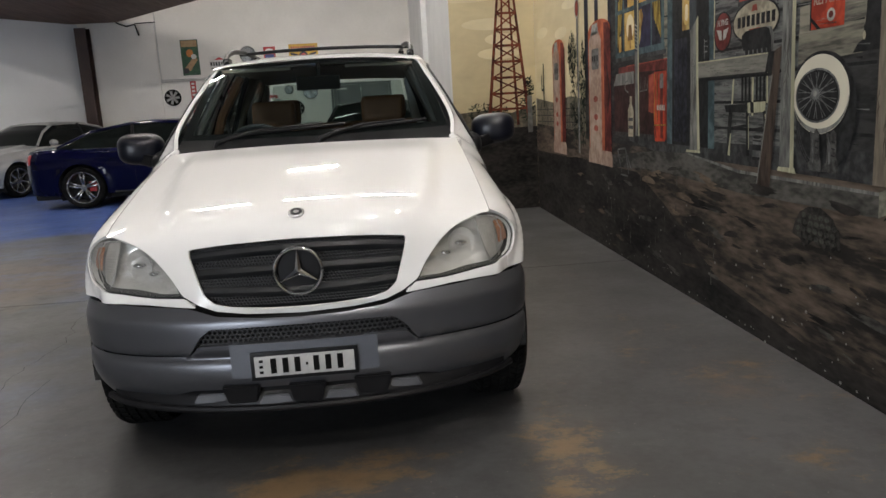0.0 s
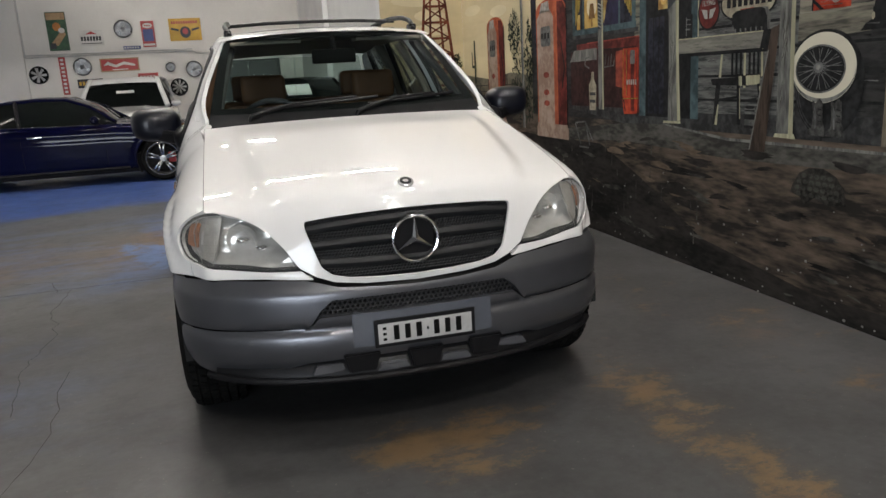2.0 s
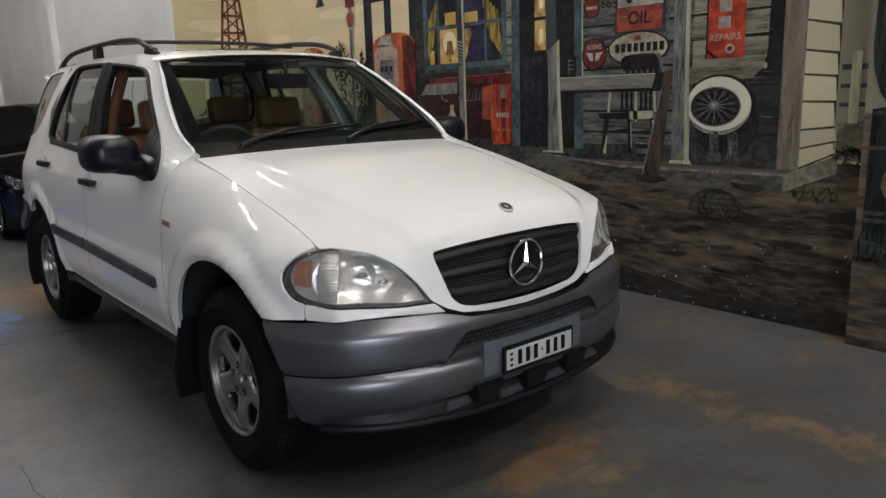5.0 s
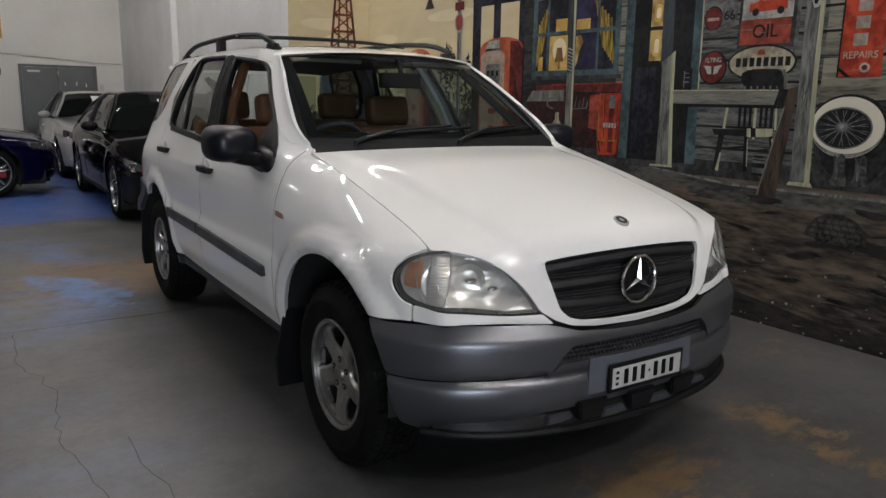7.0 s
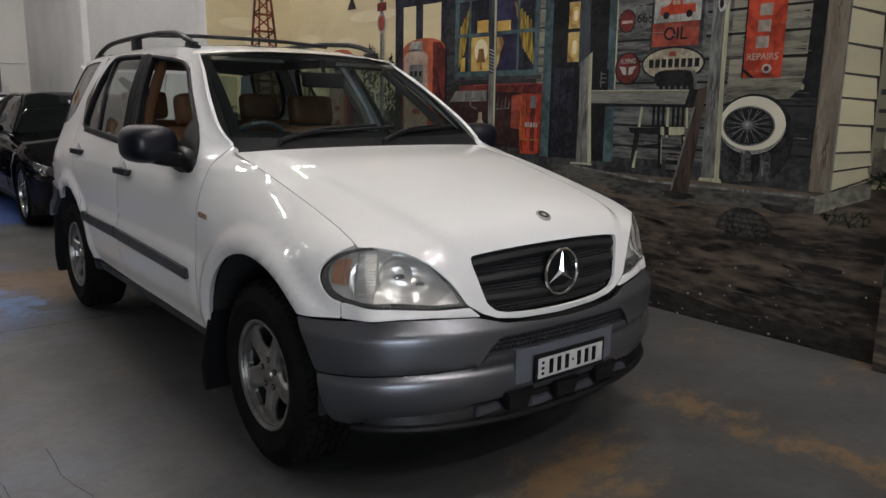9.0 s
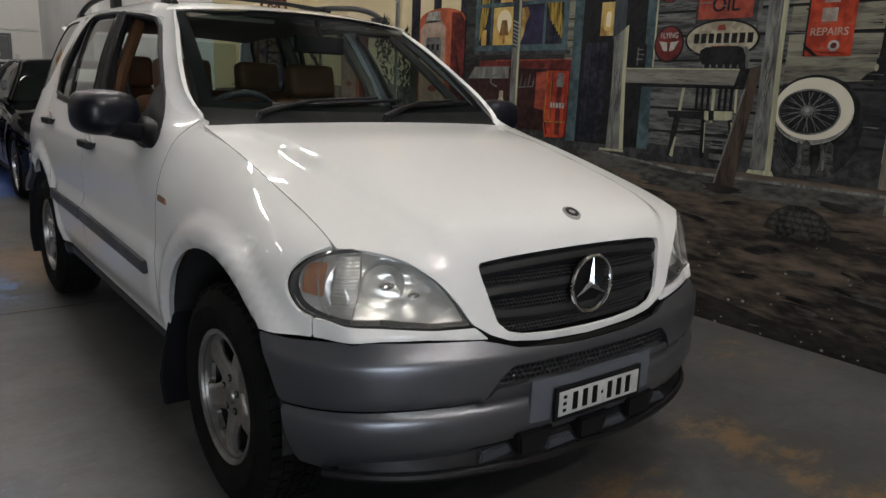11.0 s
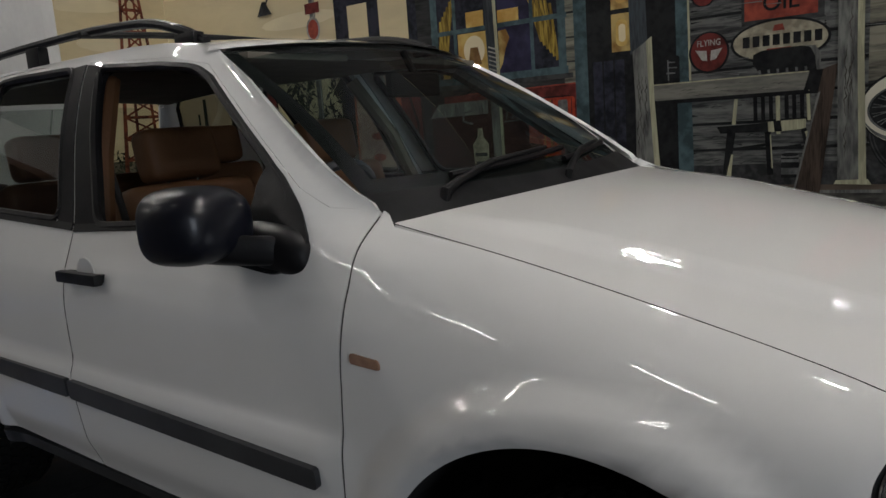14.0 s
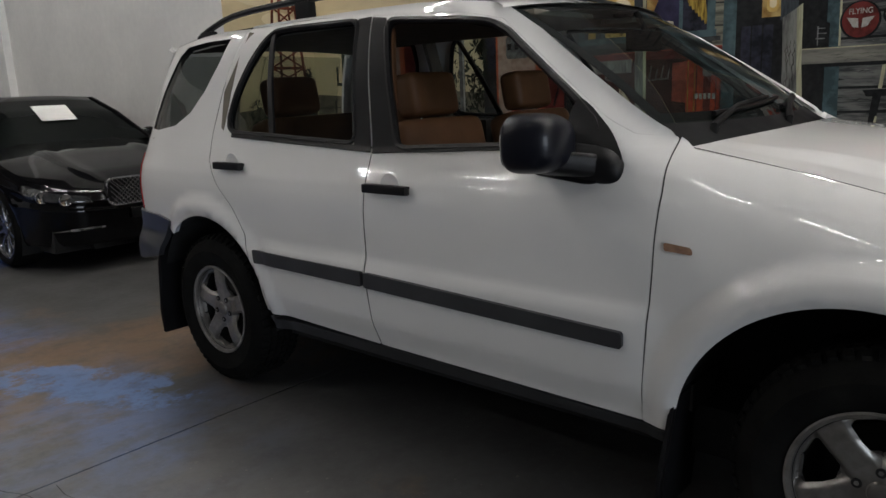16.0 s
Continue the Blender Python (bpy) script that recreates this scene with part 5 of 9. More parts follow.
def spline(keys, n=400):
    """A smooth line through key points (Catmull-Rom), sampled n times."""
    p = np.array(keys, float)
    q = np.vstack([2 * p[0] - p[1], p, 2 * p[-1] - p[-2]])
    out = []
    m = len(p) - 1
    for t in np.linspace(0, m, n):
        i = min(int(t), m - 1)
        f = t - i
        a, b, c, d = q[i:i + 4]
        out.append(0.5 * (2 * b + (c - a) * f + (2 * a - 5 * b + 4 * c - d) * f * f + (3 * b - a - 3 * c + d) * f ** 3))
    return np.array(out)


# bonnet: (y, z, plan bow, crown) along the middle, from the cowl to under the nose
HOOD = spline([(0.47, 1.195, 0.157, 0.033), (0.15, 1.142, 0.15, 0.055), (-0.15, 1.084, 0.15, 0.08), (-0.40, 1.030, 0.16, 0.10), (-0.54, 0.990, 0.17, 0.115),
               (-0.612, 0.955, 0.18, 0.125), (-0.655, 0.902, 0.205, 0.12), (-0.682, 0.82, 0.22, 0.08), (-0.698, 0.74, 0.22, 0.05), (-0.708, 0.665, 0.22, 0.02),
               (-0.70, 0.625, 0.22, 0.0)], 500)
HS = np.linspace(0, 10, 500)


def hood(x, s):
    """The bonnet's skin: x across, s 0 at the cowl to 10 under the nose."""
    y0, z0, k, c = (np.interp(s, HS, HOOD[:, i]) for i in range(4))
    ax = np.abs(x)
    z = z0 - c * ax ** 2
    ridge = 0.435 + 0.185 * np.clip((6 - s) / 6, 0, 1)
    z = z + 0.022 * (1 - smooth01(ridge - 0.040, ridge + 0.045, ax)) * smooth01(8.0, 5.5, s) * smooth01(-0.2, 1.2, s)
    y = y0 + k * x ** 2
    return np.stack([x, y, z], -1)


def hood_s(x, val, axis):
    """The s at which the bonnet reaches a given y (axis 1) or z (axis 2) at x."""
    p = hood(np.full(500, x), HS)[:, axis]
    return float(np.interp(-val, -p, HS)) if axis == 2 else float(np.interp(-val, -p, HS))


EDGE_S = np.linspace(0, 4.08, 60)
EDGE_X = 0.735 + 0.012 * EDGE_S / 4.08
EDGE = hood(EDGE_X, EDGE_S)

# plan of the body at mid height, from the nose round the flank to the tail
PLAN = spline([(0, -0.702), (0.25, -0.69), (0.43, -0.66), (0.58, -0.612), (0.70, -0.55), (0.79, -0.475), (0.855, -0.385), (0.89, -0.28), (0.906, -0.12), (0.912, 0.05), (0.912, 0.4),
               (0.911, 1.0), (0.912, 1.7), (0.912, 2.4), (0.909, 2.8), (0.898, 3.15), (0.872, 3.42), (0.82, 3.58), (0.70, 3.68), (0.4, 3.73), (0, 3.74)], 1600)
nose_ = (PLAN[:, 0] < 0.25) & (PLAN[:, 1] < 0)
PLAN[nose_, 1] = -0.702 + 0.192 * PLAN[nose_, 0] ** 2
PU = np.concatenate([[0], np.cumsum(np.hypot(*np.diff(PLAN, axis=0).T))])
PD = np.gradient(PLAN, PU, axis=0)
PD[0] = (1.0, 0.0)
PN = np.stack([PD[:, 1], -PD[:, 0]], -1)
NFRONT = int(np.argmax(PLAN[:, 0] > 0.905))
# where the inward normal of the plan meets the bonnet's edge: girth, depth, height
SEAM = []
for i in range(200, len(PLAN), 4):
    rel = EDGE[:, :2] - PLAN[i]
    along, across = -(rel * PN[i]).sum(1), (rel * PD[i]).sum(1)
    if across.min() < 0 < across.max() and PLAN[i, 1] < 1.0:
        o = np.argsort(across)
        SEAM.append((PU[i], float(np.interp(0, across[o], along[o])), float(np.interp(0, across[o], EDGE[o, 2]))))
SEAM = np.array(SEAM)


def uy(y):
    """Girth at a place y along the flank."""
    i = NFRONT - 260
    return float(np.interp(y, PLAN[i:, 1], PU[i:]))


def ux(x):
    """Girth at a place x across the front."""
    j = int(np.argmax(PLAN[:, 0]))
    return float(np.interp(x, PLAN[:j, 0], PU[:j]))


OFF_Z = [0.25, 0.33, 0.40, 0.50, 0.62, 0.72, 0.92, 1.02, 1.06, 1.10, 1.15, 1.20, 1.30, 1.42, 1.54, 1.63, 1.67, 1.70]
OFF_V = [0.09, 0.055, 0.036, 0.018, 0.005, 0.0, -0.003, 0.012, 0.026, 0.042, 0.062, 0.082, 0.116, 0.158, 0.212, 0.262, 0.296, 0.34]
OFFS = spline(list(zip(OFF_Z, OFF_V)), 300)
ARCHES = ((0.06, 0.37), (2.85, 0.365))
ARCH_R = 0.458


def skin(u, z):
    """The painted flank: girth u, height z."""
    bx, by = np.interp(u, PU, PLAN[:, 0]), np.interp(u, PU, PLAN[:, 1])
    nx, ny = np.interp(u, PU, PN[:, 0]), np.interp(u, PU, PN[:, 1])
    door = np.interp(z, OFFS[:, 0], OFFS[:, 1])
    front = 0.35 * (np.maximum(z, 0.69) - 0.8) + 0.03 * (1 - smooth01(SEAM[0, 0] - 0.16, SEAM[0, 0] - 0.02, u))
    zs = np.interp(u, SEAM[:, 0], SEAM[:, 2])
    ds = np.interp(u, SEAM[:, 0], SEAM[:, 1])
    t = np.clip((z - 0.80) / np.maximum(zs - 0.80, 0.05), 0, 1.06)
    th = np.arcsin(np.clip(t * math.sin(radians(66)), 0, 0.985))
    fend = np.where(z > 0.80, ds * (1 - np.cos(th)) / (1 - math.cos(radians(66))), np.where(z < 0.72, door, 0))
    wf = 1 - smooth01(SEAM[0, 0] - 0.10, SEAM[0, 0] + 0.04, u)
    wd = smooth01(0.30, 0.80, by)
    off = wf * front + (1 - wf) * ((1 - wd) * fend + wd * door)
    yws = 0.60 + (z - 1.20) * 1.50
    off = off + 0.05 * (1 - smooth01(0.0, 0.20, by - yws)) * smooth01(1.10, 1.22, z) * smooth01(0.3, 0.6, by)
    for cy, cz in ARCHES:
        r = np.hypot(by - cy, z - cz)
        flare = (1 - smooth01(0.505, 0.580, r)) * 0.024 - 0.022 * (1 - smooth01(0.448, 0.486, r))
        off = off - flare * (np.abs(bx) > 0.7) * smooth01(cy - 0.72, cy - 0.50, by) * (1 - smooth01(cy + 0.46, cy + 0.60, by) * (cy < 1)) * (1 - smooth01(cy + 0.20, cy + 0.38, by) * (cy > 1))
    # the lower doors stand proud of a rounded ledge
    off = off - 0.020 * (1 - smooth01(0.700, 0.768, z)) * smooth01(0.40, 0.52, z) * smooth01(0.52, 0.68, by) * (1 - smooth01(2.30, 2.46, by))
    return np.stack([bx - nx * off, by - ny * off, z], -1)


def proud(d):
    """The flank's skin, d metres further out."""
    def f(u, z):
        p = skin(u, z)
        nx, ny = np.interp(u, PU, PN[:, 0]), np.interp(u, PU, PN[:, 1])
        return p + np.stack([nx * d, ny * d, 0 * z], -1)
    return f


BMP = spline([(0.22, -0.06), (0.27, -0.035), (0.31, -0.004), (0.35, 0.026), (0.39, 0.046), (0.42, 0.0535), (0.45, 0.055), (0.470, 0.0515), (0.482, 0.046), (0.489, 0.038), (0.496, 0.034), (0.503, 0.045), (0.53, 0.0505), (0.57, 0.0525), (0.61, 0.0525),
              (0.625, 0.0495), (0.640, 0.042), (0.66, 0.027), (0.685, 0.008), (0.70, -0.004)], 400)


def bumper_skin(u, z):
    bx, by = np.interp(u, PU, PLAN[:, 0]), np.interp(u, PU, PLAN[:, 1])
    nx, ny = np.interp(u, PU, PN[:, 0]), np.interp(u, PU, PN[:, 1])
    d = np.interp(z, BMP[:, 0], BMP[:, 1])
    d = np.where(by < 1.5, d * (1 - 0.70 * smooth01(-0.55, -0.22, by)), 0.02 + 0.6 * d * smooth01(3.0, 3.4, by))
    d = d - np.where(by < 1.5, 0.0, np.interp(z, [0.8, 0.85], [0, 0.02]))
    return np.stack([bx + nx * d, by + ny * d, z], -1)


def fillet(pts, r, k=5):
    """Rounds the corners of an outline."""
    pts = [np.array(p, float) for p in pts]
    out = []
    n = len(pts)
    for i, p in enumerate(pts):
        a, b = pts[i - 1] - p, pts[(i + 1) % n] - p
        la, lb = np.linalg.norm(a), np.linalg.norm(b)
        ca = float(np.dot(a, b) / max(la * lb, 1e-9))
        rr = min(r, 0.45 * la, 0.45 * lb)
        if ca < -0.985 or rr < 1e-4 or abs(p[0]) < 1e-9:
            out.append(p)
            continue
        p0, p1 = p + a / la * rr, p + b / lb * rr
        for j in range(k + 1):
            t = j / k
            out.append((1 - t) ** 2 * p0 + 2 * t * (1 - t) * p + t * t * p1)
    return out


def resample(pts, step):
    out = []
    n = len(pts)
    for i in range(n):
        a, b = np.array(pts[i], float), np.array(pts[(i + 1) % n], float)
        m = max(1, int(np.ceil(np.linalg.norm(b - a) / step)))
        for j in range(m):
            out.append(a + (b - a) * j / m)
    return np.array(out)


def inside(px, py, poly):
    x, y = poly[:, 0], poly[:, 1]
    x2, y2 = np.roll(x, -1), np.roll(y, -1)
    c = np.zeros(len(px), bool)
    for i in range(len(x)):
        if y[i] == y2[i]:
            continue
        hit = ((y[i] > py) != (y2[i] > py)) & (px < (x2[i] - x[i]) * (py - y[i]) / (y2[i] - y[i]) + x[i])
        c ^= hit
    return c


def panel(name, outline, surf, material, parent, label="", holes=(), step=0.03, depth=0.015, side=1, corner=0.01, two=False, normals=True, flip=False, rim=None, hole_corner=None):
    """A curved sheet cut to an outline in the surface's own coordinates, with turned-in rims. side -1 mirrors it; two joins both halves."""
    loops = [resample(fillet(outline, corner), step * 0.6)] + [resample(fillet(h, hole_corner or corner), step * 0.6) for h in holes]
    pts, edges, base = [], [], 0
    for lp in loops:
        m = len(lp)
        pts += [tuple(p) for p in lp]
        edges += [(base + i, base + (i + 1) % m) for i in range(m)]
        base += m
    lo, hi = loops[0].min(0), loops[0].max(0)
    gx, gy = np.meshgrid(np.arange(lo[0] + step / 2, hi[0], step), np.arange(lo[1] + step / 2, hi[1], step))
    gx, gy = gx.ravel(), gy.ravel()
    keep = inside(gx, gy, loops[0])
    for h in loops[1:]:
        keep &= ~inside(gx, gy, h)
    bp = np.array(pts)
    for i in range(0, len(bp), 400):
        d = np.hypot(gx[:, None] - bp[None, i:i + 400, 0], gy[:, None] - bp[None, i:i + 400, 1]).min(1)
        keep &= d > step * 0.42
    pts += list(zip(gx[keep], gy[keep]))
    vs, _, fs, ov, _, _ = delaunay_2d_cdt([Vector(p) for p in pts], edges, [], 0, 1e-7)
    P = np.array([(v.x, v.y) for v in vs])
    F = np.array([f for f in fs if len(f) == 3])
    cen = P[F].mean(1)
    ok = inside(cen[:, 0], cen[:, 1], loops[0])
    for h in loops[1:]:
        ok &= ~inside(cen[:, 0], cen[:, 1], h)
    F = F[ok]
    e = min(4e-3, step * 0.2)
    V = surf(P[:, 0], P[:, 1])
    N = np.cross(surf(P[:, 0] + e, P[:, 1]) - surf(P[:, 0] - e, P[:, 1]), surf(P[:, 0], P[:, 1] + e) - surf(P[:, 0], P[:, 1] - e))
    N /= np.maximum(np.linalg.norm(N, axis=1), 1e-12)[:, None] * (-1 if flip else 1)
    tri = np.cross(V[F[:, 1]] - V[F[:, 0]], V[F[:, 2]] - V[F[:, 0]])
    if (tri * N[F[:, 0]]).sum() < 0:
        F = F[:, ::-1]
    faces = [tuple(f) for f in F]
    verts, norms = list(V), list(N)
    # rims: each border edge turned in
    cnt, n_outer = {}, 0
    outer_n = len(loops[0])
    for f in faces:
        for a, b in ((f[0], f[1]), (f[1], f[2]), (f[2], f[0])):
            cnt[(a, b)] = 1
    if depth:
        for a, b in sorted(cnt, key=lambda e: max(e) >= outer_n):
            if (b, a) not in cnt and not (two and abs(P[a, 0]) < 1e-5 and abs(P[b, 0]) < 1e-5):
                i = len(verts)
                va, vb, na, nb = V[a], V[b], N[a], N[b]
                rn = np.cross(vb - va, -(na + nb))
                rn = -rn / max(np.linalg.norm(rn), 1e-12)
                verts += [va, vb, vb - nb * depth, va - na * depth]
                norms += [rn] * 4
                faces.append((i + 1, i, i + 3, i + 2))
                n_outer += max(a, b) < outer_n
    verts, norms = np.array(verts), np.array(norms)
    if side < 0 or two:
        mv, mn = verts * [-1, 1, 1], norms * [-1, 1, 1]
        mf = [tuple(reversed(f)) for f in faces]
        if two:
            n0 = len(verts)
            faces = faces + [tuple(i + n0 for i in f) for f in mf]
            verts, norms = np.vstack([verts, mv]), np.vstack([norms, mn])
        else:
            verts, norms, faces = mv, mn, mf
    me = bpy.data.meshes.new(name)
    me.from_pydata([tuple(v) for v in verts], [], faces)
    me.materials.append(material)
    if rim:
        me.materials.append(rim)
        half_ = len(faces) // 2 if two else len(faces)
        me.polygons.foreach_set("material_index", [1 if i % half_ >= len(F) + n_outer else 0 for i in range(len(faces))])
    me.polygons.foreach_set("use_smooth", [True] * len(me.polygons))
    if normals:
        me.normals_split_custom_set_from_vertices([tuple(v) for v in norms])
    ob = new(name, me)
    ob.parent = parent
    if label:
        ob["label"] = label
    return ob


def side_outline(yz):
    return [(uy(y), z) for y, z in yz]


def front_outline(xz):
    return [(ux(x), z) for x, z in xz]


def arc(c, r, a0, a1, n=24):
    return [(c[0] + r * math.cos(radians(a0 + (a1 - a0) * i / n)), c[1] + r * math.sin(radians(a0 + (a1 - a0) * i / n))) for i in range(n + 1)]


# bonnet with the grille opening, in one sheet round the nose
GRILLE_TOP = [(0.0, 0.902), (0.15, 0.899), (0.30, 0.891), (0.398, 0.880)]
GRILLE_LOW = [(0.398, 0.855), (0.372, 0.77), (0.352, 0.712), (0.318, 0.683), (0.26, 0.668), (0.13, 0.658), (0.0, 0.655)]
GRILLE = GRILLE_TOP + GRILLE_LOW
LAMP_EDGE = [tuple(p) for p in spline([(0.432, 0.716), (0.474, 0.783), (0.528, 0.845), (0.575, 0.881), (0.625, 0.904), (0.685, 0.919)], 16)]
half = [(0.0, 0.632), (0.2, 0.640), (0.31, 0.655), (0.375, 0.680)] + LAMP_EDGE
right = [(x, hood_s(x, z, 2)) for x, z in half]
right += [(EDGE_X[i], EDGE_S[i]) for i in range(59, -1, -3)] + [(0.735, 0.0), (0.5, 0.0), (0.2, 0.0)]
# s is stretched so that both directions are in metres
HL = np.concatenate([[0], np.cumsum(np.hypot(*np.diff(HOOD[:, :2], axis=0).T))])


def hood_l(x, v):
    return hood(x, np.interp(v, HL, HS))


def s_to_l(s):
    return float(np.interp(s, HS, HL))


hood_line = [(x, s_to_l(s)) for x, s in right]
hood_line = hood_line + [(-x, v) for x, v in hood_line[::-1] if x > 0]
grille_hole = [(x, s_to_l(hood_s(x, z, 2))) for x, z in GRILLE]
grille_hole = grille_hole + [(-x, v) for x, v in grille_hole[-2:0:-1]]
bonnet = panel("bonnet", hood_line, hood_l, M_WHITE, CAR, "white bonnet with raised centre and grille surround", [grille_hole], step=0.024, depth=0.012, corner=0.012, flip=True)

for sd in (-1, 1):
    bm = bmesh.new()
    tube(bm, [(sd * (x + 0.0005), y, z + 0.0002) for x, y, z in EDGE[::2]], 0.0010, 6)
    part("bonnet_seam", bm, M_GAP, CAR, "dark gap line along the bonnet")

# grille insert: bars, honeycomb, star
def grille_half(z):
    zs_ = [p[1] for p in GRILLE_LOW[::-1]]
    xs_ = [p[0] for p in GRILLE_LOW[::-1]]
    return float(np.interp(z, zs_, xs_))


def nose_y(x, z, back=0.0):
    p = hood(np.array([x]), np.array([hood_s(abs(x), z, 2)]))[0]
    return p[1] + back


bm = bmesh.new()
xs = np.linspace(-0.42, 0.42, 25)
for i in range(24):
    for z0, z1 in ((0.63, 0.77), (0.77, 0.93)):
        bm.faces.new([bm.verts.new((x, nose_y(x, z, 0.045), z)) for x, z in ((xs[i], z0), (xs[i + 1], z0), (xs[i + 1], z1), (xs[i], z1))])
grille = part("grille", bm, M_DARKIN, CAR, "dark grille with three slats over honeycomb mesh")
for zc in (0.725, 0.785, 0.845):
    bm = bmesh.new()
    hw = grille_half(zc) - 0.004
    xs = np.linspace(-hw, hw, 31)
    prof = [(-0.018, 0.024), (-0.019, 0.008), (-0.014, 0.001), (0.0, -0.004), (0.014, 0.001), (0.019, 0.008), (0.018, 0.024)]
    rows = []
    for x in xs:
        drop = 0.022 * (1 - (x / 0.4) ** 2) * (1 if zc > 0.8 else 0.4 if zc > 0.75 else -0.5)
        rows.append([bm.verts.new((x, nose_y(x, zc, 0.012) + b, zc + drop + a)) for a, b in prof])
    for a, b in zip(rows, rows[1:]):
        for k in range(len(prof) - 1):
            bm.faces.new((a[k], a[k + 1], b[k + 1], b[k]))
    part("slat", bm, M_SLAT, grille)


def honeycomb(name, xz_ok, y_at, pitch, wall, parent):
    """A sheet of hexagonal rings between given bounds."""
    bm = bmesh.new()
    row, z = 0, 0.50
    while z < 0.93:
        x = -0.46 + (pitch / 2 if row % 2 else 0)
        while x < 0.46:
            if xz_ok(x, z):
                y = y_at(x, z)
                o = [bm.verts.new((x + pitch * 0.5774 * math.sin(k * math.pi / 3), y, z + pitch * 0.5774 * math.cos(k * math.pi / 3))) for k in range(6)]
                n_ = [bm.verts.new((x + (pitch * 0.5774 - wall) * math.sin(k * math.pi / 3), y, z + (pitch * 0.5774 - wall) * math.cos(k * math.pi / 3))) for k in range(6)]
                b_ = [bm.verts.new((x + (pitch * 0.5774 - wall) * math.sin(k * math.pi / 3), y + 0.01, z + (pitch * 0.5774 - wall) * math.cos(k * math.pi / 3))) for k in range(6)]
                for k in range(6):
                    j = (k + 1) % 6
                    bm.faces.new((o[k], o[j], n_[j], n_[k]))
                    bm.faces.new((n_[k], n_[j], b_[j], b_[k]))
            x += pitch
        z += pitch * 0.866
        row += 1
    return tagged(part(name, bm, M_MESH, parent, smooth=False), kind="stuff")


honeycomb("mesh", lambda x, z: abs(x) < grille_half(z) - 0.005 and 0.665 + 0.1 * x * x < z < 0.893 - 0.09 * x * x, lambda x, z: nose_y(x, z, 0.022), 0.0125, 0.0018, grille)

bm = bmesh.new()
SY = nose_y(0, 0.79, -0.012)
ring = [(0.086 * math.cos(a), SY, 0.788 + 0.086 * math.sin(a)) for a in np.linspace(0, math.tau, 49)[:-1]]
tube(bm, ring, 0.0065, 8, close=True)
star = part("star_badge", bm, M_CHROME, grille, "round chrome emblem with three arms")
for k in range(3):
    a = radians(90 + 120 * k)
    d, s = Vector((math.cos(a), 0, math.sin(a))), Vector((-math.sin(a), 0, math.cos(a)))
    c = Vector((0, SY, 0.788))
    bm = bmesh.new()
    tip, l_, r_, f_ = c + d * 0.083, c + s * 0.014 - d * 0.008, c - s * 0.014 - d * 0.008, c + Vector((0, -0.010, 0))
    t_ = [bm.verts.new(p) for p in (tip, l_, r_, f_, c - d * 0.016)]
    bm.faces.new((t_[0], t_[1], t_[3]))
    bm.faces.new((t_[0], t_[3], t_[2]))
    bm.faces.new((t_[1], t_[4], t_[3]))
    bm.faces.new((t_[4], t_[2], t_[3]))
    bm.faces.new((t_[0], t_[2], t_[4], t_[1]))
    part("star_arm", bm, M_CHROME, star, smooth=False)
bm = bmesh.new()
lathe(bm, [(0.0, 0.006), (0.074, 0.004), (0.079, 0.0)], 40, Matrix.Translation((0, SY + 0.02, 0.788)) @ pose(0, 0, 0, 90))
part("star_field", bm, M_BLACKPL, grille)
# small round badge on the bonnet
hb = hood(np.array([0.0]), np.array([hood_s(0, -0.596, 1)]))[0]
bm = bmesh.new()
lathe(bm, [(0.0, 0.005), (0.016, 0.005), (0.018, 0.0035), (0.0265, 0.0055), (0.030, 0.003), (0.031, -0.004)], 32, Matrix.Translation((0, hb[1], hb[2])) @ pose(0, 0, 0, 26))
part("bonnet_badge", bm, M_REFLECT, CAR, "small round dark and chrome badge")
bm = bmesh.new()
lathe(bm, [(0.0105, 0.0052), (0.0115, 0.0064), (0.0215, 0.0066), (0.0225, 0.005)], 32, Matrix.Translation((0, hb[1], hb[2])) @ pose(0, 0, 0, 26))
part("badge_inlay", bm, M_BLACKPL, CAR)

# flanks
DOOR_SEAM = [(0.620, 0.386), (0.594, 0.65), (0.580, 0.85), (0.577, 1.06), (0.590, 1.205)]
FRAME_TOP = [(1.90, 1.660), (1.60, 1.636), (1.42, 1.624), (1.262, 1.590), (1.10, 1.481), (0.93, 1.361), (0.79, 1.262), (0.70, 1.215)]
F_WIN = [(1.605, 1.160), (1.812, 1.634), (1.60, 1.616), (1.44, 1.604), (1.30, 1.585), (1.22, 1.545), (1.096, 1.458), (0.934, 1.343), (0.825, 1.262), (0.79, 1.215), (0.83, 1.190), (1.20, 1.176)]
R_WIN = [(1.826, 1.172), (1.975, 1.645), (2.40, 1.652), (2.53, 1.648), (2.59, 1.60), (2.65, 1.50), (2.70, 1.36), (2.712, 1.27), (2.69, 1.222), (2.64, 1.208), (2.36, 1.197)]
Q_WIN = [(2.880, 1.640), (3.10, 1.640), (3.30, 1.625), (3.36, 1.58), (3.42, 1.45), (3.48, 1.30), (3.50, 1.222), (3.40, 1.215), (3.20, 1.240), (3.07, 1.30), (2.97, 1.40), (2.91, 1.52)]
ROOF_Y = [1.20, 1.27, 1.45, 1.70, 2.00, 2.60, 3.00, 3.25, 3.40]
ROOF_E = [1.630, 1.648, 1.672, 1.688, 1.693, 1.693, 1.682, 1.663, 1.640]
R_GAP = [(2.425, 0.425), (2.455, 0.60), (2.49, 0.77), (2.60, 0.895), (2.72, 0.99), (2.80, 1.085), (2.826, 1.20), (2.80, 1.45), (2.775, 1.60), (2.755, 1.676)]

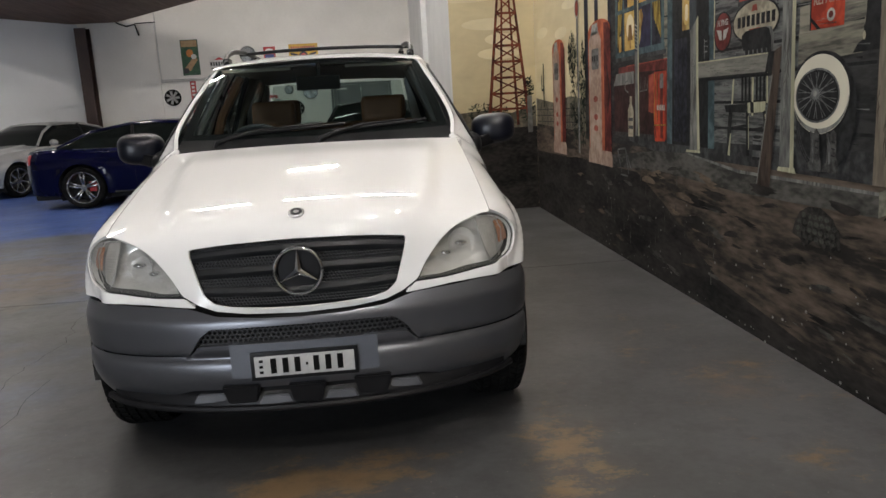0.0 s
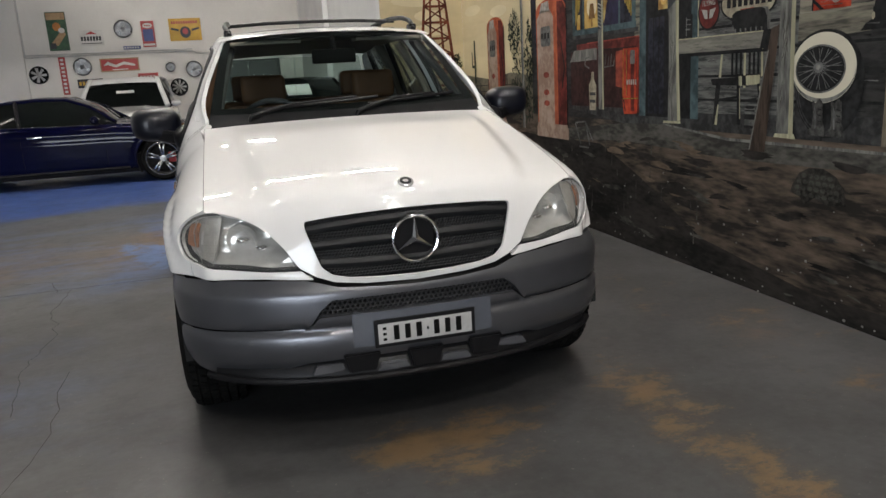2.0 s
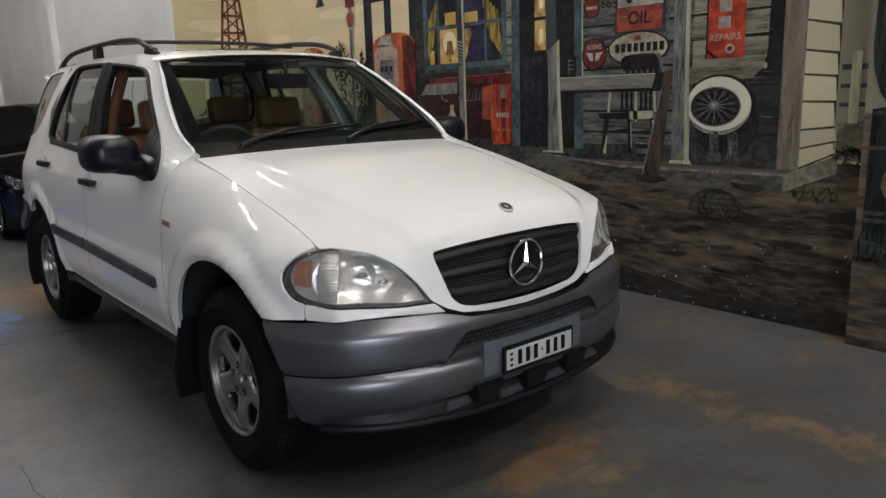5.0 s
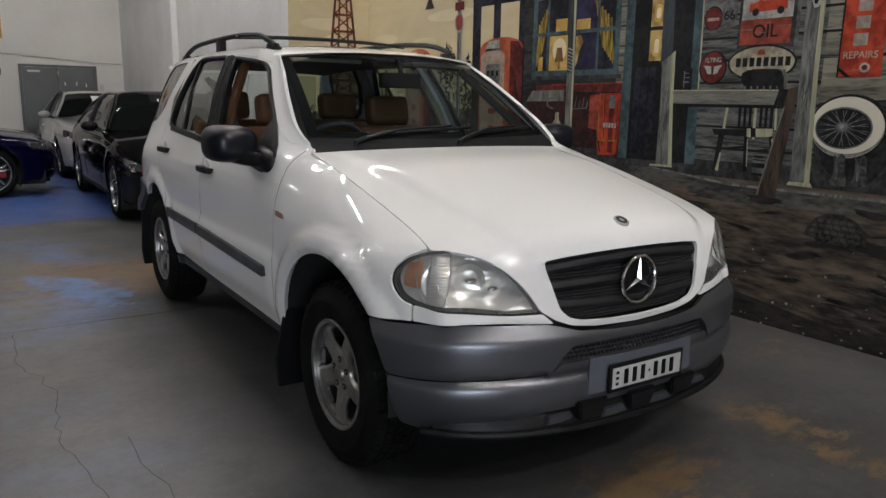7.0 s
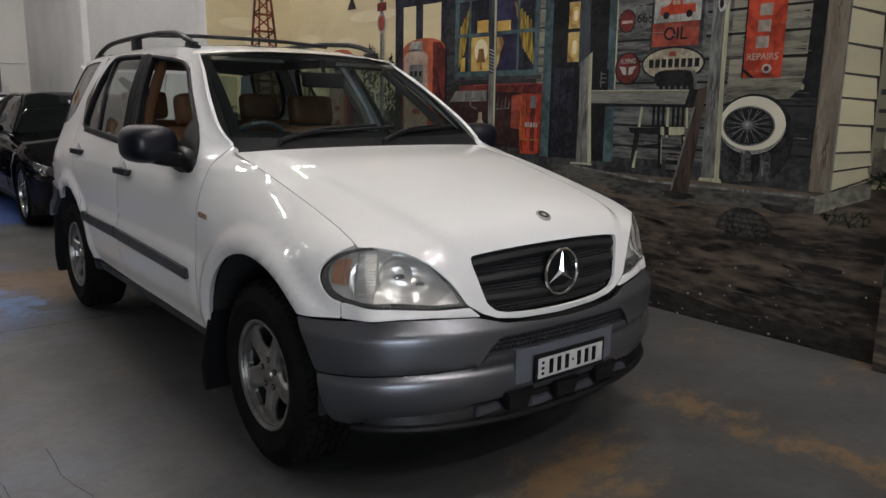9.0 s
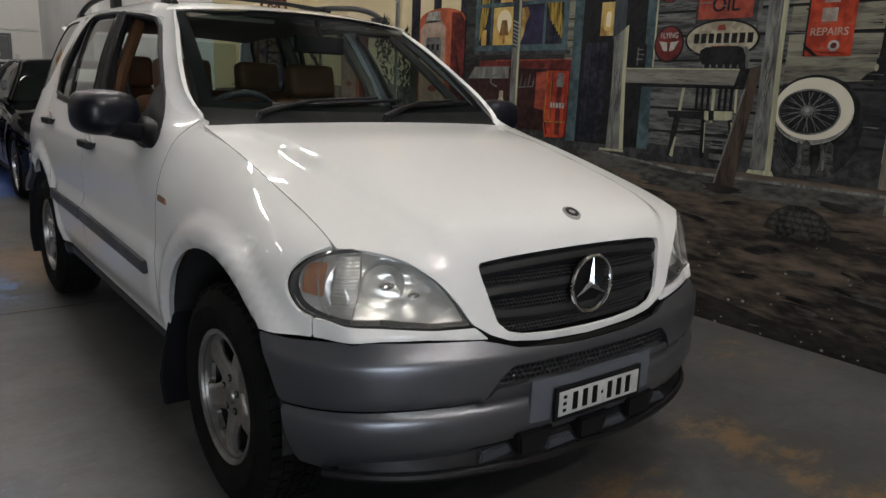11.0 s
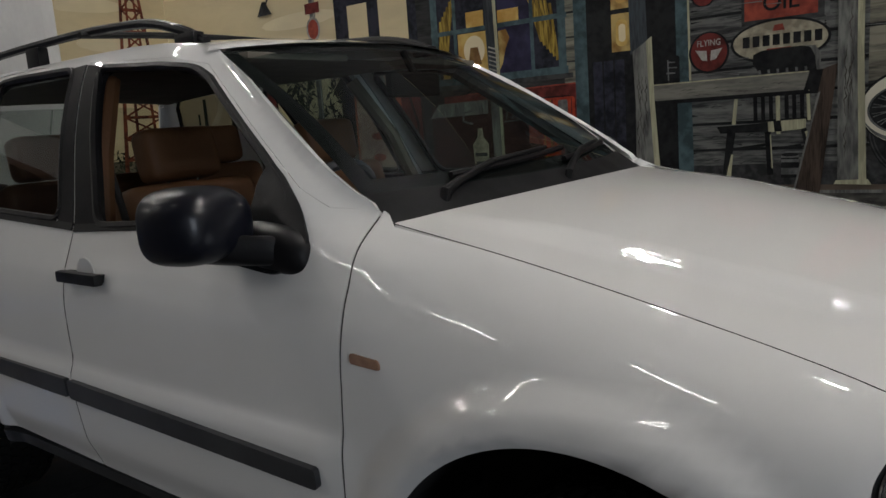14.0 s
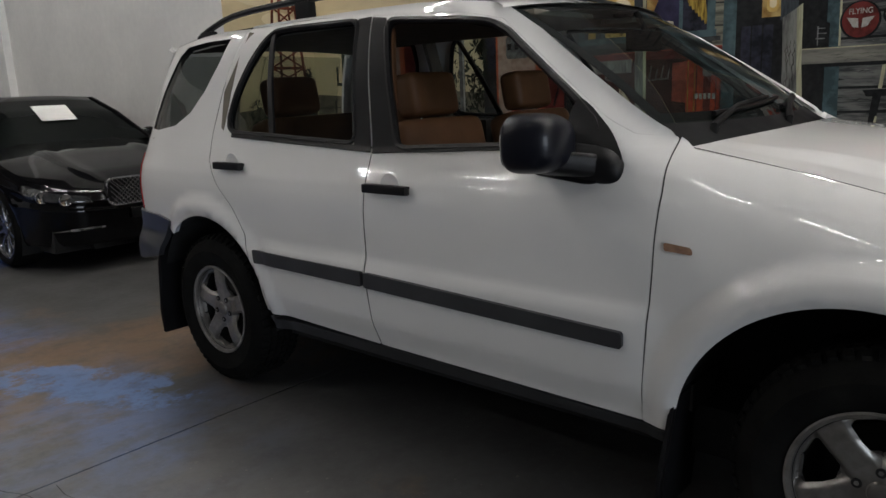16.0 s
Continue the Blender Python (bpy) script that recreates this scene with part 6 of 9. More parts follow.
for sd in (-1, 1):
    ROOFLINE = [(y, float(np.interp(y, ROOF_Y, ROOF_E))) for y in (1.36, 1.5, 1.7, 2.0, 2.3, 2.6, 3.0, 3.2, 3.34)]
    # front wing
    lamp_out = [tuple(p) for p in spline([(0.79, 0.928), (0.83, 0.902), (0.853, 0.865), (0.859, 0.825), (0.854, 0.785), (0.838, 0.752), (0.815, 0.738)], 22)]
    o = side_outline([(0.52, 0.386)] + [(y - 0.0025, z) for y, z in DOOR_SEAM])
    o += [(SEAM[i, 0], SEAM[i, 2] - 0.0005) for i in range(len(SEAM) - 1, -1, -6)]
    o += front_outline(lamp_out) + front_outline([(0.815, 0.684)]) + side_outline([(-0.30, 0.684)])
    o += side_outline([(y, z) for y, z in arc(ARCHES[0], ARCH_R, 138, 8, 30)])
    panel("front_wing", o, skin, M_WHITE, CAR, holes=(), step=0.024, depth=0.03, side=sd, corner=0.006)
    # strip below the lamp
    panel("lamp_valance", front_outline([(0.384, 0.671), (0.56, 0.684), (0.70, 0.684), (0.812, 0.684), (0.812, 0.737), (0.76, 0.727), (0.66, 0.716), (0.54, 0.707), (0.424, 0.706)]), skin, M_WHITE, CAR,
          step=0.02, depth=0.02, side=sd, corner=0.006)
    # doors
    fd = panel("front_door", side_outline([(0.6175, 0.388), (1.706, 0.404), (1.722, 0.75), (1.722, 1.15)] + FRAME_TOP + [(y + 0.0025, z) for y, z in DOOR_SEAM[:0:-1]]),
               skin, M_WHITE, CAR, "white front door", [side_outline(F_WIN)], rim=M_BLACKPL, hole_corner=0.05, step=0.026, depth=0.03, side=sd, corner=0.008)
    rd = panel("rear_door", side_outline([(1.713, 0.404)] + [(y - 0.003, z) for y, z in R_GAP] + [(2.30, 1.677), (1.908, 1.666), (1.729, 1.15), (1.729, 0.75)]),
               skin, M_WHITE, CAR, "white rear door", [side_outline(R_WIN)], rim=M_BLACKPL, hole_corner=0.05, step=0.026, depth=0.03, side=sd, corner=0.008)
    # roof side, front pillar
    o = side_outline([(0.6005, 1.2055)] + [(y, z + 0.0008) for y, z in FRAME_TOP[::-1]] + [(2.30, 1.682), (2.755, 1.681)] + [(2.76, float(np.interp(2.76, ROOF_Y, ROOF_E)))]
                     + [p for p in ROOFLINE[::-1] if p[0] < 2.75] + [(1.27, 1.636), (1.10, 1.543), (0.85, 1.377), (0.66, 1.250), (0.615, 1.222)])
    panel("roof_side", o, skin, M_WHITE, CAR, side=sd, step=0.02, depth=0.02, corner=0.004)
    # rear quarter to the middle of the tail
    tail = PU[-1]
    o = side_outline([(y + 0.003, z) for y, z in R_GAP]) + side_outline([p for p in ROOFLINE if p[0] > 2.76]) + [(tail - 0.66, 1.60), (tail - 0.70, 1.17), (tail - 0.64, 1.14), (tail, 1.13), (tail, 0.79)]
    o += side_outline([(3.30, 0.79), (3.20, 0.76)]) + side_outline([p for p in arc(ARCHES[1], ARCH_R, 48, 172, 24)])
    panel("rear_quarter", o, skin, M_WHITE, CAR, holes=[side_outline(Q_WIN)], rim=M_BLACKPL, step=0.03, depth=0.03, side=sd, corner=0.006)
    for line in (DOOR_SEAM, [(1.7095, 0.404), (1.7255, 0.75), (1.7255, 1.15)], R_GAP[:8]):
        pl = resample(fillet(side_outline(line), 0.02), 0.03)
        last = int(np.argmin(np.hypot(pl[:, 0] - uy(line[-1][0]), pl[:, 1] - line[-1][1])))
        bm = bmesh.new()
        tube(bm, [tuple(v) for v in proud(-0.0012)(pl[:last, 0], pl[:last, 1]) * [sd, 1, 1]], 0.0016, 6)
        part("door_seam", bm, M_GAP, CAR)
    # window glass and black window trim
    if sd > 0:
        panel("door_glass", side_outline(F_WIN), proud(-0.012), M_CLEAR, fd, step=0.06, depth=0, side=sd, corner=0.01)
    panel("door_glass", side_outline(R_WIN), proud(-0.012), M_TINT, rd, "tinted door glass", step=0.06, depth=0, side=sd, corner=0.01)
    panel("quarter_glass", side_outline(Q_WIN), proud(-0.006), M_DARKTINT, CAR, "dark tinted quarter window", step=0.05, depth=0, side=sd, corner=0.02)
    panel("pillar_trim", side_outline([(1.603, 1.158), (1.721, 1.152), (1.896, 1.652), (1.815, 1.642)]), proud(0.003), M_TRIM, fd, "black pillar trim", step=0.04, depth=0.006, side=sd, corner=0.004)
    panel("pillar_trim", side_outline([(1.731, 1.152), (1.83, 1.168), (1.980, 1.652), (1.906, 1.655)]), proud(0.003), M_TRIM, rd, "black pillar trim", step=0.04, depth=0.006, side=sd, corner=0.004)
    panel("window_divider", side_outline([(2.345, 1.19), (2.378, 1.19), (2.553, 1.655), (2.527, 1.655)]), proud(0.0), M_BLACKPL, rd, step=0.04, depth=0.012, side=sd, corner=0.003)

    def seal(line, w, parent, closed=True):
        bm = bmesh.new()
        p = resample(fillet(side_outline(line), 0.05), 0.03)
        q = proud(-0.004)(p[:, 0], p[:, 1]) * [sd, 1, 1]
        tube(bm, [tuple(v) for v in q], w, 6, close=True)
        part("window_seal", bm, M_BLACKPL, parent)
    seal(F_WIN, 0.013, fd)
    seal(R_WIN, 0.013, rd)
    panel("belt_strip", side_outline([(0.86, 1.176), (1.72, 1.142), (1.72, 1.164), (0.86, 1.198)]), proud(0.005), M_BLACKPL, fd, step=0.04, depth=0.01, side=sd, corner=0.003)
    panel("belt_strip", side_outline([(1.732, 1.145), (2.66, 1.19), (2.66, 1.208), (1.732, 1.167)]), proud(0.005), M_BLACKPL, rd, step=0.04, depth=0.01, side=sd, corner=0.003)
    panel("glass_edge", side_outline([(2.870, 1.648), (3.11, 1.650), (3.31, 1.635), (3.375, 1.585), (3.435, 1.45), (3.495, 1.30), (3.513, 1.212), (3.40, 1.204), (3.195, 1.230), (3.06, 1.292), (2.96, 1.395), (2.90, 1.52)]), proud(-0.004),
          M_BLACKPL, CAR, holes=[side_outline(Q_WIN)], step=0.03, depth=0, side=sd, corner=0.02)
    # rubbing strips
    panel("rubbing_strip", side_outline([(0.655, 0.618), (1.718, 0.645), (1.718, 0.705), (0.655, 0.668)]), proud(0.016), M_STRIP, fd, "dark grey rubbing strip", step=0.03, depth=0.02, side=sd, corner=0.012)
    panel("rubbing_strip", side_outline([(1.733, 0.646), (2.41, 0.655), (2.43, 0.712), (1.733, 0.706)]), proud(0.016), M_STRIP, rd, "dark grey rubbing strip", step=0.03, depth=0.02, side=sd, corner=0.01)
    panel("sill", side_outline([(0.52, 0.345), (2.40, 0.355), (2.42, 0.40), (1.7, 0.398), (0.60, 0.381), (0.52, 0.381)]), proud(0.004), M_SILL, CAR, "dark grey sill strip", step=0.04, depth=0.06, side=sd, corner=0.01)
    # door handles in shallow bowls
    for parent, y0, y1, zc in ((fd, 1.485, 1.715, 1.022), (rd, 2.50, 2.715, 1.068)):
        c = skin(np.array([uy((y0 + y1) / 2)]), np.array([zc]))[0]
        bm = bmesh.new()
        box(bm, (sd * (c[0] + 0.010), y0, zc - 0.017), (sd * (c[0] + 0.038), y1 - 0.01, zc + 0.017), 0.009)
        box(bm, (sd * (c[0] - 0.012), y1 - 0.06, zc - 0.014), (sd * (c[0] + 0.026), y1 - 0.02, zc + 0.014), 0.005)
        box(bm, (sd * (c[0] - 0.012), y0 + 0.012, zc - 0.012), (sd * (c[0] + 0.026), y0 + 0.04, zc + 0.012), 0.005)
        part("handle", bm, M_BLACKPL, parent, "black plastic pull handle")
        bm = bmesh.new()
        lathe(bm, [(0.0, 0.0015), (0.035, 0.002), (0.047, 0.0035), (0.050, 0.001)], 28, Matrix.Translation((sd * c[0], (y0 + y1) / 2 - 0.01, zc + 0.008)) @ pose(0, 0, 0, 0, sd * 90, 0))
        part("handle_bowl", bm, M_WHITE, parent)
    # side indicator
    panel("side_indicator", side_outline([(0.470, 0.908), (0.548, 0.914), (0.550, 0.936), (0.476, 0.928)]), proud(0.006), M_SMOKE, CAR, "small smoked amber side repeater", step=0.02, depth=0.008, side=sd, corner=0.008)
    # mud flaps
    for yy, z0, z1, lean in ((0.505, 0.13, 0.50, 0.03), (3.275, 0.155, 0.70, 0.05)):
        bm = bmesh.new()
        pts = [(sd * 0.893, yy, z1), (sd * 0.925, yy + lean * 0.35, z1 - 0.16), (sd * 0.935, yy + lean * 0.7, z0 + 0.12), (sd * 0.92, yy + lean, z0), (sd * 0.70, yy + lean, z0), (sd * 0.68, yy, z1)]
        prism(bm, pts, Vector((0, 0.022, 0.0)))
        bmesh.ops.bevel(bm, geom=bm.edges[:], offset=0.006, segments=2, affect="EDGES")
        part("mud_flap", bm, M_BLACKPL, CAR, "black rubber mud flap")
    # wheel wells
    for cy, cz in ARCHES:
        bm = bmesh.new()
        a = arc((cy, cz), ARCH_R + 0.015, -8, 184, 26)
        for p, q in zip(a, a[1:]):
            bm.faces.new([bm.verts.new(v) for v in ((sd * 0.885, p[0], p[1]), (sd * 0.885, q[0], q[1]), (sd * 0.52, q[0], q[1]), (sd * 0.52, p[0], p[1]))])
        c_ = [bm.verts.new((sd * 0.52, y, z)) for y, z in a]
        bm.faces.new(c_)
        part("wheel_well", bm, M_DARKIN, CAR)
    # tail lamp, rear bumper
    panel("tail_lamp", [(uy(3.50), 0.80), (tail - 0.72, 0.80), (tail - 0.70, 1.10), (uy(3.56), 1.10)], proud(0.006), M_REDLENS, CAR, "red tail lamp", step=0.03, depth=0.02, side=sd, corner=0.03)
    o = side_outline([(3.27, 0.585), (3.25, 0.63), (3.20, 0.71), (3.15, 0.775), (3.30, 0.795)]) + [(tail, 0.795), (tail, 0.50), (uy(3.45), 0.55)]
    panel("rear_bumper", o, bumper_skin, M_BUMPER, CAR, "grey plastic rear bumper", step=0.04, depth=0.03, side=sd, corner=0.01)

    panel("tail_glass", [(tail - 0.66, 1.14), (tail, 1.14), (tail, 1.60), (tail - 0.62, 1.59)], proud(-0.006), M_TAILGLASS, CAR, "clear tailgate window", step=0.06, depth=0, side=sd, corner=0.02)

    # headlamp: lens, reflector bowl, amber block
    LAMP = spline([(0.685, 0.916), (0.738, 0.922), (0.788, 0.915), (0.824, 0.894), (0.846, 0.861), (0.852, 0.825), (0.847, 0.789), (0.832, 0.758), (0.79, 0.738), (0.68, 0.724), (0.56, 0.714), (0.440, 0.714)], 48)
    LAMP = [(x + 0.005, z - 0.004) for x, z in LAMP_EDGE[:-1]] + [tuple(p) for p in LAMP[:-1]]
    lamp = panel("headlamp", front_outline(LAMP), proud(-0.002), M_LENS, CAR, "clear glass headlamp with fluted lens", step=0.025, depth=0.01, side=sd, corner=0.012)
    lamp.visible_shadow = False
    panel("lamp_gasket", front_outline([(x + (0.010 if x > 0.75 else -0.010 if x < 0.5 else 0), z + (-0.003 if z > 0.84 else -0.008 if z < 0.77 else 0)) for x, z in LAMP]), proud(-0.012), M_BLACKPL, lamp,
          holes=[front_outline(LAMP)], step=0.025, depth=0, side=sd, corner=0.012)

    panel("lens_border", front_outline(LAMP), proud(-0.006), M_BLACKPL, lamp, holes=[front_outline([(0.660 + (x - 0.660) * 0.982, 0.811 + (z - 0.815) * 0.945) for x, z in LAMP])], step=0.012, depth=0, side=sd, corner=0.012)

    def bowl(depth_, wave=0.0):
        def f(u, z):
            p = skin(u, z)
            nx, ny = np.interp(u, PU, PN[:, 0]), np.interp(u, PU, PN[:, 1])
            cu, cz = ux(0.64), 0.81
            d = -depth_ + wave * (1.6 * np.sin(z * 62 + 9 * u) + 1.2 * np.sin(z * 131 - 14 * u + 1.0) * np.sin(u * 21 + 0.6) + 0.5 * np.sin(u * 74 + 25 * z))
            r = np.hypot((u - cu) / 0.20, (z - cz) / 0.11)
            d = d * np.clip(1.25 - 0.6 * r ** 2, 0.62, 1.0)
            return p + np.stack([nx * d, ny * d, 0 * z], -1)
        return f

    def fluted(u, z):
        d = -0.028 + 0.0013 * np.abs(np.sin(z * 330))
        nx, ny = np.interp(u, PU, PN[:, 0]), np.interp(u, PU, PN[:, 1])
        return skin(u, z) + np.stack([nx * d, ny * d, 0 * z], -1)
    panel("reflector", front_outline(LAMP), bowl(0.07, 0.0019), M_REFLECT, lamp, "fluted bright reflector", step=0.006, depth=0, side=sd, corner=0.012)
    panel("amber_block", front_outline([(0.800, 0.790), (0.840, 0.800), (0.834, 0.876), (0.796, 0.884)]), proud(-0.024), M_ORANGE, lamp, "amber turn signal reflector", step=0.012, depth=0.006, side=sd, corner=0.01)
    for line in ([(0.806, 0.90), (0.812, 0.85), (0.806, 0.79), (0.786, 0.744)], [(0.722, 0.912), (0.722, 0.85), (0.727, 0.79), (0.738, 0.734)]):
        q = np.array(front_outline(line))
        bm = bmesh.new()
        tube(bm, [tuple(v) for v in proud(-0.02)(q[:, 0], q[:, 1]) * [sd, 1, 1]], 0.0022, 6)
        part("lens_rib", bm, M_ALLOY, lamp)
    panel("fluted_zone", front_outline([(0.735, 0.742), (0.785, 0.752), (0.775, 0.90), (0.725, 0.90)]), fluted, M_RIBS, lamp, "fluted lens zone", step=0.0035, depth=0.004, side=sd, corner=0.01)
    bm = bmesh.new()
    q = skin(np.array([ux(0.645)]), np.array([0.815]))[0]
    lathe(bm, [(0.0, -0.004), (0.020, 0.0), (0.030, 0.01), (0.058, 0.03), (0.060, 0.034)], 28, Matrix.Translation((sd * (q[0] - 0.02), q[1] + 0.085, 0.812)) @ pose(0, 0, 0, 90, 0, sd * 22))
    part("projector", bm, M_REFLECT, lamp, "round bright main-beam bowl")
    # chrome beads added inside the lamp to give bright sparkles
    for bx_, bz_, br in ((0.645, 0.812, 0.016), (0.575, 0.785, 0.013), (0.735, 0.845, 0.010)):
        q = skin(np.array([ux(bx_)]), np.array([bz_]))[0]
        bm = bmesh.new()
        bmesh.ops.create_uvsphere(bm, u_segments=14, v_segments=9, radius=br)
        bmesh.ops.scale(bm, vec=(1.6, 1, 0.8), verts=bm.verts[:])
        bmesh.ops.translate(bm, vec=(sd * (q[0] - 0.012), q[1] + 0.045, bz_), verts=bm.verts[:])
        part("sparkle_bead", bm, M_CHROME, lamp, "small chrome bead added for sparkle")

# front bumper
arch_f = lambda z: ARCHES[0][0] - math.sqrt(max(ARCH_R ** 2 - (z - ARCHES[0][1]) ** 2, 0))
up = [(0.0, 0.603), (0.20, 0.602), (0.325, 0.600), (0.365, 0.566), (0.405, 0.508), (0.425, 0.4975), (0.60, 0.4965), (0.75, 0.4945)]
o = front_outline(up) + side_outline([(arch_f(0.494), 0.494), (arch_f(0.58), 0.58), (arch_f(0.63), 0.63), (arch_f(0.668), 0.670)])
TOP = [(0.80, 0.679), (0.65, 0.680), (0.50, 0.676), (0.41, 0.672), (0.365, 0.662), (0.30, 0.645), (0.15, 0.634), (0.0, 0.630)]
o += front_outline(TOP)
bumper = panel("front_bumper", o, bumper_skin, M_BUMPER, CAR, "grey plastic front bumper with mesh slot", step=0.022, depth=0.03, corner=0.012, two=True)
panel("bumper_gap", front_outline([(x, z + 0.012) for x, z in TOP] + [(x, z - 0.02) for x, z in TOP[::-1]]), proud(-0.010), M_SEAM, bumper, step=0.03, depth=0, corner=0.003, two=True)
low = [(0.0, 0.542), (0.20, 0.541), (0.372, 0.536), (0.398, 0.507), (0.425, 0.4935), (0.60, 0.4925), (0.75, 0.4905)]
o = front_outline(low) + side_outline([(arch_f(0.490), 0.490), (arch_f(0.45), 0.45), (-0.402, 0.38), (-0.416, 0.315)])
o += front_outline([(0.79, 0.296), (0.72, 0.294), (0.62, 0.297), (0.53, 0.306), (0.49, 0.340), (0.42, 0.360), (0.30, 0.366), (0.15, 0.368), (0.0, 0.370)])
panel("lower_bumper", o, bumper_skin, M_BUMPER, bumper, step=0.022, depth=0.03, corner=0.012, two=True)


def bmp_y(x, z, back=0.0):
    return float(bumper_skin(np.array([ux(abs(x))]), np.array([z]))[0, 1]) + back


honeycomb("slot_mesh", lambda x, z: 0.53 < z < 0.612 and abs(x) < 0.405 - max(0, z - 0.54) * 1.05, lambda x, z: bmp_y(x, 0.57, 0.022), 0.0185, 0.0026, bumper)
bm = bmesh.new()
xs = np.linspace(-0.45, 0.45, 19)
for a, b in zip(xs, xs[1:]):
    bm.faces.new([bm.verts.new((x, bmp_y(x, 0.57, 0.05), z)) for x, z in ((a, 0.50), (b, 0.50), (b, 0.63), (a, 0.63))])
part("slot_backing", bm, M_DARKIN, bumper)
# valance with openings under the bumper
bm = bmesh.new()
xs = np.linspace(-0.77, 0.77, 48)
prof = [(0.40, 0.03), (0.345, 0.035), (0.315, 0.015), (0.295, 0.012), (0.275, 0.03), (0.275, 0.13)]
rows = [[bm.verts.new((x, bmp_y(x, 0.40, b), z + 0.02 * x ** 2)) for z, b in prof] for x in xs]
for a, b in zip(rows, rows[1:]):
    for k in range(len(prof) - 1):
        bm.faces.new((a[k], a[k + 1], b[k + 1], b[k]))
part("valance", bm, M_BLACKPL, bumper, "black valance under the bumper")
for x in (-0.36, -0.12, 0.12, 0.36):
    bm = bmesh.new()
    y = bmp_y(x, 0.40, 0.008)
    z = 0.12 * x * x
    prism(bm, [(x - 0.066, y, 0.300 + z), (x + 0.066, y, 0.300 + z), (x + 0.048, y + 0.01, 0.330 + z), (x - 0.048, y + 0.01, 0.330 + z)], Vector((0, 0.05, 0.0)))
    bmesh.ops.bevel(bm, geom=bm.edges[:], offset=0.004, segments=2, affect="EDGES")
    part("valance_lip", bm, M_LIP, bumper, smooth=False)
for x in (-0.24, 0.0, 0.24):
    bm = bmesh.new()
    y = bmp_y(x, 0.40, 0.0)
    z = 0.12 * x * x
    prism(bm, [(x - 0.052, y, 0.305 + z), (x + 0.052, y, 0.305 + z), (x + 0.07, y - 0.012, 0.38 + z), (x - 0.07, y - 0.012, 0.38 + z)], Vector((0, 0.06, 0)))
    bmesh.ops.bevel(bm, geom=bm.edges[:], offset=0.006, segments=2, affect="EDGES")
    part("valance_block", bm, M_BLACKPL, bumper, smooth=False)
bm = bmesh.new()
tube(bm, [(x, bmp_y(x, 0.40, 0.006), 0.288 + 0.02 * x * x) for x in np.linspace(-0.80, 0.80, 35)], 0.014, 8)
part("lower_lip", bm, M_BLACKPL, bumper)
# plate bracket, plate
bm = bmesh.new()
BY = bmp_y(0, 0.48, -0.012)
xs = np.linspace(-0.268, 0.268, 13)
prism(bm, [(x, BY + 0.24 * x * x, 0.412) for x in xs] + [(x, BY + 0.05 + 0.24 * x * x, 0.412) for x in xs[::-1]], Vector((0, 0, 0.129)))
bracket = part("plate_bracket", bm, M_BRACKET, bumper, "blue-grey plate bracket")
bm = bmesh.new()
box(bm, (-0.194, BY - 0.009, 0.406), (0.194, BY - 0.001, 0.512), 0.004)
part("plate_frame", bm, M_BLACKPL, bracket)
bm = bmesh.new()
box(bm, (-0.180, BY - 0.011, 0.420), (0.180, BY - 0.004, 0.497), 0.002)
plate = part("number_plate", bm, M_PLATEW, bumper, "white plate with plain dark bars")
for i, x in enumerate((-0.112, -0.069, -0.026, 0.042, 0.085, 0.128)):
    bm = bmesh.new()
    box(bm, (x - 0.0105, BY - 0.0125, 0.431), (x + 0.0105, BY - 0.0105, 0.487), 0.002)
    part("plate_bar", bm, M_SEAM, plate)
for x, z, w in ((-0.156, 0.437, 0.007), (-0.156, 0.458, 0.007), (-0.156, 0.479, 0.007), (0.008, 0.459, 0.004)):
    bm = bmesh.new()
    box(bm, (x - w, BY - 0.0125, z - 0.005), (x + w, BY - 0.0105, z + 0.005), 0.001)
    part("plate_bar", bm, M_SEAM, plate)

# roof skin
bm = bmesh.new()
ys = np.concatenate([np.linspace(1.20, 1.5, 8), np.linspace(1.55, 3.0, 20), np.linspace(3.05, 3.40, 8)])
aa = np.linspace(-1, 1, 29)
grid = []
for y in ys:
    ze = float(np.interp(y, ROOF_Y, ROOF_E))
    e_ = skin(np.array([uy(max(y, 1.36))]), np.array([ze]))[0]
    xe = e_[0] + 0.002
    zc = float(np.interp(y, [1.20, 1.35, 1.6, 2.0, 2.6, 3.0, 3.25, 3.40], [1.660, 1.692, 1.718, 1.735, 1.738, 1.724, 1.700, 1.672]))
    grid.append([bm.verts.new((a * xe, y - (0.055 if y < 1.45 else 0) * (1 - a * a) * (1.45 - y) / 0.25 + (0.02 * abs(a) if y < 1.21 else 0) + 0.05 * a * a * max(0, 1.36 - y) / 0.16,
                               ze - 0.003 + (zc - ze) * (1 - abs(a) ** 2.6))) for a in aa])
for a, b in zip(grid, grid[1:]):
    for k in range(len(aa) - 1):
        bm.faces.new((a[k], a[k + 1], b[k + 1], b[k]))
part("roof", bm, M_WHITE, CAR, "white roof skin")

# windscreen, cowl, wipers
def screen(a, t, lift=0.0):
    """Windscreen: a from -1 to 1 across, t from 0 at the cowl to 1 at the roof."""
    x = a * (0.715 + (0.600 - 0.715) * t)
    y0 = 0.50 + 0.115 * a * a
    y1 = 1.165 + 0.10 * a * a
    z0 = 1.185 + 0.012 * a * a
    z1 = 1.655 - 0.030 * a * a
    bow = 0.030 * math.sin(math.pi * t)
    return Vector((x, y0 + (y1 - y0) * t - bow * 0.5, z0 + (z1 - z0) * t + bow * 0.6 + lift))


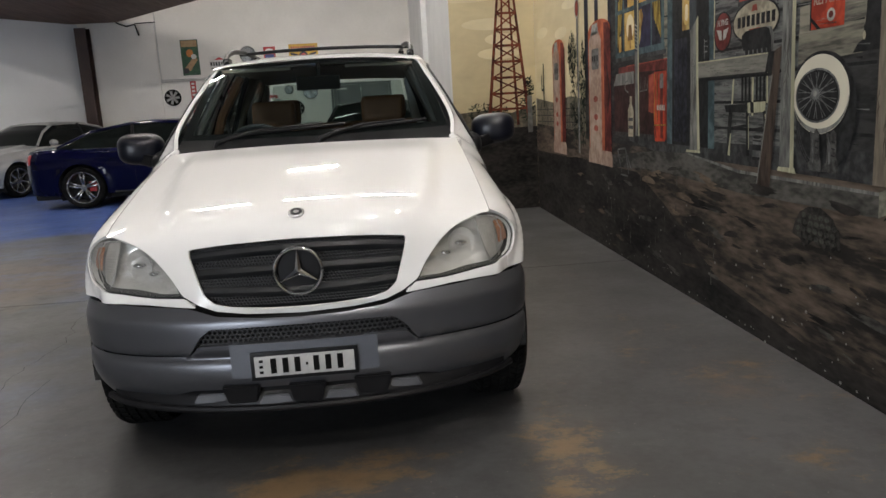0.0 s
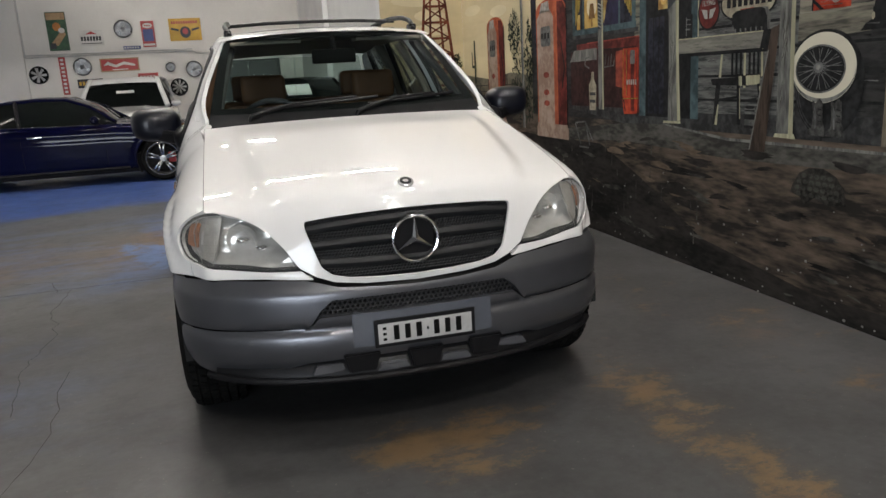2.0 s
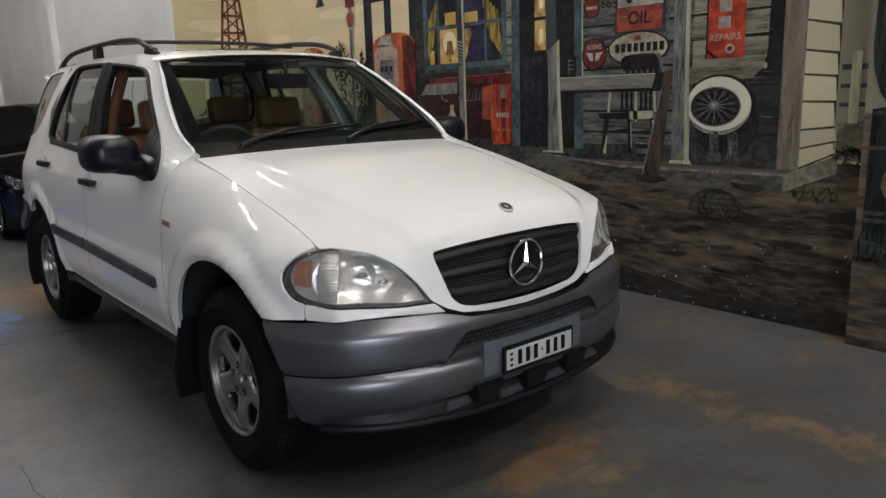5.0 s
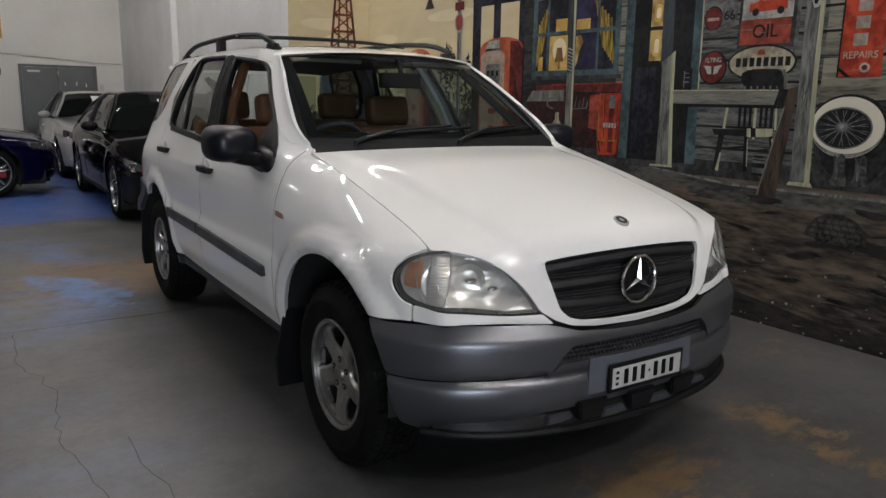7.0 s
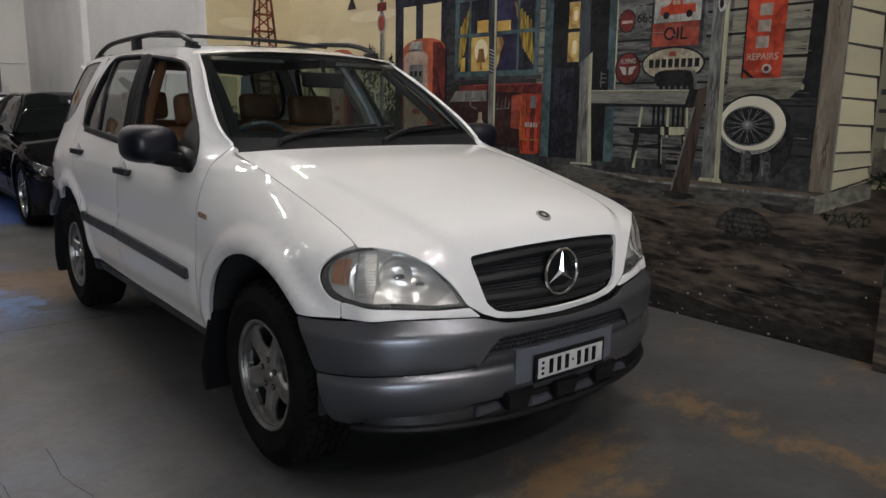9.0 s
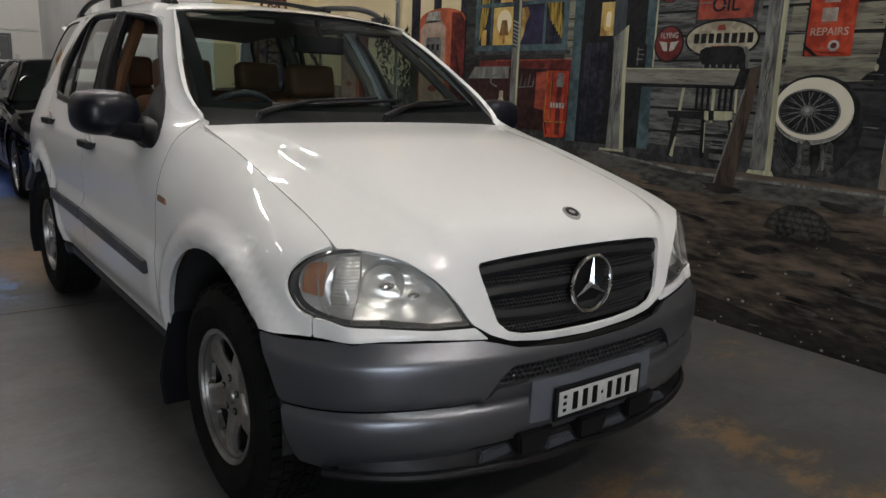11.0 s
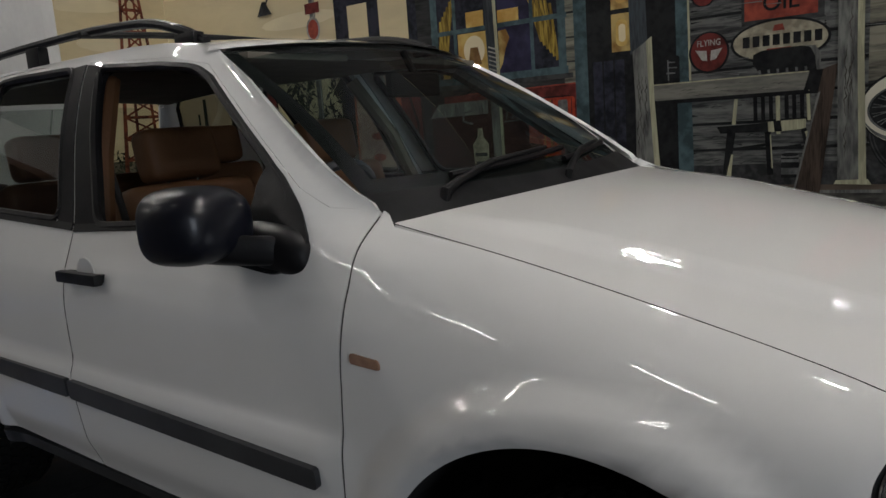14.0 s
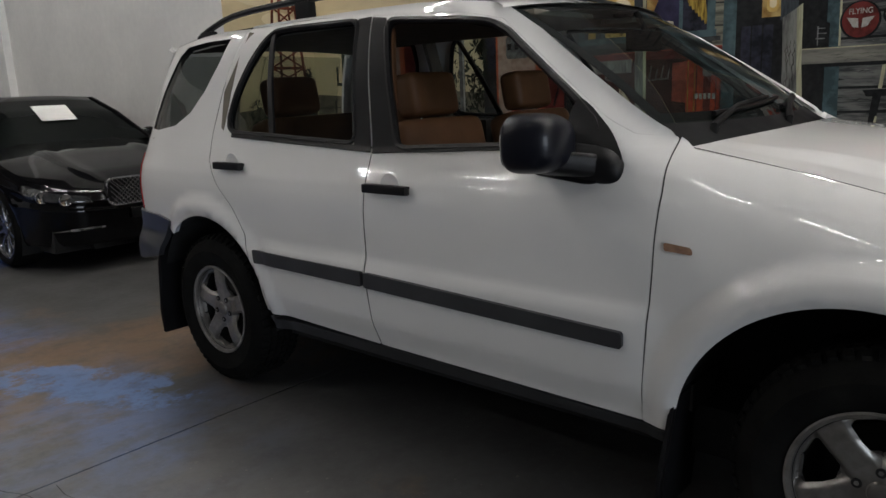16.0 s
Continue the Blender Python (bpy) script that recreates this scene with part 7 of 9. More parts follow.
def sheet(bm, a0, a1, t0, t1, na, nt, lift=0.0):
    g = [[bm.verts.new(screen(a0 + (a1 - a0) * i / na, t0 + (t1 - t0) * j / nt, lift)) for j in range(nt + 1)] for i in range(na + 1)]
    for i in range(na):
        for j in range(nt):
            bm.faces.new((g[i][j], g[i + 1][j], g[i + 1][j + 1], g[i][j + 1]))
    return bm


ws = part("windscreen", sheet(bmesh.new(), -1, 1, 0.085, 1, 24, 14), M_GLASS, CAR, "curved clear windscreen")
ws.visible_shadow = False
bm = bmesh.new()
sheet(bm, -1, -0.925, 0.085, 1, 2, 14, -0.003)
sheet(bm, 0.925, 1, 0.085, 1, 2, 14, -0.003)
sheet(bm, -0.925, 0.925, 0.945, 1.0, 24, 2, -0.003)
sheet(bm, -0.925, 0.925, 0.085, 0.15, 24, 2, -0.003)
part("screen_border", bm, M_SEAM, ws, "black printed glass border")
bm = bmesh.new()
n = 24
for i in range(n):
    a, b = -1 + 2 * i / n, -1 + 2 * (i + 1) / n
    def cow(q, r):
        hd = hood(np.array([0.735 * q]), np.array([0.0]))[0]
        p = screen(q, 0.095, -0.002)
        v = Vector((hd[0], hd[1] - 0.02, hd[2] - 0.022)).lerp(p, r)
        v.z -= 0.010 * math.sin(math.pi * r)
        return v
    for r0, r1 in ((0, 0.25), (0.25, 0.5), (0.5, 0.75), (0.75, 1)):
        bm.faces.new([bm.verts.new(v) for v in (cow(a, r0), cow(b, r0), cow(b, r1), cow(a, r1))])
bmesh.ops.remove_doubles(bm, verts=bm.verts[:], dist=1e-4)
part("cowl", bm, M_TRIM, CAR, "black plastic cowl")
for px, tip_a, tip_t in ((-0.52, 0.22, 0.135), (0.02, 0.84, 0.12)):
    bm = bmesh.new()
    base = screen(px / 0.72, 0.03, 0.004)
    mid, tip = screen(px / 0.72 + 0.32, 0.115, 0.028), screen(tip_a - 0.16, tip_t + 0.03, 0.020)
    tube(bm, [base + Vector((0, 0, -0.02)), base + Vector((0.01, 0.0, 0.010)), screen(px / 0.72 + 0.10, 0.06, 0.020), mid, tip], [0.014, 0.014, 0.012, 0.008, 0.006], 10)
    wiper = part("wiper", bm, M_BLACKPL, CAR, "black wiper arm")
    bm = bmesh.new()
    tube(bm, [screen(px / 0.72 + 0.10 + (tip_a - px / 0.72 - 0.10) * t, 0.105 + (tip_t + 0.03 - 0.105) * t, 0.012) for t in np.linspace(0, 1, 9)], 0.009, 6)
    part("blade", bm, M_BLACKPL, wiper)

# roof rails
for sd in (-1, 1):
    bm = bmesh.new()
    pts = [(1.37, 0.0), (1.46, 0.03), (1.60, 0.058), (1.80, 0.070), (2.1, 0.078), (2.6, 0.075), (2.95, 0.066), (3.16, 0.03), (3.26, 0.0)]
    pts = spline(pts, 30)
    line = []
    for y, h in pts:
        ze = float(np.interp(y, ROOF_Y, ROOF_E))
        e_ = skin(np.array([uy(y)]), np.array([ze]))[0]
        line.append((sd * (e_[0] - 0.035), y, ze + 0.006 + h))
    tube(bm, line, 0.0155, 8)
    rail = part("roof_rail", bm, M_BLACKPL, CAR, "black roof rail")
    for y in (1.44, 2.42, 3.18):
        ze = float(np.interp(y, ROOF_Y, ROOF_E))
        e_ = skin(np.array([uy(y)]), np.array([ze]))[0]
        bm = bmesh.new()
        box(bm, (sd * (e_[0] - 0.058), y - 0.05, ze - 0.01), (sd * (e_[0] - 0.016), y + 0.05, ze + (0.03 if y != 2.42 else 0.075)), 0.012)
        part("rail_foot", bm, M_BLACKPL, rail)
for y in (2.02,):
    bm = bmesh.new()
    tube(bm, [(-0.585, y, 1.764), (-0.3, y, 1.778), (0, y, 1.782), (0.3, y, 1.778), (0.585, y, 1.764)], 0.012, 8)
    part("cross_bar", bm, M_BLACKPL, CAR, "black roof cross bar")

# door mirrors
for sd in (-1, 1):
    bm = bmesh.new()
    bmesh.ops.create_uvsphere(bm, u_segments=32, v_segments=22, radius=1)
    q = lambda t, e: math.copysign(abs(t) ** e, t)
    for v in bm.verts:
        x, y, z = v.co
        v.co = Vector((q(x, 0.66) * 0.124, (q(y, 0.78) * 0.118 if y < 0 else q(y, 0.5) * 0.055), q(z, 0.64) * (0.090 if z > 0 else 0.082) + 0.006 * x))
    bmesh.ops.transform(bm, matrix=Matrix.Translation((sd * 0.988, 0.922, 1.198)) @ pose(0, 0, 0, 0, 0, -sd * 10) @ Matrix.Diagonal((sd, 1, 1, 1)), verts=bm.verts[:])
    mirror = part("door_mirror", bm, M_MIRRORSHELL, CAR, "dark blue gloss door mirror")
    bm = bmesh.new()
    line = spline([(0.845, 0.775, 1.128), (0.880, 0.800, 1.132), (0.920, 0.825, 1.137), (0.960, 0.860, 1.145), (1.00, 0.895, 1.155)], 14)
    # a flat-topped arm, lofted from the foot to the housing
    ring = [(math.copysign(abs(math.cos(a)) ** 0.5, math.cos(a)), math.copysign(abs(math.sin(a)) ** 0.5, math.sin(a))) for a in np.linspace(0, math.tau, 25)[:-1]]
    loops = [[bm.verts.new((sd * x + sd * 0.020 * c, y + 0.060 * c, z + 0.034 * e)) for c, e in ring] for x, y, z in line]
    for a, b in zip(loops, loops[1:]):
        for k in range(24):
            bm.faces.new((a[k], a[(k + 1) % 24], b[(k + 1) % 24], b[k]))
    foot = bmesh.ops.create_uvsphere(bm, u_segments=28, v_segments=18, radius=1)["verts"]
    for v in foot:
        v.co = Vector((sd * 0.848 + v.co.x * 0.052, 0.805 + q(v.co.y, 0.7) * 0.108, 1.132 + q(v.co.z, 0.75) * 0.056 + 0.02 * v.co.y))
    bmesh.ops.recalc_face_normals(bm, faces=bm.faces[:])
    part("mirror_arm", bm, M_BLACKPL, mirror)
    bm = bmesh.new()
    prism(bm, [(sd * (0.988 + a), 0.971, 1.200 + b) for a, b in rounded(-0.088, -0.066, 0.088, 0.066, 0.045)], Vector((0, 0.006, 0)))
    bmesh.ops.rotate(bm, cent=(sd * 0.988, 0.922, 1.2), matrix=Euler((0, 0, radians(-sd * 10))).to_matrix(), verts=bm.verts[:])
    part("mirror_glass", bm, M_CHROME, mirror)
    panel("mirror_sail", side_outline([(0.70, 1.15), (0.725, 1.10), (0.79, 1.078), (1.0, 1.10), (0.99, 1.18), (0.905, 1.215), (0.890, 1.33), (0.835, 1.292), (0.76, 1.228)]), proud(0.012), M_BLACKPL, mirror, step=0.03, depth=0.02, side=sd, corner=0.03)

# wheels
def wheel_parts(parent, R, W, rim, spokes, mats, name="wheel", seg=64, lugs=True):
    """A wheel whose axis is x and whose face looks to +x."""
    tyre_m, rim_m, dark_m = mats
    th = empty(name)
    th.parent = parent
    to = pose(0, 0, 0, 0, 90, 0)
    h = W / 2
    bm = bmesh.new()
    half = [(R, 0.0), (R - 0.001, h * 0.50), (R - 0.006, h * 0.68), (R - 0.018, h * 0.83), (R - 0.038, h * 0.95), (R - 0.062, h * 1.01), ((R + rim) / 2 + 0.01, h * 1.03), (rim + 0.035, h * 0.98), (rim + 0.014, h * 0.88), (rim - 0.01, h * 0.80)]
    lathe(bm, [(r, -x) for r, x in half[:0:-1]] + half, seg, to)
    tyre = part("tyre", bm, tyre_m, th, "black rubber tyre")
    bm = bmesh.new()
    lathe(bm, [(rim + 0.008, h * 0.84), (rim + 0.010, h * 0.90), (rim + 0.004, h * 0.915), (rim - 0.006, h * 0.88), (rim - 0.012, h * 0.66)], seg, to)
    part("rim", bm, rim_m, th)
    bm = bmesh.new()
    lathe(bm, [(rim - 0.012, h * 0.66), (rim - 0.03, -h * 0.6), (0.06, -h * 0.6)], seg, to)
    part("barrel", bm, dark_m, th)
    bm = bmesh.new()
    lathe(bm, [(0.0, 0.0), (rim * 0.72, 0.0), (rim * 0.72, -0.03), (0.0, -0.03)], 32, to)
    part("brake_disc", bm, dark_m, th)
    return th, tyre


def spoke_face(parent, rim, h, n, w0, w1, material, bulge=0.02, label="", split=0.0):
    for k in range(n):
        a = k * math.tau / n + math.pi / 2
        for s_ in ((-1, 1) if split else (0,)):
            bm = bmesh.new()
            rows = []
            for j in range(9):
                t = j / 8
                r = 0.035 + (rim - 0.04) * t
                w = w0 + (w1 - w0) * t ** 1.5 if split else w0 + (w1 - w0) * t + 0.05 * max(0, t - 0.7) ** 1.5 / 0.164 + 0.05 * max(0, 0.45 - t)
                c = s_ * split * (0.25 + 0.75 * t)
                xo = h * 0.72 - bulge * (1 - t) ** 2 * 0.5 + (0.02 if split else 0.004) * math.sin(t * math.pi)
                row = []
                for q, dx in ((-1.0, -0.040), (-0.95, -0.014), (-0.74, 0.0), (0, 0.0015), (0.74, 0.0), (0.95, -0.014), (1.0, -0.040)):
                    o = c + q * w / 2
                    row.append(bm.verts.new((xo + dx, r * math.cos(a) - o * math.sin(a), r * math.sin(a) + o * math.cos(a))))
                rows.append(row)
            for p, q in zip(rows, rows[1:]):
                for j in range(6):
                    bm.faces.new((p[j], p[j + 1], q[j + 1], q[j]))
            part("spoke", bm, material, parent, label)


def tread(parent, R, W, rows_, count, material):
    """Raised tread blocks round a tyre, as one part."""
    bm = bmesh.new()
    for i in range(count):
        a0 = i * math.tau / count
        for j in range(rows_):
            xc = -W * 0.36 + W * 0.72 * j / (rows_ - 1)
            wd = W * 0.72 / rows_ * 0.42
            a = a0 + (j % 2) * math.pi / count
            edge = abs(xc) > W * 0.31
            da = math.tau / count * (0.36 if not edge else 0.30)
            sk = 0.25 * da * (1 if j % 2 else -1)
            vs = []
            for rr in (R - 0.004, R + 0.008):
                for dx, dA in ((-wd, -da + sk), (wd, -da - sk), (wd, da - sk), (-wd, da + sk)):
                    rad = rr - (0.012 if abs(xc + dx) > W * 0.37 else 0.004 if abs(xc + dx) > W * 0.31 else 0)
                    vs.append(bm.verts.new((xc + dx, rad * math.cos(a + dA), rad * math.sin(a + dA))))
            bm.faces.new(vs[4:])
            for k in range(4):
                bm.faces.new((vs[k], vs[(k + 1) % 4], vs[4 + (k + 1) % 4], vs[4 + k]))
    return tagged(part("tread", bm, material, parent, smooth=False), kind="stuff")


wheel, tyre = wheel_parts(CAR, 0.357, 0.255, 0.208, 5, (M_TYRE, M_ALLOY, M_DARKIN))
tread(tyre, 0.357, 0.255, 6, 58, M_TYRE)


def dish(a0):
    """The wheel's face round one spoke, whose middle lies at the angle a0."""
    def f(y, z):
        r = np.hypot(y, z)
        a = np.arctan2(z, y) - a0
        x = np.interp(r, [0.02, 0.05, 0.075, 0.10, 0.14, 0.175, 0.195, 0.207], [0.090, 0.087, 0.086, 0.093, 0.101, 0.099, 0.094, 0.088])
        side = np.abs(r * np.sin(a))
        wide = 0.029 + 0.10 * np.maximum(0, r - 0.15) + 0.25 * np.maximum(0, 0.10 - r)
        x = x - 0.015 * smooth01(-0.004, 0.020, side - wide) * smooth01(0.06, 0.09, r) * (1 - smooth01(0.190, 0.200, r))
        return np.stack([x, y, z], -1)
    return f


for k in range(5):
    a0 = radians(90 + 72 * k)
    polar = [(0.030, -36), (0.098, -36), (0.103, -25), (0.130, -18.5), (0.178, -14), (0.188, -18), (0.1905, -36), (0.206, -36), (0.206, -24), (0.206, -12), (0.206, 0), (0.206, 12), (0.206, 24), (0.206, 36), (0.1905, 36),
             (0.188, 18), (0.178, 14), (0.130, 18.5), (0.103, 25), (0.098, 36), (0.030, 36), (0.030, 0)]
    panel("spoke", [(r * math.cos(a0 + radians(d)), r * math.sin(a0 + radians(d))) for r, d in polar], dish(a0), M_ALLOY, wheel, step=0.008, depth=0.014, corner=0.006)
bm = bmesh.new()
lathe(bm, [(0.0, 0.012), (0.022, 0.012), (0.030, 0.008), (0.034, 0.0), (0.036, -0.02)], 36, Matrix.Translation((0.088, 0, 0)) @ pose(0, 0, 0, 0, 90, 0))
part("hub", bm, M_ALLOY, wheel, "silver wheel hub with centre cap")
for k in range(5):
    a = k * math.tau / 5 + math.pi / 2 + math.pi / 5
    bm = bmesh.new()
    cyl(bm, (0.07, 0.056 * math.cos(a), 0.056 * math.sin(a)), (0.0905, 0.056 * math.cos(a), 0.056 * math.sin(a)), 0.0125, seg=14)
    part("bolt_hole", bm, M_DARKIN, wheel)
    bm = bmesh.new()
    cyl(bm, (0.07, 0.056 * math.cos(a), 0.056 * math.sin(a)), (0.0915, 0.056 * math.cos(a), 0.056 * math.sin(a)), 0.0065, seg=6)
    part("wheel_bolt", bm, M_ALLOY, wheel)
spots = [(-0.782, 0.0, 180), (-0.784, 2.82, 180), (0.782, 0.0, 0), (0.784, 2.82, 0)]
for i, (x, y, r) in enumerate(spots):
    m = pose(x, y, 0.357 + 0.006, 14 * i, 0, 0) if r == 0 else pose(x, y, 0.357 + 0.006, 0, 0, 180) @ pose(0, 0, 0, 40 + 31 * i, 0, 0)
    if i == 0:
        wheel.matrix_basis = m
    else:
        copy_thing(wheel, m)

# underbody and cabin
bm = bmesh.new()
box(bm, (-0.74, -0.30, 0.26), (0.74, 3.60, 0.42), 0.03)
box(bm, (-0.50, -0.62, 0.27), (0.50, -0.28, 0.62), 0.03)
box(bm, (-0.46, -0.48, 0.42), (0.46, 0.50, 0.78), 0.03)
part("underbody", bm, M_DARKIN, CAR)
for y in (0.0, 2.82):
    bm = bmesh.new()
    cyl(bm, (-0.70, y, 0.36), (0.70, y, 0.36), 0.045, seg=14)
    part("axle", bm, M_DARKIN, CAR)
bm = bmesh.new()
box(bm, (-0.80, 0.50, 0.42), (0.80, 3.55, 0.50))
part("cabin_floor", bm, M_CABIN, CAR)
for sd in (-1, 1):
    for y0, y1, z1 in ((0.62, 1.70, 1.14), (1.74, 2.40, 1.16)):
        bm = bmesh.new()
        box(bm, (sd * 0.775, y0, 0.48), (sd * 0.83, y1, 0.96), 0.02)
        box(bm, (sd * 0.74, y0 + 0.1, 0.86), (sd * 0.80, y1 - 0.1, 0.93), 0.015)
        trim = part("door_trim", bm, M_TAN, CAR, "tan inner door trim")
        bm = bmesh.new()
        box(bm, (sd * 0.77, y0, 0.96), (sd * 0.825, y1, z1), 0.02)
        part("trim_top", bm, M_CABIN, trim, "dark upper door trim")
    bm = bmesh.new()
    box(bm, (sd * 0.72, 2.40, 0.80), (sd * 0.80, 3.45, 1.18), 0.02)
    part("load_trim", bm, M_CABIN, CAR)
    bm = bmesh.new()
    tube(bm, [(sd * 0.77, 1.70, 1.10), (sd * 0.70, 1.77, 1.35), (sd * 0.575, 1.88, 1.60)], 0.03, 8)
    part("inner_pillar", bm, M_TAN if sd < 0 else M_HEADLINE, CAR)
    bm = bmesh.new()
    tube(bm, [(sd * 0.675, 0.74, 1.20), (sd * 0.618, 1.00, 1.39), (sd * 0.558, 1.28, 1.58)], 0.024, 8)
    part("screen_pillar", bm, M_PILLARIN, CAR, "grey inner windscreen pillar trim")
    bm = bmesh.new()
    tube(bm, [(sd * 0.80, 2.74, 1.15), (sd * 0.74, 2.76, 1.38), (sd * 0.60, 2.72, 1.64)], 0.04, 8)
    part("inner_pillar", bm, M_HEADLINE, CAR)
bm = bmesh.new()
g = [[bm.verts.new((a * 0.60, y, 1.648 - 0.02 * abs(a) ** 2 - (0.03 if y in (1.28, 3.36) else 0))) for a in np.linspace(-1, 1, 9)] for y in (1.28, 1.6, 2.2, 2.9, 3.36)]
for a, b in zip(g, g[1:]):
    for k in range(8):
        bm.faces.new((a[k], a[k + 1], b[k + 1], b[k]))
part("headlining", bm, M_HEADLINE, CAR, "beige headlining")
bm = bmesh.new()
prof = [(0.60, 1.165), (0.80, 1.175), (0.97, 1.165), (1.03, 1.13), (1.05, 1.02), (1.02, 0.90), (0.80, 0.86)]
g = [[bm.verts.new((x, y, z + (0.025 if (-0.55 < x < -0.2 and 0.9 < y < 1.04 and z > 1.1) else 0))) for y, z in prof] for x in np.linspace(-0.74, 0.74, 25)]
for a, b in zip(g, g[1:]):
    for k in range(len(prof) - 1):
        bm.faces.new((a[k], a[k + 1], b[k + 1], b[k]))
part("dashboard", bm, M_CABIN, CAR, "dark grey dashboard")
bm = bmesh.new()
c, tl = Vector((-0.37, 1.13, 1.12)), radians(62)
tube(bm, [c + Vector((0.19 * math.cos(a), -0.19 * math.sin(a) * math.cos(tl), 0.19 * math.sin(a) * math.sin(tl))) for a in np.linspace(0, math.tau, 33)[:-1]], 0.0155, 8, close=True)
wheel_s = part("steering_wheel", bm, M_STRIP, CAR, "black steering wheel")
bm = bmesh.new()
tube(bm, [c + Vector((-0.18, 0, 0)), c + Vector((0, -0.03, -0.01)), c + Vector((0.18, 0, 0))], [0.014, 0.05, 0.014], 8)
tube(bm, [c + Vector((0, -0.03, 0)), c + Vector((0, -0.2, -0.1))], 0.03, 8)
part("steering_boss", bm, M_BLACKPL, wheel_s)


def seat(x, y, w, name="seat"):
    th = empty(name)
    th.parent = CAR
    th.matrix_basis = pose(x, y, -0.045 if w < 0.8 else -0.03)
    bm = bmesh.new()
    box(bm, (-w / 2, -0.30, 0.62), (w / 2, 0.26, 0.80), 0.06, 4)
    part("cushion", bm, M_TAN, th)
    bm = bmesh.new()
    box(bm, (-w / 2, -0.085, 0), (w / 2, 0.085, 0.60), 0.08, 6)
    bmesh.ops.transform(bm, matrix=pose(0, 0.24, 0.70, -14), verts=bm.verts[:])
    part("backrest", bm, M_TAN, th, "tan leather backrest")
    for hx in ((0,) if w < 0.8 else (-0.42, 0.42)):
        bm = bmesh.new()
        box(bm, (-0.145, -0.06, 0), (0.145, 0.06, 0.185), 0.058, 6)
        bmesh.ops.transform(bm, matrix=pose(hx, 0.385, 1.295, -10), verts=bm.verts[:])
        part("headrest", bm, M_TAN, th, "tan leather headrest")
        for px in (-0.06, 0.06):
            bm = bmesh.new()
            cyl(bm, (hx + px, 0.375, 1.23), (hx + px, 0.39, 1.32), 0.006, seg=8)
            part("headrest_post", bm, M_CHROME, th)
    return th


seat(-0.37, 1.47, 0.52, "front_seat")
seat(0.37, 1.47, 0.52, "front_seat")
seat(0.0, 2.34, 1.30, "rear_bench")
bm = bmesh.new()
box(bm, (-0.12, 1.045, 1.475), (0.13, 1.08, 1.555), 0.016, 3)
cyl(bm, (0.01, 1.06, 1.55), (0.01, 1.10, 1.625), 0.012, seg=8)
part("rear_view_mirror", bm, M_SEAM, CAR, "black inside mirror")
for x in (-0.36, 0.36):
    bm = bmesh.new()
    box(bm, (x - 0.2, 1.19, 1.60), (x + 0.2, 1.34, 1.62), 0.008)
    part("sun_visor", bm, M_HEADLINE, CAR)
# seat belt on the driver's pillar
bm = bmesh.new()
tube(bm, [(-0.70, 1.80, 1.50), (-0.66, 1.78, 1.2), (-0.62, 1.72, 0.75)], 0.012, 6)
part("seat_belt", bm, M_CABIN, CAR)


# ---- the cars at the back ----
M_BLUEPAINT = mat("blue_car_paint", (0.002, 0.0025, 0.020), (0.0015, 0.002, 0.015), rough=0.06, scale=3, rvar=0.02, spec=0.22)
M_BLACKPAINT = mat("black_car_paint", (0.004, 0.004, 0.0045), (0.003, 0.003, 0.0035), rough=0.06, scale=3, rvar=0.02, spec=0.22)
M_SILVERPAINT = mat("silver_car_paint", (0.46, 0.46, 0.45), (0.42, 0.42, 0.41), rough=0.3, metal=0.45, coat=1.0, scale=3, rvar=0.03)
M_WHITEPAINT = mat("plain_white_paint", (0.76, 0.76, 0.75), (0.73, 0.73, 0.72), rough=0.28, coat=1.0, scale=3, rvar=0.03)
M_DARKGLASS = mat("dark_car_glass", (0.006, 0.0075, 0.007), (0.005, 0.006, 0.006), rough=0.04, scale=3, rvar=0.01, spec=0.07)
M_SALOONLAMP = mat("smoked_saloon_lamp", (0.10, 0.102, 0.105), (0.045, 0.046, 0.048), rough=0.12, metal=0.5, scale=14, fine=60, coat=0.8)
M_PAPER = mat("white_paper", (0.80, 0.80, 0.78), (0.74, 0.74, 0.72), rough=0.8)
M_CALIPER = mat("red_caliper", (0.45, 0.03, 0.03), rough=0.4)
M_HUBCAP = mat("dull_hubcap_metal", (0.20, 0.20, 0.195), (0.13, 0.13, 0.128), rough=0.3, metal=0.8, scale=10)
M_BRIGHTALLOY = mat("bright_alloy", (0.30, 0.30, 0.30), (0.22, 0.22, 0.22), rough=0.25, metal=0.85, scale=10)


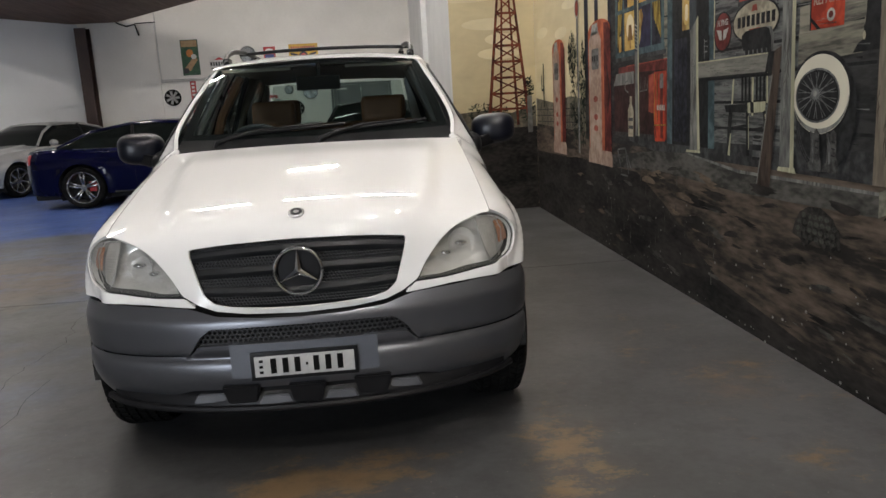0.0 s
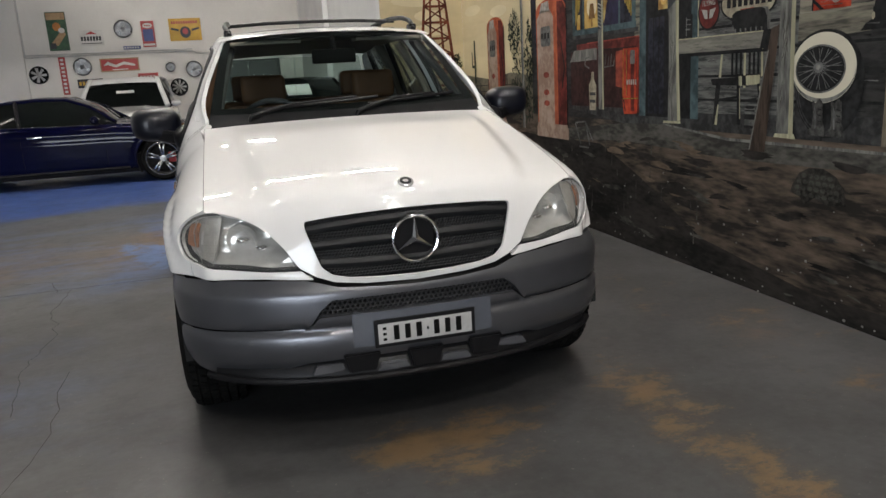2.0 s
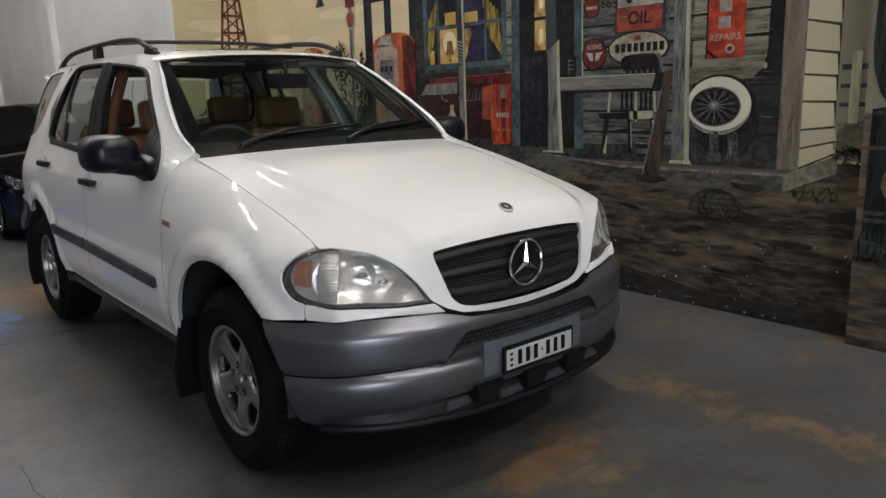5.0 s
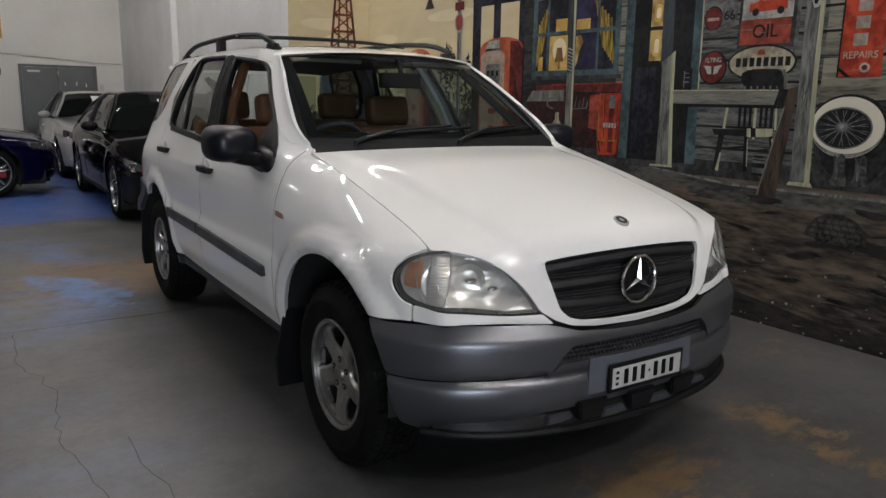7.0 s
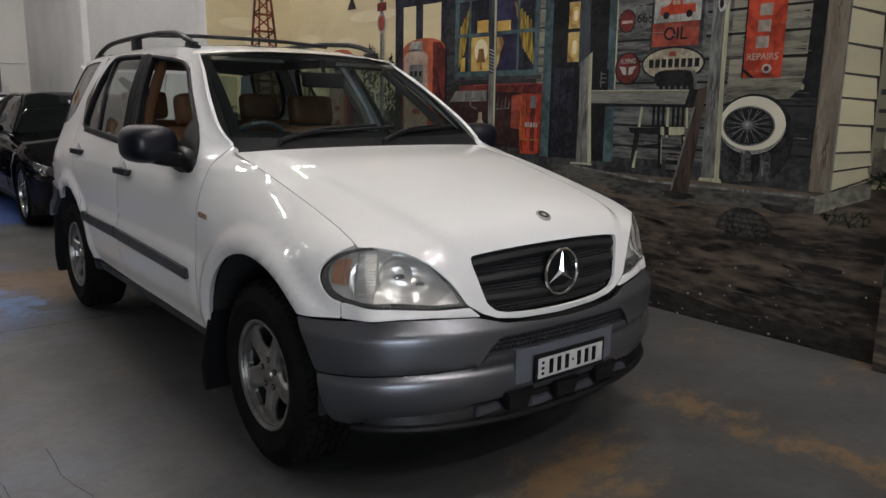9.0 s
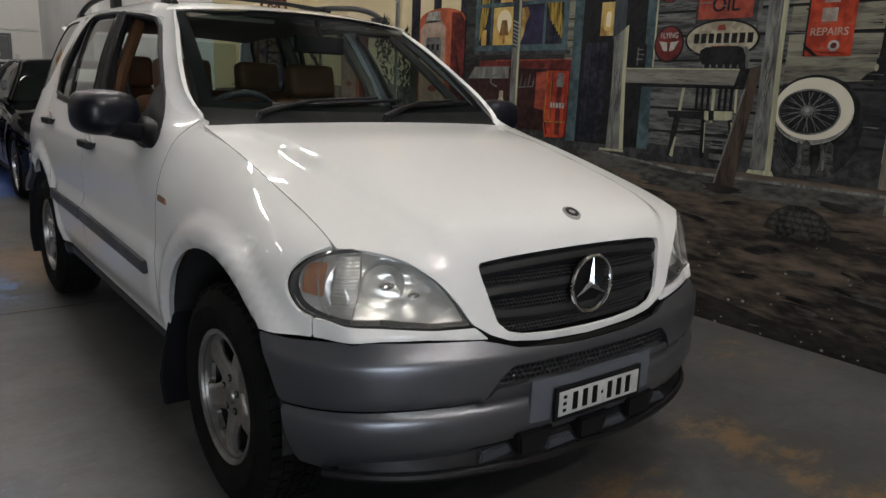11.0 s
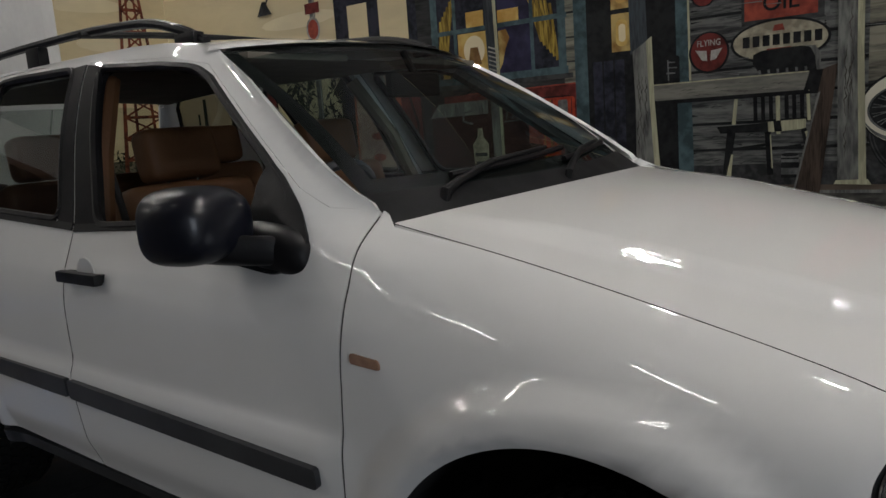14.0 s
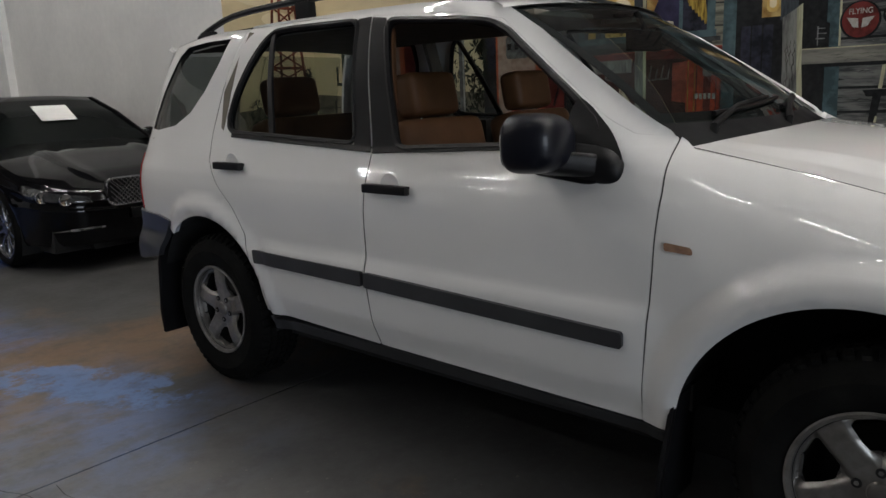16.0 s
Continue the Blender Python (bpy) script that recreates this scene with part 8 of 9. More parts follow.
def saloon(name, m, label, paint_m, wb=2.85, width=1.86, height=1.44, front=0.88, rear=1.02, belt=0.94, nose=0.74, cowl=0.62, top_f=1.30, top_r=2.15, deck=3.05,
           tail_z=0.98, wheel_r=0.335, n_spokes=5, split=0.03, caliper=False, paper=False, grille_w=0.42, grille_h=0.20, grille_z=0.60, suv=False, chrome=True):
    """A parked car: nose to -y, front axle at its origin."""
    th = empty(name, m)
    tagged(th, label, "car", "parked cars at the back")
    hw = width / 2
    plan = spline([(0, -front), (hw * 0.45, -front + 0.03), (hw * 0.78, -front + 0.16), (hw * 0.93, -front + 0.36), (hw * 0.985, -front + 0.62), (hw, 0.25), (hw, wb * 0.5), (hw, wb - 0.2), (hw * 0.97, wb + rear - 0.55),
                   (hw * 0.88, wb + rear - 0.22), (hw * 0.6, wb + rear - 0.05), (0, wb + rear)], 500)
    pu = np.concatenate([[0], np.cumsum(np.hypot(*np.diff(plan, axis=0).T))])
    pd = np.gradient(plan, pu, axis=0)
    zy = [-front, -front + 0.25, 0.0, cowl, wb * 0.5, deck, wb + rear - 0.1, wb + rear]
    zv = [nose - 0.04, nose + 0.04, belt - 0.06, belt, belt + 0.01, tail_z, tail_z - 0.02, tail_z - 0.06]
    zb = lambda y: np.interp(y, zy, zv)

    def surf(u, v):
        # v runs 0 at the sill to 1 at the shoulder
        bx, by = np.interp(u, pu, plan[:, 0]), np.interp(u, pu, plan[:, 1])
        nx, ny = np.interp(u, pu, pd[:, 1]), -np.interp(u, pu, pd[:, 0])
        z = 0.20 + v * (zb(by) - 0.20)
        off = np.interp(v, [0, 0.12, 0.35, 0.62, 0.72, 0.80, 0.92, 1.0, 1.1], [0.07, 0.03, 0.012, 0.0, 0.012, 0.004, 0.028, 0.075, 0.1])
        for c in (0.0, wb):
            r = np.hypot(by - c, z - wheel_r)
            off = off - 0.014 * np.exp(-((r - wheel_r - 0.07) / 0.05) ** 2)
        return np.stack([bx - nx * off, by - ny * off, z], -1)
    side_u = lambda y: float(np.interp(y, plan[60:, 1], pu[60:]))
    v_of = lambda y, z: float((z - 0.20) / (zb(y) - 0.20))
    ar = wheel_r + 0.045
    for sd in (-1, 1):
        o = [(0, 0.03), (0, 1.0)] + [(side_u(y), 1.0) for y in (-front + 0.45, cowl, wb * 0.5, deck, wb + rear - 0.3)] + [(pu[-1], 1.0), (pu[-1], 0.1)]
        for c in (wb, 0.0):
            a0 = math.degrees(math.asin(min(1, (wheel_r - 0.23) / ar)))
            for a in np.linspace(-a0, 180 + a0, 22):
                y, z = c + ar * math.cos(radians(a)), wheel_r + ar * math.sin(radians(a))
                o.append((side_u(y), v_of(y, z)))
        panel("body_side", o, surf, paint_m, th, step=0.06, depth=0.05, side=sd, corner=0.004)
        for yg in ((cowl + 0.18, cowl + 1.35) if not suv else (cowl + 0.15, cowl + 1.1)):
            g = surf(np.full(8, side_u(yg)), np.linspace(0.1, 0.98, 8)) * [sd, 1, 1]
            bm = bmesh.new()
            tube(bm, [tuple(q + np.array([sd * -0.002, 0, 0])) for q in g], 0.005, 5)
            part("door_seam", bm, M_SEAM, th)
        bm = bmesh.new()
        gs = surf(np.array([side_u(y) for y in np.linspace(0.5, wb - 0.5, 8)]), np.full(8, 0.06)) * [sd, 1, 1]
        tube(bm, [tuple(q) for q in gs], 0.028, 6)
        part("sill", bm, M_TRIM, th, "dark lower sill")
        g = surf(np.array([side_u(cowl + 1.15)]), np.array([0.80]))[0]
        bm = bmesh.new()
        box(bm, (sd * (g[0] - 0.005), g[1] - 0.10, g[2] - 0.012), (sd * (g[0] + 0.03), g[1] + 0.10, g[2] + 0.014), 0.008)
        part("handle", bm, M_CHROME if chrome else paint_m, th)
        bm = bmesh.new()
        bmesh.ops.create_uvsphere(bm, u_segments=16, v_segments=10, radius=1)
        for v in bm.verts:
            v.co = Vector((sd * (hw + 0.06) + v.co.x * 0.10, cowl + 0.28 + v.co.y * 0.07, belt + 0.07 + v.co.z * 0.065))
        part("door_mirror", bm, paint_m, th)
        bm = bmesh.new()
        tube(bm, [(sd * (hw - 0.10), cowl + 0.26, belt + 0.0), (sd * (hw + 0.02), cowl + 0.28, belt + 0.05)], 0.025, 6)
        part("mirror_foot", bm, M_BLACKPL, th)
        for c in (0.0, wb):
            bm = bmesh.new()
            a = arc((c, wheel_r), ar + 0.01, -30, 210, 20)
            for p, q in zip(a, a[1:]):
                bm.faces.new([bm.verts.new(w) for w in ((sd * (hw - 0.03), p[0], p[1]), (sd * (hw - 0.03), q[0], q[1]), (sd * 0.5, q[0], q[1]), (sd * 0.5, p[0], p[1]))])
            bm.faces.new([bm.verts.new((sd * 0.5, y, z)) for y, z in a])
            part("wheel_well", bm, M_DARKIN, th)
        # headlamp
        u0, u1 = float(np.interp(hw * 0.50, plan[:200, 0], pu[:200])), float(np.interp(hw * 0.955, plan[:200, 0], pu[:200]))
        lampo = [(u0, 0.77), (u0 + 0.05, 0.885), (u1 - 0.04, 0.935), (u1, 0.90), (u1 - 0.06, 0.76)]
        hl = panel("headlamp", lampo, lambda u, v: surf(u, v) + np.stack([0 * u, -0.008 + 0 * u, 0.002 + 0 * u], -1), M_SALOONLAMP, th, "smoked headlamp with bright bowls", step=0.04, depth=0.02, side=sd, corner=0.02)
        for f in (0.35, 0.65):
            cc = surf(np.array([u0 + (u1 - u0) * f]), np.array([0.82]))[0]
            bm = bmesh.new()
            lathe(bm, [(0, 0.0), (0.035, -0.004), (0.048, -0.014), (0.052, -0.006)], 18, Matrix.Translation((sd * cc[0], cc[1] - 0.012, cc[2])) @ pose(0, 0, 0, -90, 0, 0))
            part("lamp_bowl", bm, M_CHROME, hl)
        ut = pu[-1]
        panel("tail_lamp", [(ut - 0.85, 0.72), (ut - 0.45, 0.70), (ut - 0.45, 0.92), (ut - 0.9, 0.94)], lambda u, v: surf(u, v) + np.stack([0.006 + 0 * u, 0.006 + 0 * u, 0 * u], -1), M_REDLENS, th, step=0.05, depth=0.02, side=sd, corner=0.02)
    # bonnet and boot lid
    for nm, y0, y1 in (("bonnet", -front + 0.02, cowl + 0.05), ("boot_lid", deck - 0.1, wb + rear - 0.02)):
        bm = bmesh.new()
        rows = []
        for y in np.linspace(y0, y1, 16):
            i = side_u(y) if y > -front + 0.4 else float(np.interp(y, plan[:, 1], pu))
            e_ = surf(np.array([i]), np.array([1.0]))[0]
            rise = 0.06 if nm == "bonnet" else 0.03
            fade = min(1, (y - y0) / 0.25 + 0.15) if nm == "bonnet" else 1
            rows.append([bm.verts.new((a * e_[0], e_[1], e_[2] + rise * fade * (1 - abs(a) ** 2.2) + 0.016 * fade * math.exp(-((abs(a) - 0.5) / 0.07) ** 2))) for a in np.linspace(-1, 1, 41)])
        for a, b in zip(rows, rows[1:]):
            for k in range(40):
                bm.faces.new((a[k], a[k + 1], b[k + 1], b[k]))
        part(nm, bm, paint_m, th)
    # glasshouse: glass skin, roof and pillars
    def section(y):
        zr = float(np.interp(y, [cowl, cowl + (top_f - cowl) * 0.5, top_f, (top_f + top_r) / 2, top_r, deck - (deck - top_r) * 0.45, deck + 0.05],
                             [belt + 0.03, belt + 0.03 + (height - belt) * 0.58, height - 0.015, height, height - 0.02, belt + (height - belt) * 0.72, tail_z + 0.02]))
        f = max(0.0, (zr - belt) / (height - belt))
        zb_ = float(zb(y)) - 0.01
        xb = hw - 0.085
        xr = xb - (0.27 if not suv else 0.20) * f
        return [(xb, zb_), (xb - 0.08 * f, zb_ + 0.40 * (zr - zb_)), (xb - 0.17 * f, zb_ + 0.75 * (zr - zb_)), (xr, zr - 0.035 * f), (xr - 0.07, zr - 0.005), (xr * 0.5, zr + 0.012), (0, zr + 0.016)]
    ys = np.concatenate([np.linspace(cowl, top_f, 9), np.linspace(top_f + 0.1, top_r, 9), np.linspace(top_r + 0.1, deck + 0.05, 8)])
    gb, rb = bmesh.new(), bmesh.new()
    pts = []
    for y in ys:
        sec = section(y)
        pts.append([(x, y, z) for x, z in sec] + [(-x, y, z) for x, z in sec[-2::-1]])
    for i in range(len(ys) - 1):
        for k in range(12):
            roofy = top_f - (0.18 if suv else 0.09) <= ys[i] and ys[i + 1] <= top_r + 0.11 and 3 <= k <= 8
            t_ = rb if roofy else gb
            t_.faces.new([t_.verts.new(p) for p in (pts[i][k], pts[i][k + 1], pts[i + 1][k + 1], pts[i + 1][k])])
    bmesh.ops.remove_doubles(gb, verts=gb.verts[:], dist=1e-4)
    bmesh.ops.remove_doubles(rb, verts=rb.verts[:], dist=1e-4)
    part("glasshouse", gb, M_DARKGLASS, th, "dark reflecting car windows")
    part("roof", rb, paint_m, th)
    for sd in (-1, 1):
        line = lambda k, a, b: [(sd * (pts[i][k][0] + 0.004), pts[i][k][1], pts[i][k][2] + 0.004) for i in range(len(ys)) if a <= ys[i] <= b]
        bm = bmesh.new()
        tube(bm, line(3, cowl - 0.1, deck + 0.1), 0.024 if not suv else 0.05, 7)
        part("roof_frame", bm, paint_m, th)
        bm = bmesh.new()
        tube(bm, line(0, cowl + 0.1, deck - 0.1), 0.011, 6)
        part("waist_trim", bm, M_CHROME if chrome else M_BLACKPL, th)
        if chrome:
            bm = bmesh.new()
            tube(bm, [(x + sd * 0.012, y, z - 0.028) for x, y, z in line(3, cowl + 0.15, deck - 0.05)], 0.010, 6)
            part("window_trim", bm, M_CHROME, th)
        i = int(np.argmin(np.abs(ys - (cowl + 1.35 if not suv else cowl + 1.1))))
        bm = bmesh.new()
        tube(bm, [(sd * (pts[i][k][0] + 0.003), pts[i][k][1] + 0.02 * k, pts[i][k][2]) for k in range(4)], 0.028, 6)
        part("door_pillar", bm, M_BLACKPL, th)
    # grille, intakes, plate, wheels
    bm = bmesh.new()
    yg = -front - 0.006
    prism(bm, [(x, yg + 0.10 * abs(x) ** 1.5, z) for x, z in rounded(-grille_w, grille_z - grille_h / 2, grille_w, grille_z + grille_h / 2, 0.06)], Vector((0, 0.05, 0)))
    gr = part("grille", bm, M_BLACKPL, th)
    bm = bmesh.new()
    tube(bm, [(x, yg - 0.004 + 0.10 * abs(x) ** 1.5, z) for x, z in rounded(-grille_w, grille_z - grille_h / 2, grille_w, grille_z + grille_h / 2, 0.06)], 0.010, 6, close=True)
    part("grille_frame", bm, M_CHROME, gr)
    bm = bmesh.new()
    for k in range(-9, 10):
        for s_ in (-1, 1):
            x0, x1 = k * grille_w / 9, k * grille_w / 9 + s_ * grille_h * 0.9
            x1 = max(-grille_w + 0.02, min(grille_w - 0.02, x1))
            zz = grille_z - grille_h / 2 + 0.01 + abs(x1 - x0) / 0.9
            tube(bm, [(max(-grille_w + 0.02, min(grille_w - 0.02, x0)), yg - 0.004, grille_z - grille_h / 2 + 0.01), (x1, yg - 0.004, min(zz, grille_z + grille_h / 2 - 0.01))], 0.0035, 4)
    tagged(part("grille_mesh", bm, M_CHROME, gr), kind="stuff")
    for sd in (-1, 1):
        bm = bmesh.new()
        xx = [0.40, 0.52, 0.64, 0.76]
        tube(bm, [(sd * x, float(surf(np.array([float(np.interp(x, plan[:200, 0], pu[:200]))]), np.array([0.28]))[0, 1]) - 0.008, 0.36 - 0.03 * (x - 0.4)) for x in xx], [0.006, 0.012, 0.012, 0.004], 6)
        part("bumper_trim", bm, M_BRIGHTALLOY, th)
    bm = bmesh.new()
    box(bm, (-0.186, -front - 0.02, 0.44 - 0.04), (0.186, -front - 0.005, 0.44 + 0.05), 0.004)
    part("number_plate", bm, M_BLACKPL, th)
    bm = bmesh.new()
    box(bm, (-hw * 0.82, -front + 0.2, 0.16), (hw * 0.82, wb + rear - 0.2, 0.45), 0.04)
    box(bm, (-hw * 0.52, -front + 0.12, 0.16), (hw * 0.52, wb + rear - 0.15, 0.62), 0.04)
    part("underbody", bm, M_DARKIN, th)
    if paper:
        yp = cowl + 0.22
        zp = section(yp)[-1][1]
        bm = bmesh.new()
        prism(bm, [(0.05 + dx, yp + dy, zp + 0.022 + dz) for dx, dy, dz in ((-0.18, 0, 0), (0.16, 0, 0), (0.14, 0.20, 0.145), (-0.20, 0.20, 0.145))], Vector((0, -0.004, 0.003)))
        part("price_sheet", bm, M_PAPER, th, "white sheet behind the windscreen")
    w, ty = wheel_parts(th, wheel_r, 0.24, wheel_r - 0.095, n_spokes, (M_TYRE, M_BRIGHTALLOY, M_DARKIN), seg=40)
    spoke_face(w, wheel_r - 0.095, 0.12, n_spokes, 0.036, 0.028, M_BRIGHTALLOY, 0.03, split=split)
    bm = bmesh.new()
    lathe(bm, [(0, 0.09), (0.05, 0.088), (0.062, 0.07), (0.062, 0.02)], 20, pose(0, 0, 0, 0, 90, 0))
    part("hub", bm, M_BRIGHTALLOY, w)
    if caliper:
        bm = bmesh.new()
        box(bm, (0.0, 0.08, -0.07), (0.05, 0.19, 0.09), 0.015)
        part("caliper", bm, M_CALIPER, w, "red brake caliper")
    for i, (sx, yy) in enumerate(((-1, 0.0), (-1, wb), (1, 0.0), (1, wb))):
        mm = pose(sx * (hw - 0.135), yy, wheel_r) if sx > 0 else pose(sx * (hw - 0.135), yy, wheel_r, 0, 0, 180)
        if i == 0:
            w.matrix_basis = mm
        else:
            copy_thing(w, mm)
    return th


saloon("blue_coupe", pose(-1.68, 13.42, 0, 0, 0, 90), "glossy dark blue coupe with silver alloys and red calipers", M_BLUEPAINT, wb=2.84, width=1.85, height=1.37, belt=0.93, top_f=1.32, top_r=2.15, deck=3.15, tail_z=0.98,
       wheel_r=0.345, caliper=True, split=0.035)
saloon("black_saloon", pose(0.36, 10.05, 0, 0, 0, 0), "glossy black saloon with chrome mesh grille and paper sheet", M_BLACKPAINT, wb=2.9, width=1.87, height=1.46, belt=0.96, nose=0.70, paper=True, wheel_r=0.345, n_spokes=10, split=0.0,
       grille_w=0.36, grille_h=0.22, grille_z=0.64)
saloon("silver_saloon", pose(0.30, 15.1, 0, 0, 0, 0), "silver saloon parked behind the black one", M_SILVERPAINT, wb=2.75, width=1.78, height=1.47, belt=0.98, nose=0.82, paper=True, n_spokes=7, split=0.0, grille_w=0.24, grille_h=0.22, grille_z=0.66)
saloon("silver_saloon", pose(-7.62, 15.75, 0, 0, 0, -22), "silver saloon beside the partition wall", M_SILVERPAINT, wb=2.75, width=1.78, height=1.45, belt=0.96, nose=0.80, n_spokes=7, split=0.0, grille_w=0.24, grille_h=0.2, grille_z=0.64)
saloon("white_wagon", pose(-2.62, 15.95, 0, 0, 0, 0), "white high-bodied wagon facing forward with a price sheet", M_WHITEPAINT, wb=2.7, width=1.86, height=1.70, belt=1.06, nose=0.90, cowl=0.50, top_f=1.15, top_r=3.0, deck=3.45, tail_z=1.06,
       paper=True, suv=True, wheel_r=0.36, n_spokes=6, split=0.0, chrome=False)

# ---- back wall: doors, ledge, signs and wheels ----
WY = ROOM_N
M_SIGNRED = mat("enamel_red", (0.42, 0.035, 0.03), (0.34, 0.03, 0.028), rough=0.4, scale=6, vary=0.1)
M_SIGNYEL = mat("enamel_yellow", (0.62, 0.36, 0.02), (0.50, 0.27, 0.015), rough=0.4, scale=6)
M_SIGNWHITE = mat("enamel_white", (0.68, 0.66, 0.62), (0.56, 0.54, 0.50), rough=0.45, scale=6)
M_SIGNGREEN = mat("poster_green", (0.035, 0.10, 0.04), (0.02, 0.06, 0.03), rough=0.5, scale=12)
M_SIGNBLUE = mat("enamel_blue", (0.03, 0.05, 0.20), (0.025, 0.04, 0.16), rough=0.4, scale=6)
M_SIGNBLACK = mat("enamel_black", (0.018, 0.018, 0.018), rough=0.4, scale=6)
M_SIGNTAN = mat("poster_tan", (0.42, 0.27, 0.13), (0.30, 0.18, 0.09), rough=0.5, scale=14)
M_SIGNORANGE = mat("poster_orange", (0.55, 0.20, 0.03), (0.45, 0.15, 0.03), rough=0.5, scale=14)


def wall_sign(x0, z0, x1, z1, label, base, marks, frame_m=None, category="sign"):
    th = empty("wall_sign", pose((x0 + x1) / 2, WY, z0))
    w, h = x1 - x0, z1 - z0
    bm = bmesh.new()
    box(bm, (-w / 2, -0.022, 0), (w / 2, 0.0, h), 0.004)
    part("panel", bm, base, th)
    if frame_m:
        for a, b in (((-w / 2, 0), (w / 2, 0.025)), ((-w / 2, h - 0.025), (w / 2, h)), ((-w / 2, 0.025), (-w / 2 + 0.025, h - 0.025)), ((w / 2 - 0.025, 0.025), (w / 2, h - 0.025))):
            bm = bmesh.new()
            box(bm, (a[0], -0.028, a[1]), (b[0], -0.0225, b[1]))
            part("border", bm, frame_m, th, smooth=False)
    for i, (nm, pts, m_) in enumerate(marks):
        bm = bmesh.new()
        prism(bm, [(u * w - w / 2, -0.0235 - 0.0012 * i, v * h) for u, v in pts], Vector((0, -0.001, 0)))
        part(nm, bm, m_, th, smooth=False)
    return tagged(th, label, category, "signs on the back wall")


R_ = lambda a, b, c, d: [(a, b), (c, b), (c, d), (a, d)]
word = lambda a, b, c, d, n, m_: [("word_bar", R_(a + (c - a) * i / n, b, a + (c - a) * (i + 0.7) / n, d), m_) for i in range(n)]
wall_sign(-4.34, 2.41, -3.92, 3.26, "tall green and tan picture poster", M_SIGNGREEN,
          [("head_band", R_(0.04, 0.80, 0.96, 0.98), M_SIGNTAN), ("orange_shape", oval(0.5, 0.62, 0.2, 0.11, 18), M_SIGNORANGE), ("pale_shape", [(0.15, 0.2), (0.75, 0.55), (0.92, 0.42), (0.45, 0.12)], M_SIGNTAN),
           ("white_shape", oval(0.72, 0.52, 0.16, 0.07, 14), M_SIGNWHITE), ("dark_shape", R_(0.06, 0.05, 0.35, 0.2), M_SIGNBLACK)])
wall_sign(-3.69, 2.50, -3.18, 2.84, "white sign with a red shape and dark bars", M_SIGNWHITE, [("red_shape", [(0.25, 0.72), (0.5, 0.92), (0.75, 0.72)], M_SIGNRED)] + word(0.06, 0.30, 0.94, 0.58, 7, M_SIGNBLACK) + [("foot_band", R_(0.08, 0.1, 0.92, 0.15), M_SIGNBLACK)])
wall_sign(-2.34, 2.41, -2.05, 3.00, "narrow red, white and blue picture sign", M_SIGNRED, [("white_oval", oval(0.5, 0.82, 0.36, 0.10, 20), M_SIGNWHITE)] + word(0.26, 0.79, 0.76, 0.85, 4, M_SIGNRED) +
          [("blue_field", R_(0.12, 0.22, 0.88, 0.68), M_SIGNBLUE), ("foot_band", R_(0.06, 0.05, 0.94, 0.13), M_SIGNWHITE)])
wall_sign(-1.72, 2.52, -1.0, 3.03, "yellow sign with dark emblem and chequered flags", M_SIGNYEL, word(0.08, 0.76, 0.92, 0.88, 11, M_SIGNRED) + [("emblem", oval(0.5, 0.38, 0.17, 0.26, 20), M_SIGNBLACK), ("emblem_core", oval(0.5, 0.42, 0.09, 0.14, 16), M_SIGNRED),
          ("flag_shape", [(0.06, 0.60), (0.30, 0.52), (0.30, 0.42), (0.06, 0.5)], M_SIGNBLACK), ("flag_shape", [(0.94, 0.60), (0.70, 0.52), (0.70, 0.42), (0.94, 0.5)], M_SIGNBLACK)])
wall_sign(-4.21, 1.42, -4.07, 2.27, "narrow red strip sign with white bars", M_SIGNRED, [("letter_bar", R_(0.25, 0.05 + 0.105 * i, 0.75, 0.11 + 0.105 * i), M_SIGNWHITE) for i in range(9)])
wall_sign(-3.34, 1.89, -2.49, 2.19, "red enamel sign with a pale flowing band", M_SIGNRED, [("swash", [(0.08, 0.45), (0.2, 0.75), (0.4, 0.5), (0.62, 0.72), (0.9, 0.5), (0.88, 0.36), (0.6, 0.5), (0.4, 0.3), (0.2, 0.5)], M_SIGNWHITE), ("foot_band", R_(0.3, 0.12, 0.7, 0.18), M_SIGNWHITE)], M_SIGNTAN)
wall_sign(-3.88, 1.55, -3.33, 1.75, "black sign with yellow bars", M_SIGNBLACK, word(0.06, 0.3, 0.6, 0.72, 4, M_SIGNYEL) + word(0.66, 0.3, 0.95, 0.72, 2, M_SIGNYEL))
wall_sign(-2.78, 2.375, -2.40, 2.45, "small dark strip sign with pale bars", M_SIGNBLUE, word(0.06, 0.25, 0.95, 0.75, 6, M_SIGNWHITE))
wall_sign(-2.55, 1.62, -2.10, 1.82, "orange-red sign behind the white wagon", M_SIGNRED, word(0.1, 0.3, 0.9, 0.7, 5, M_SIGNWHITE))


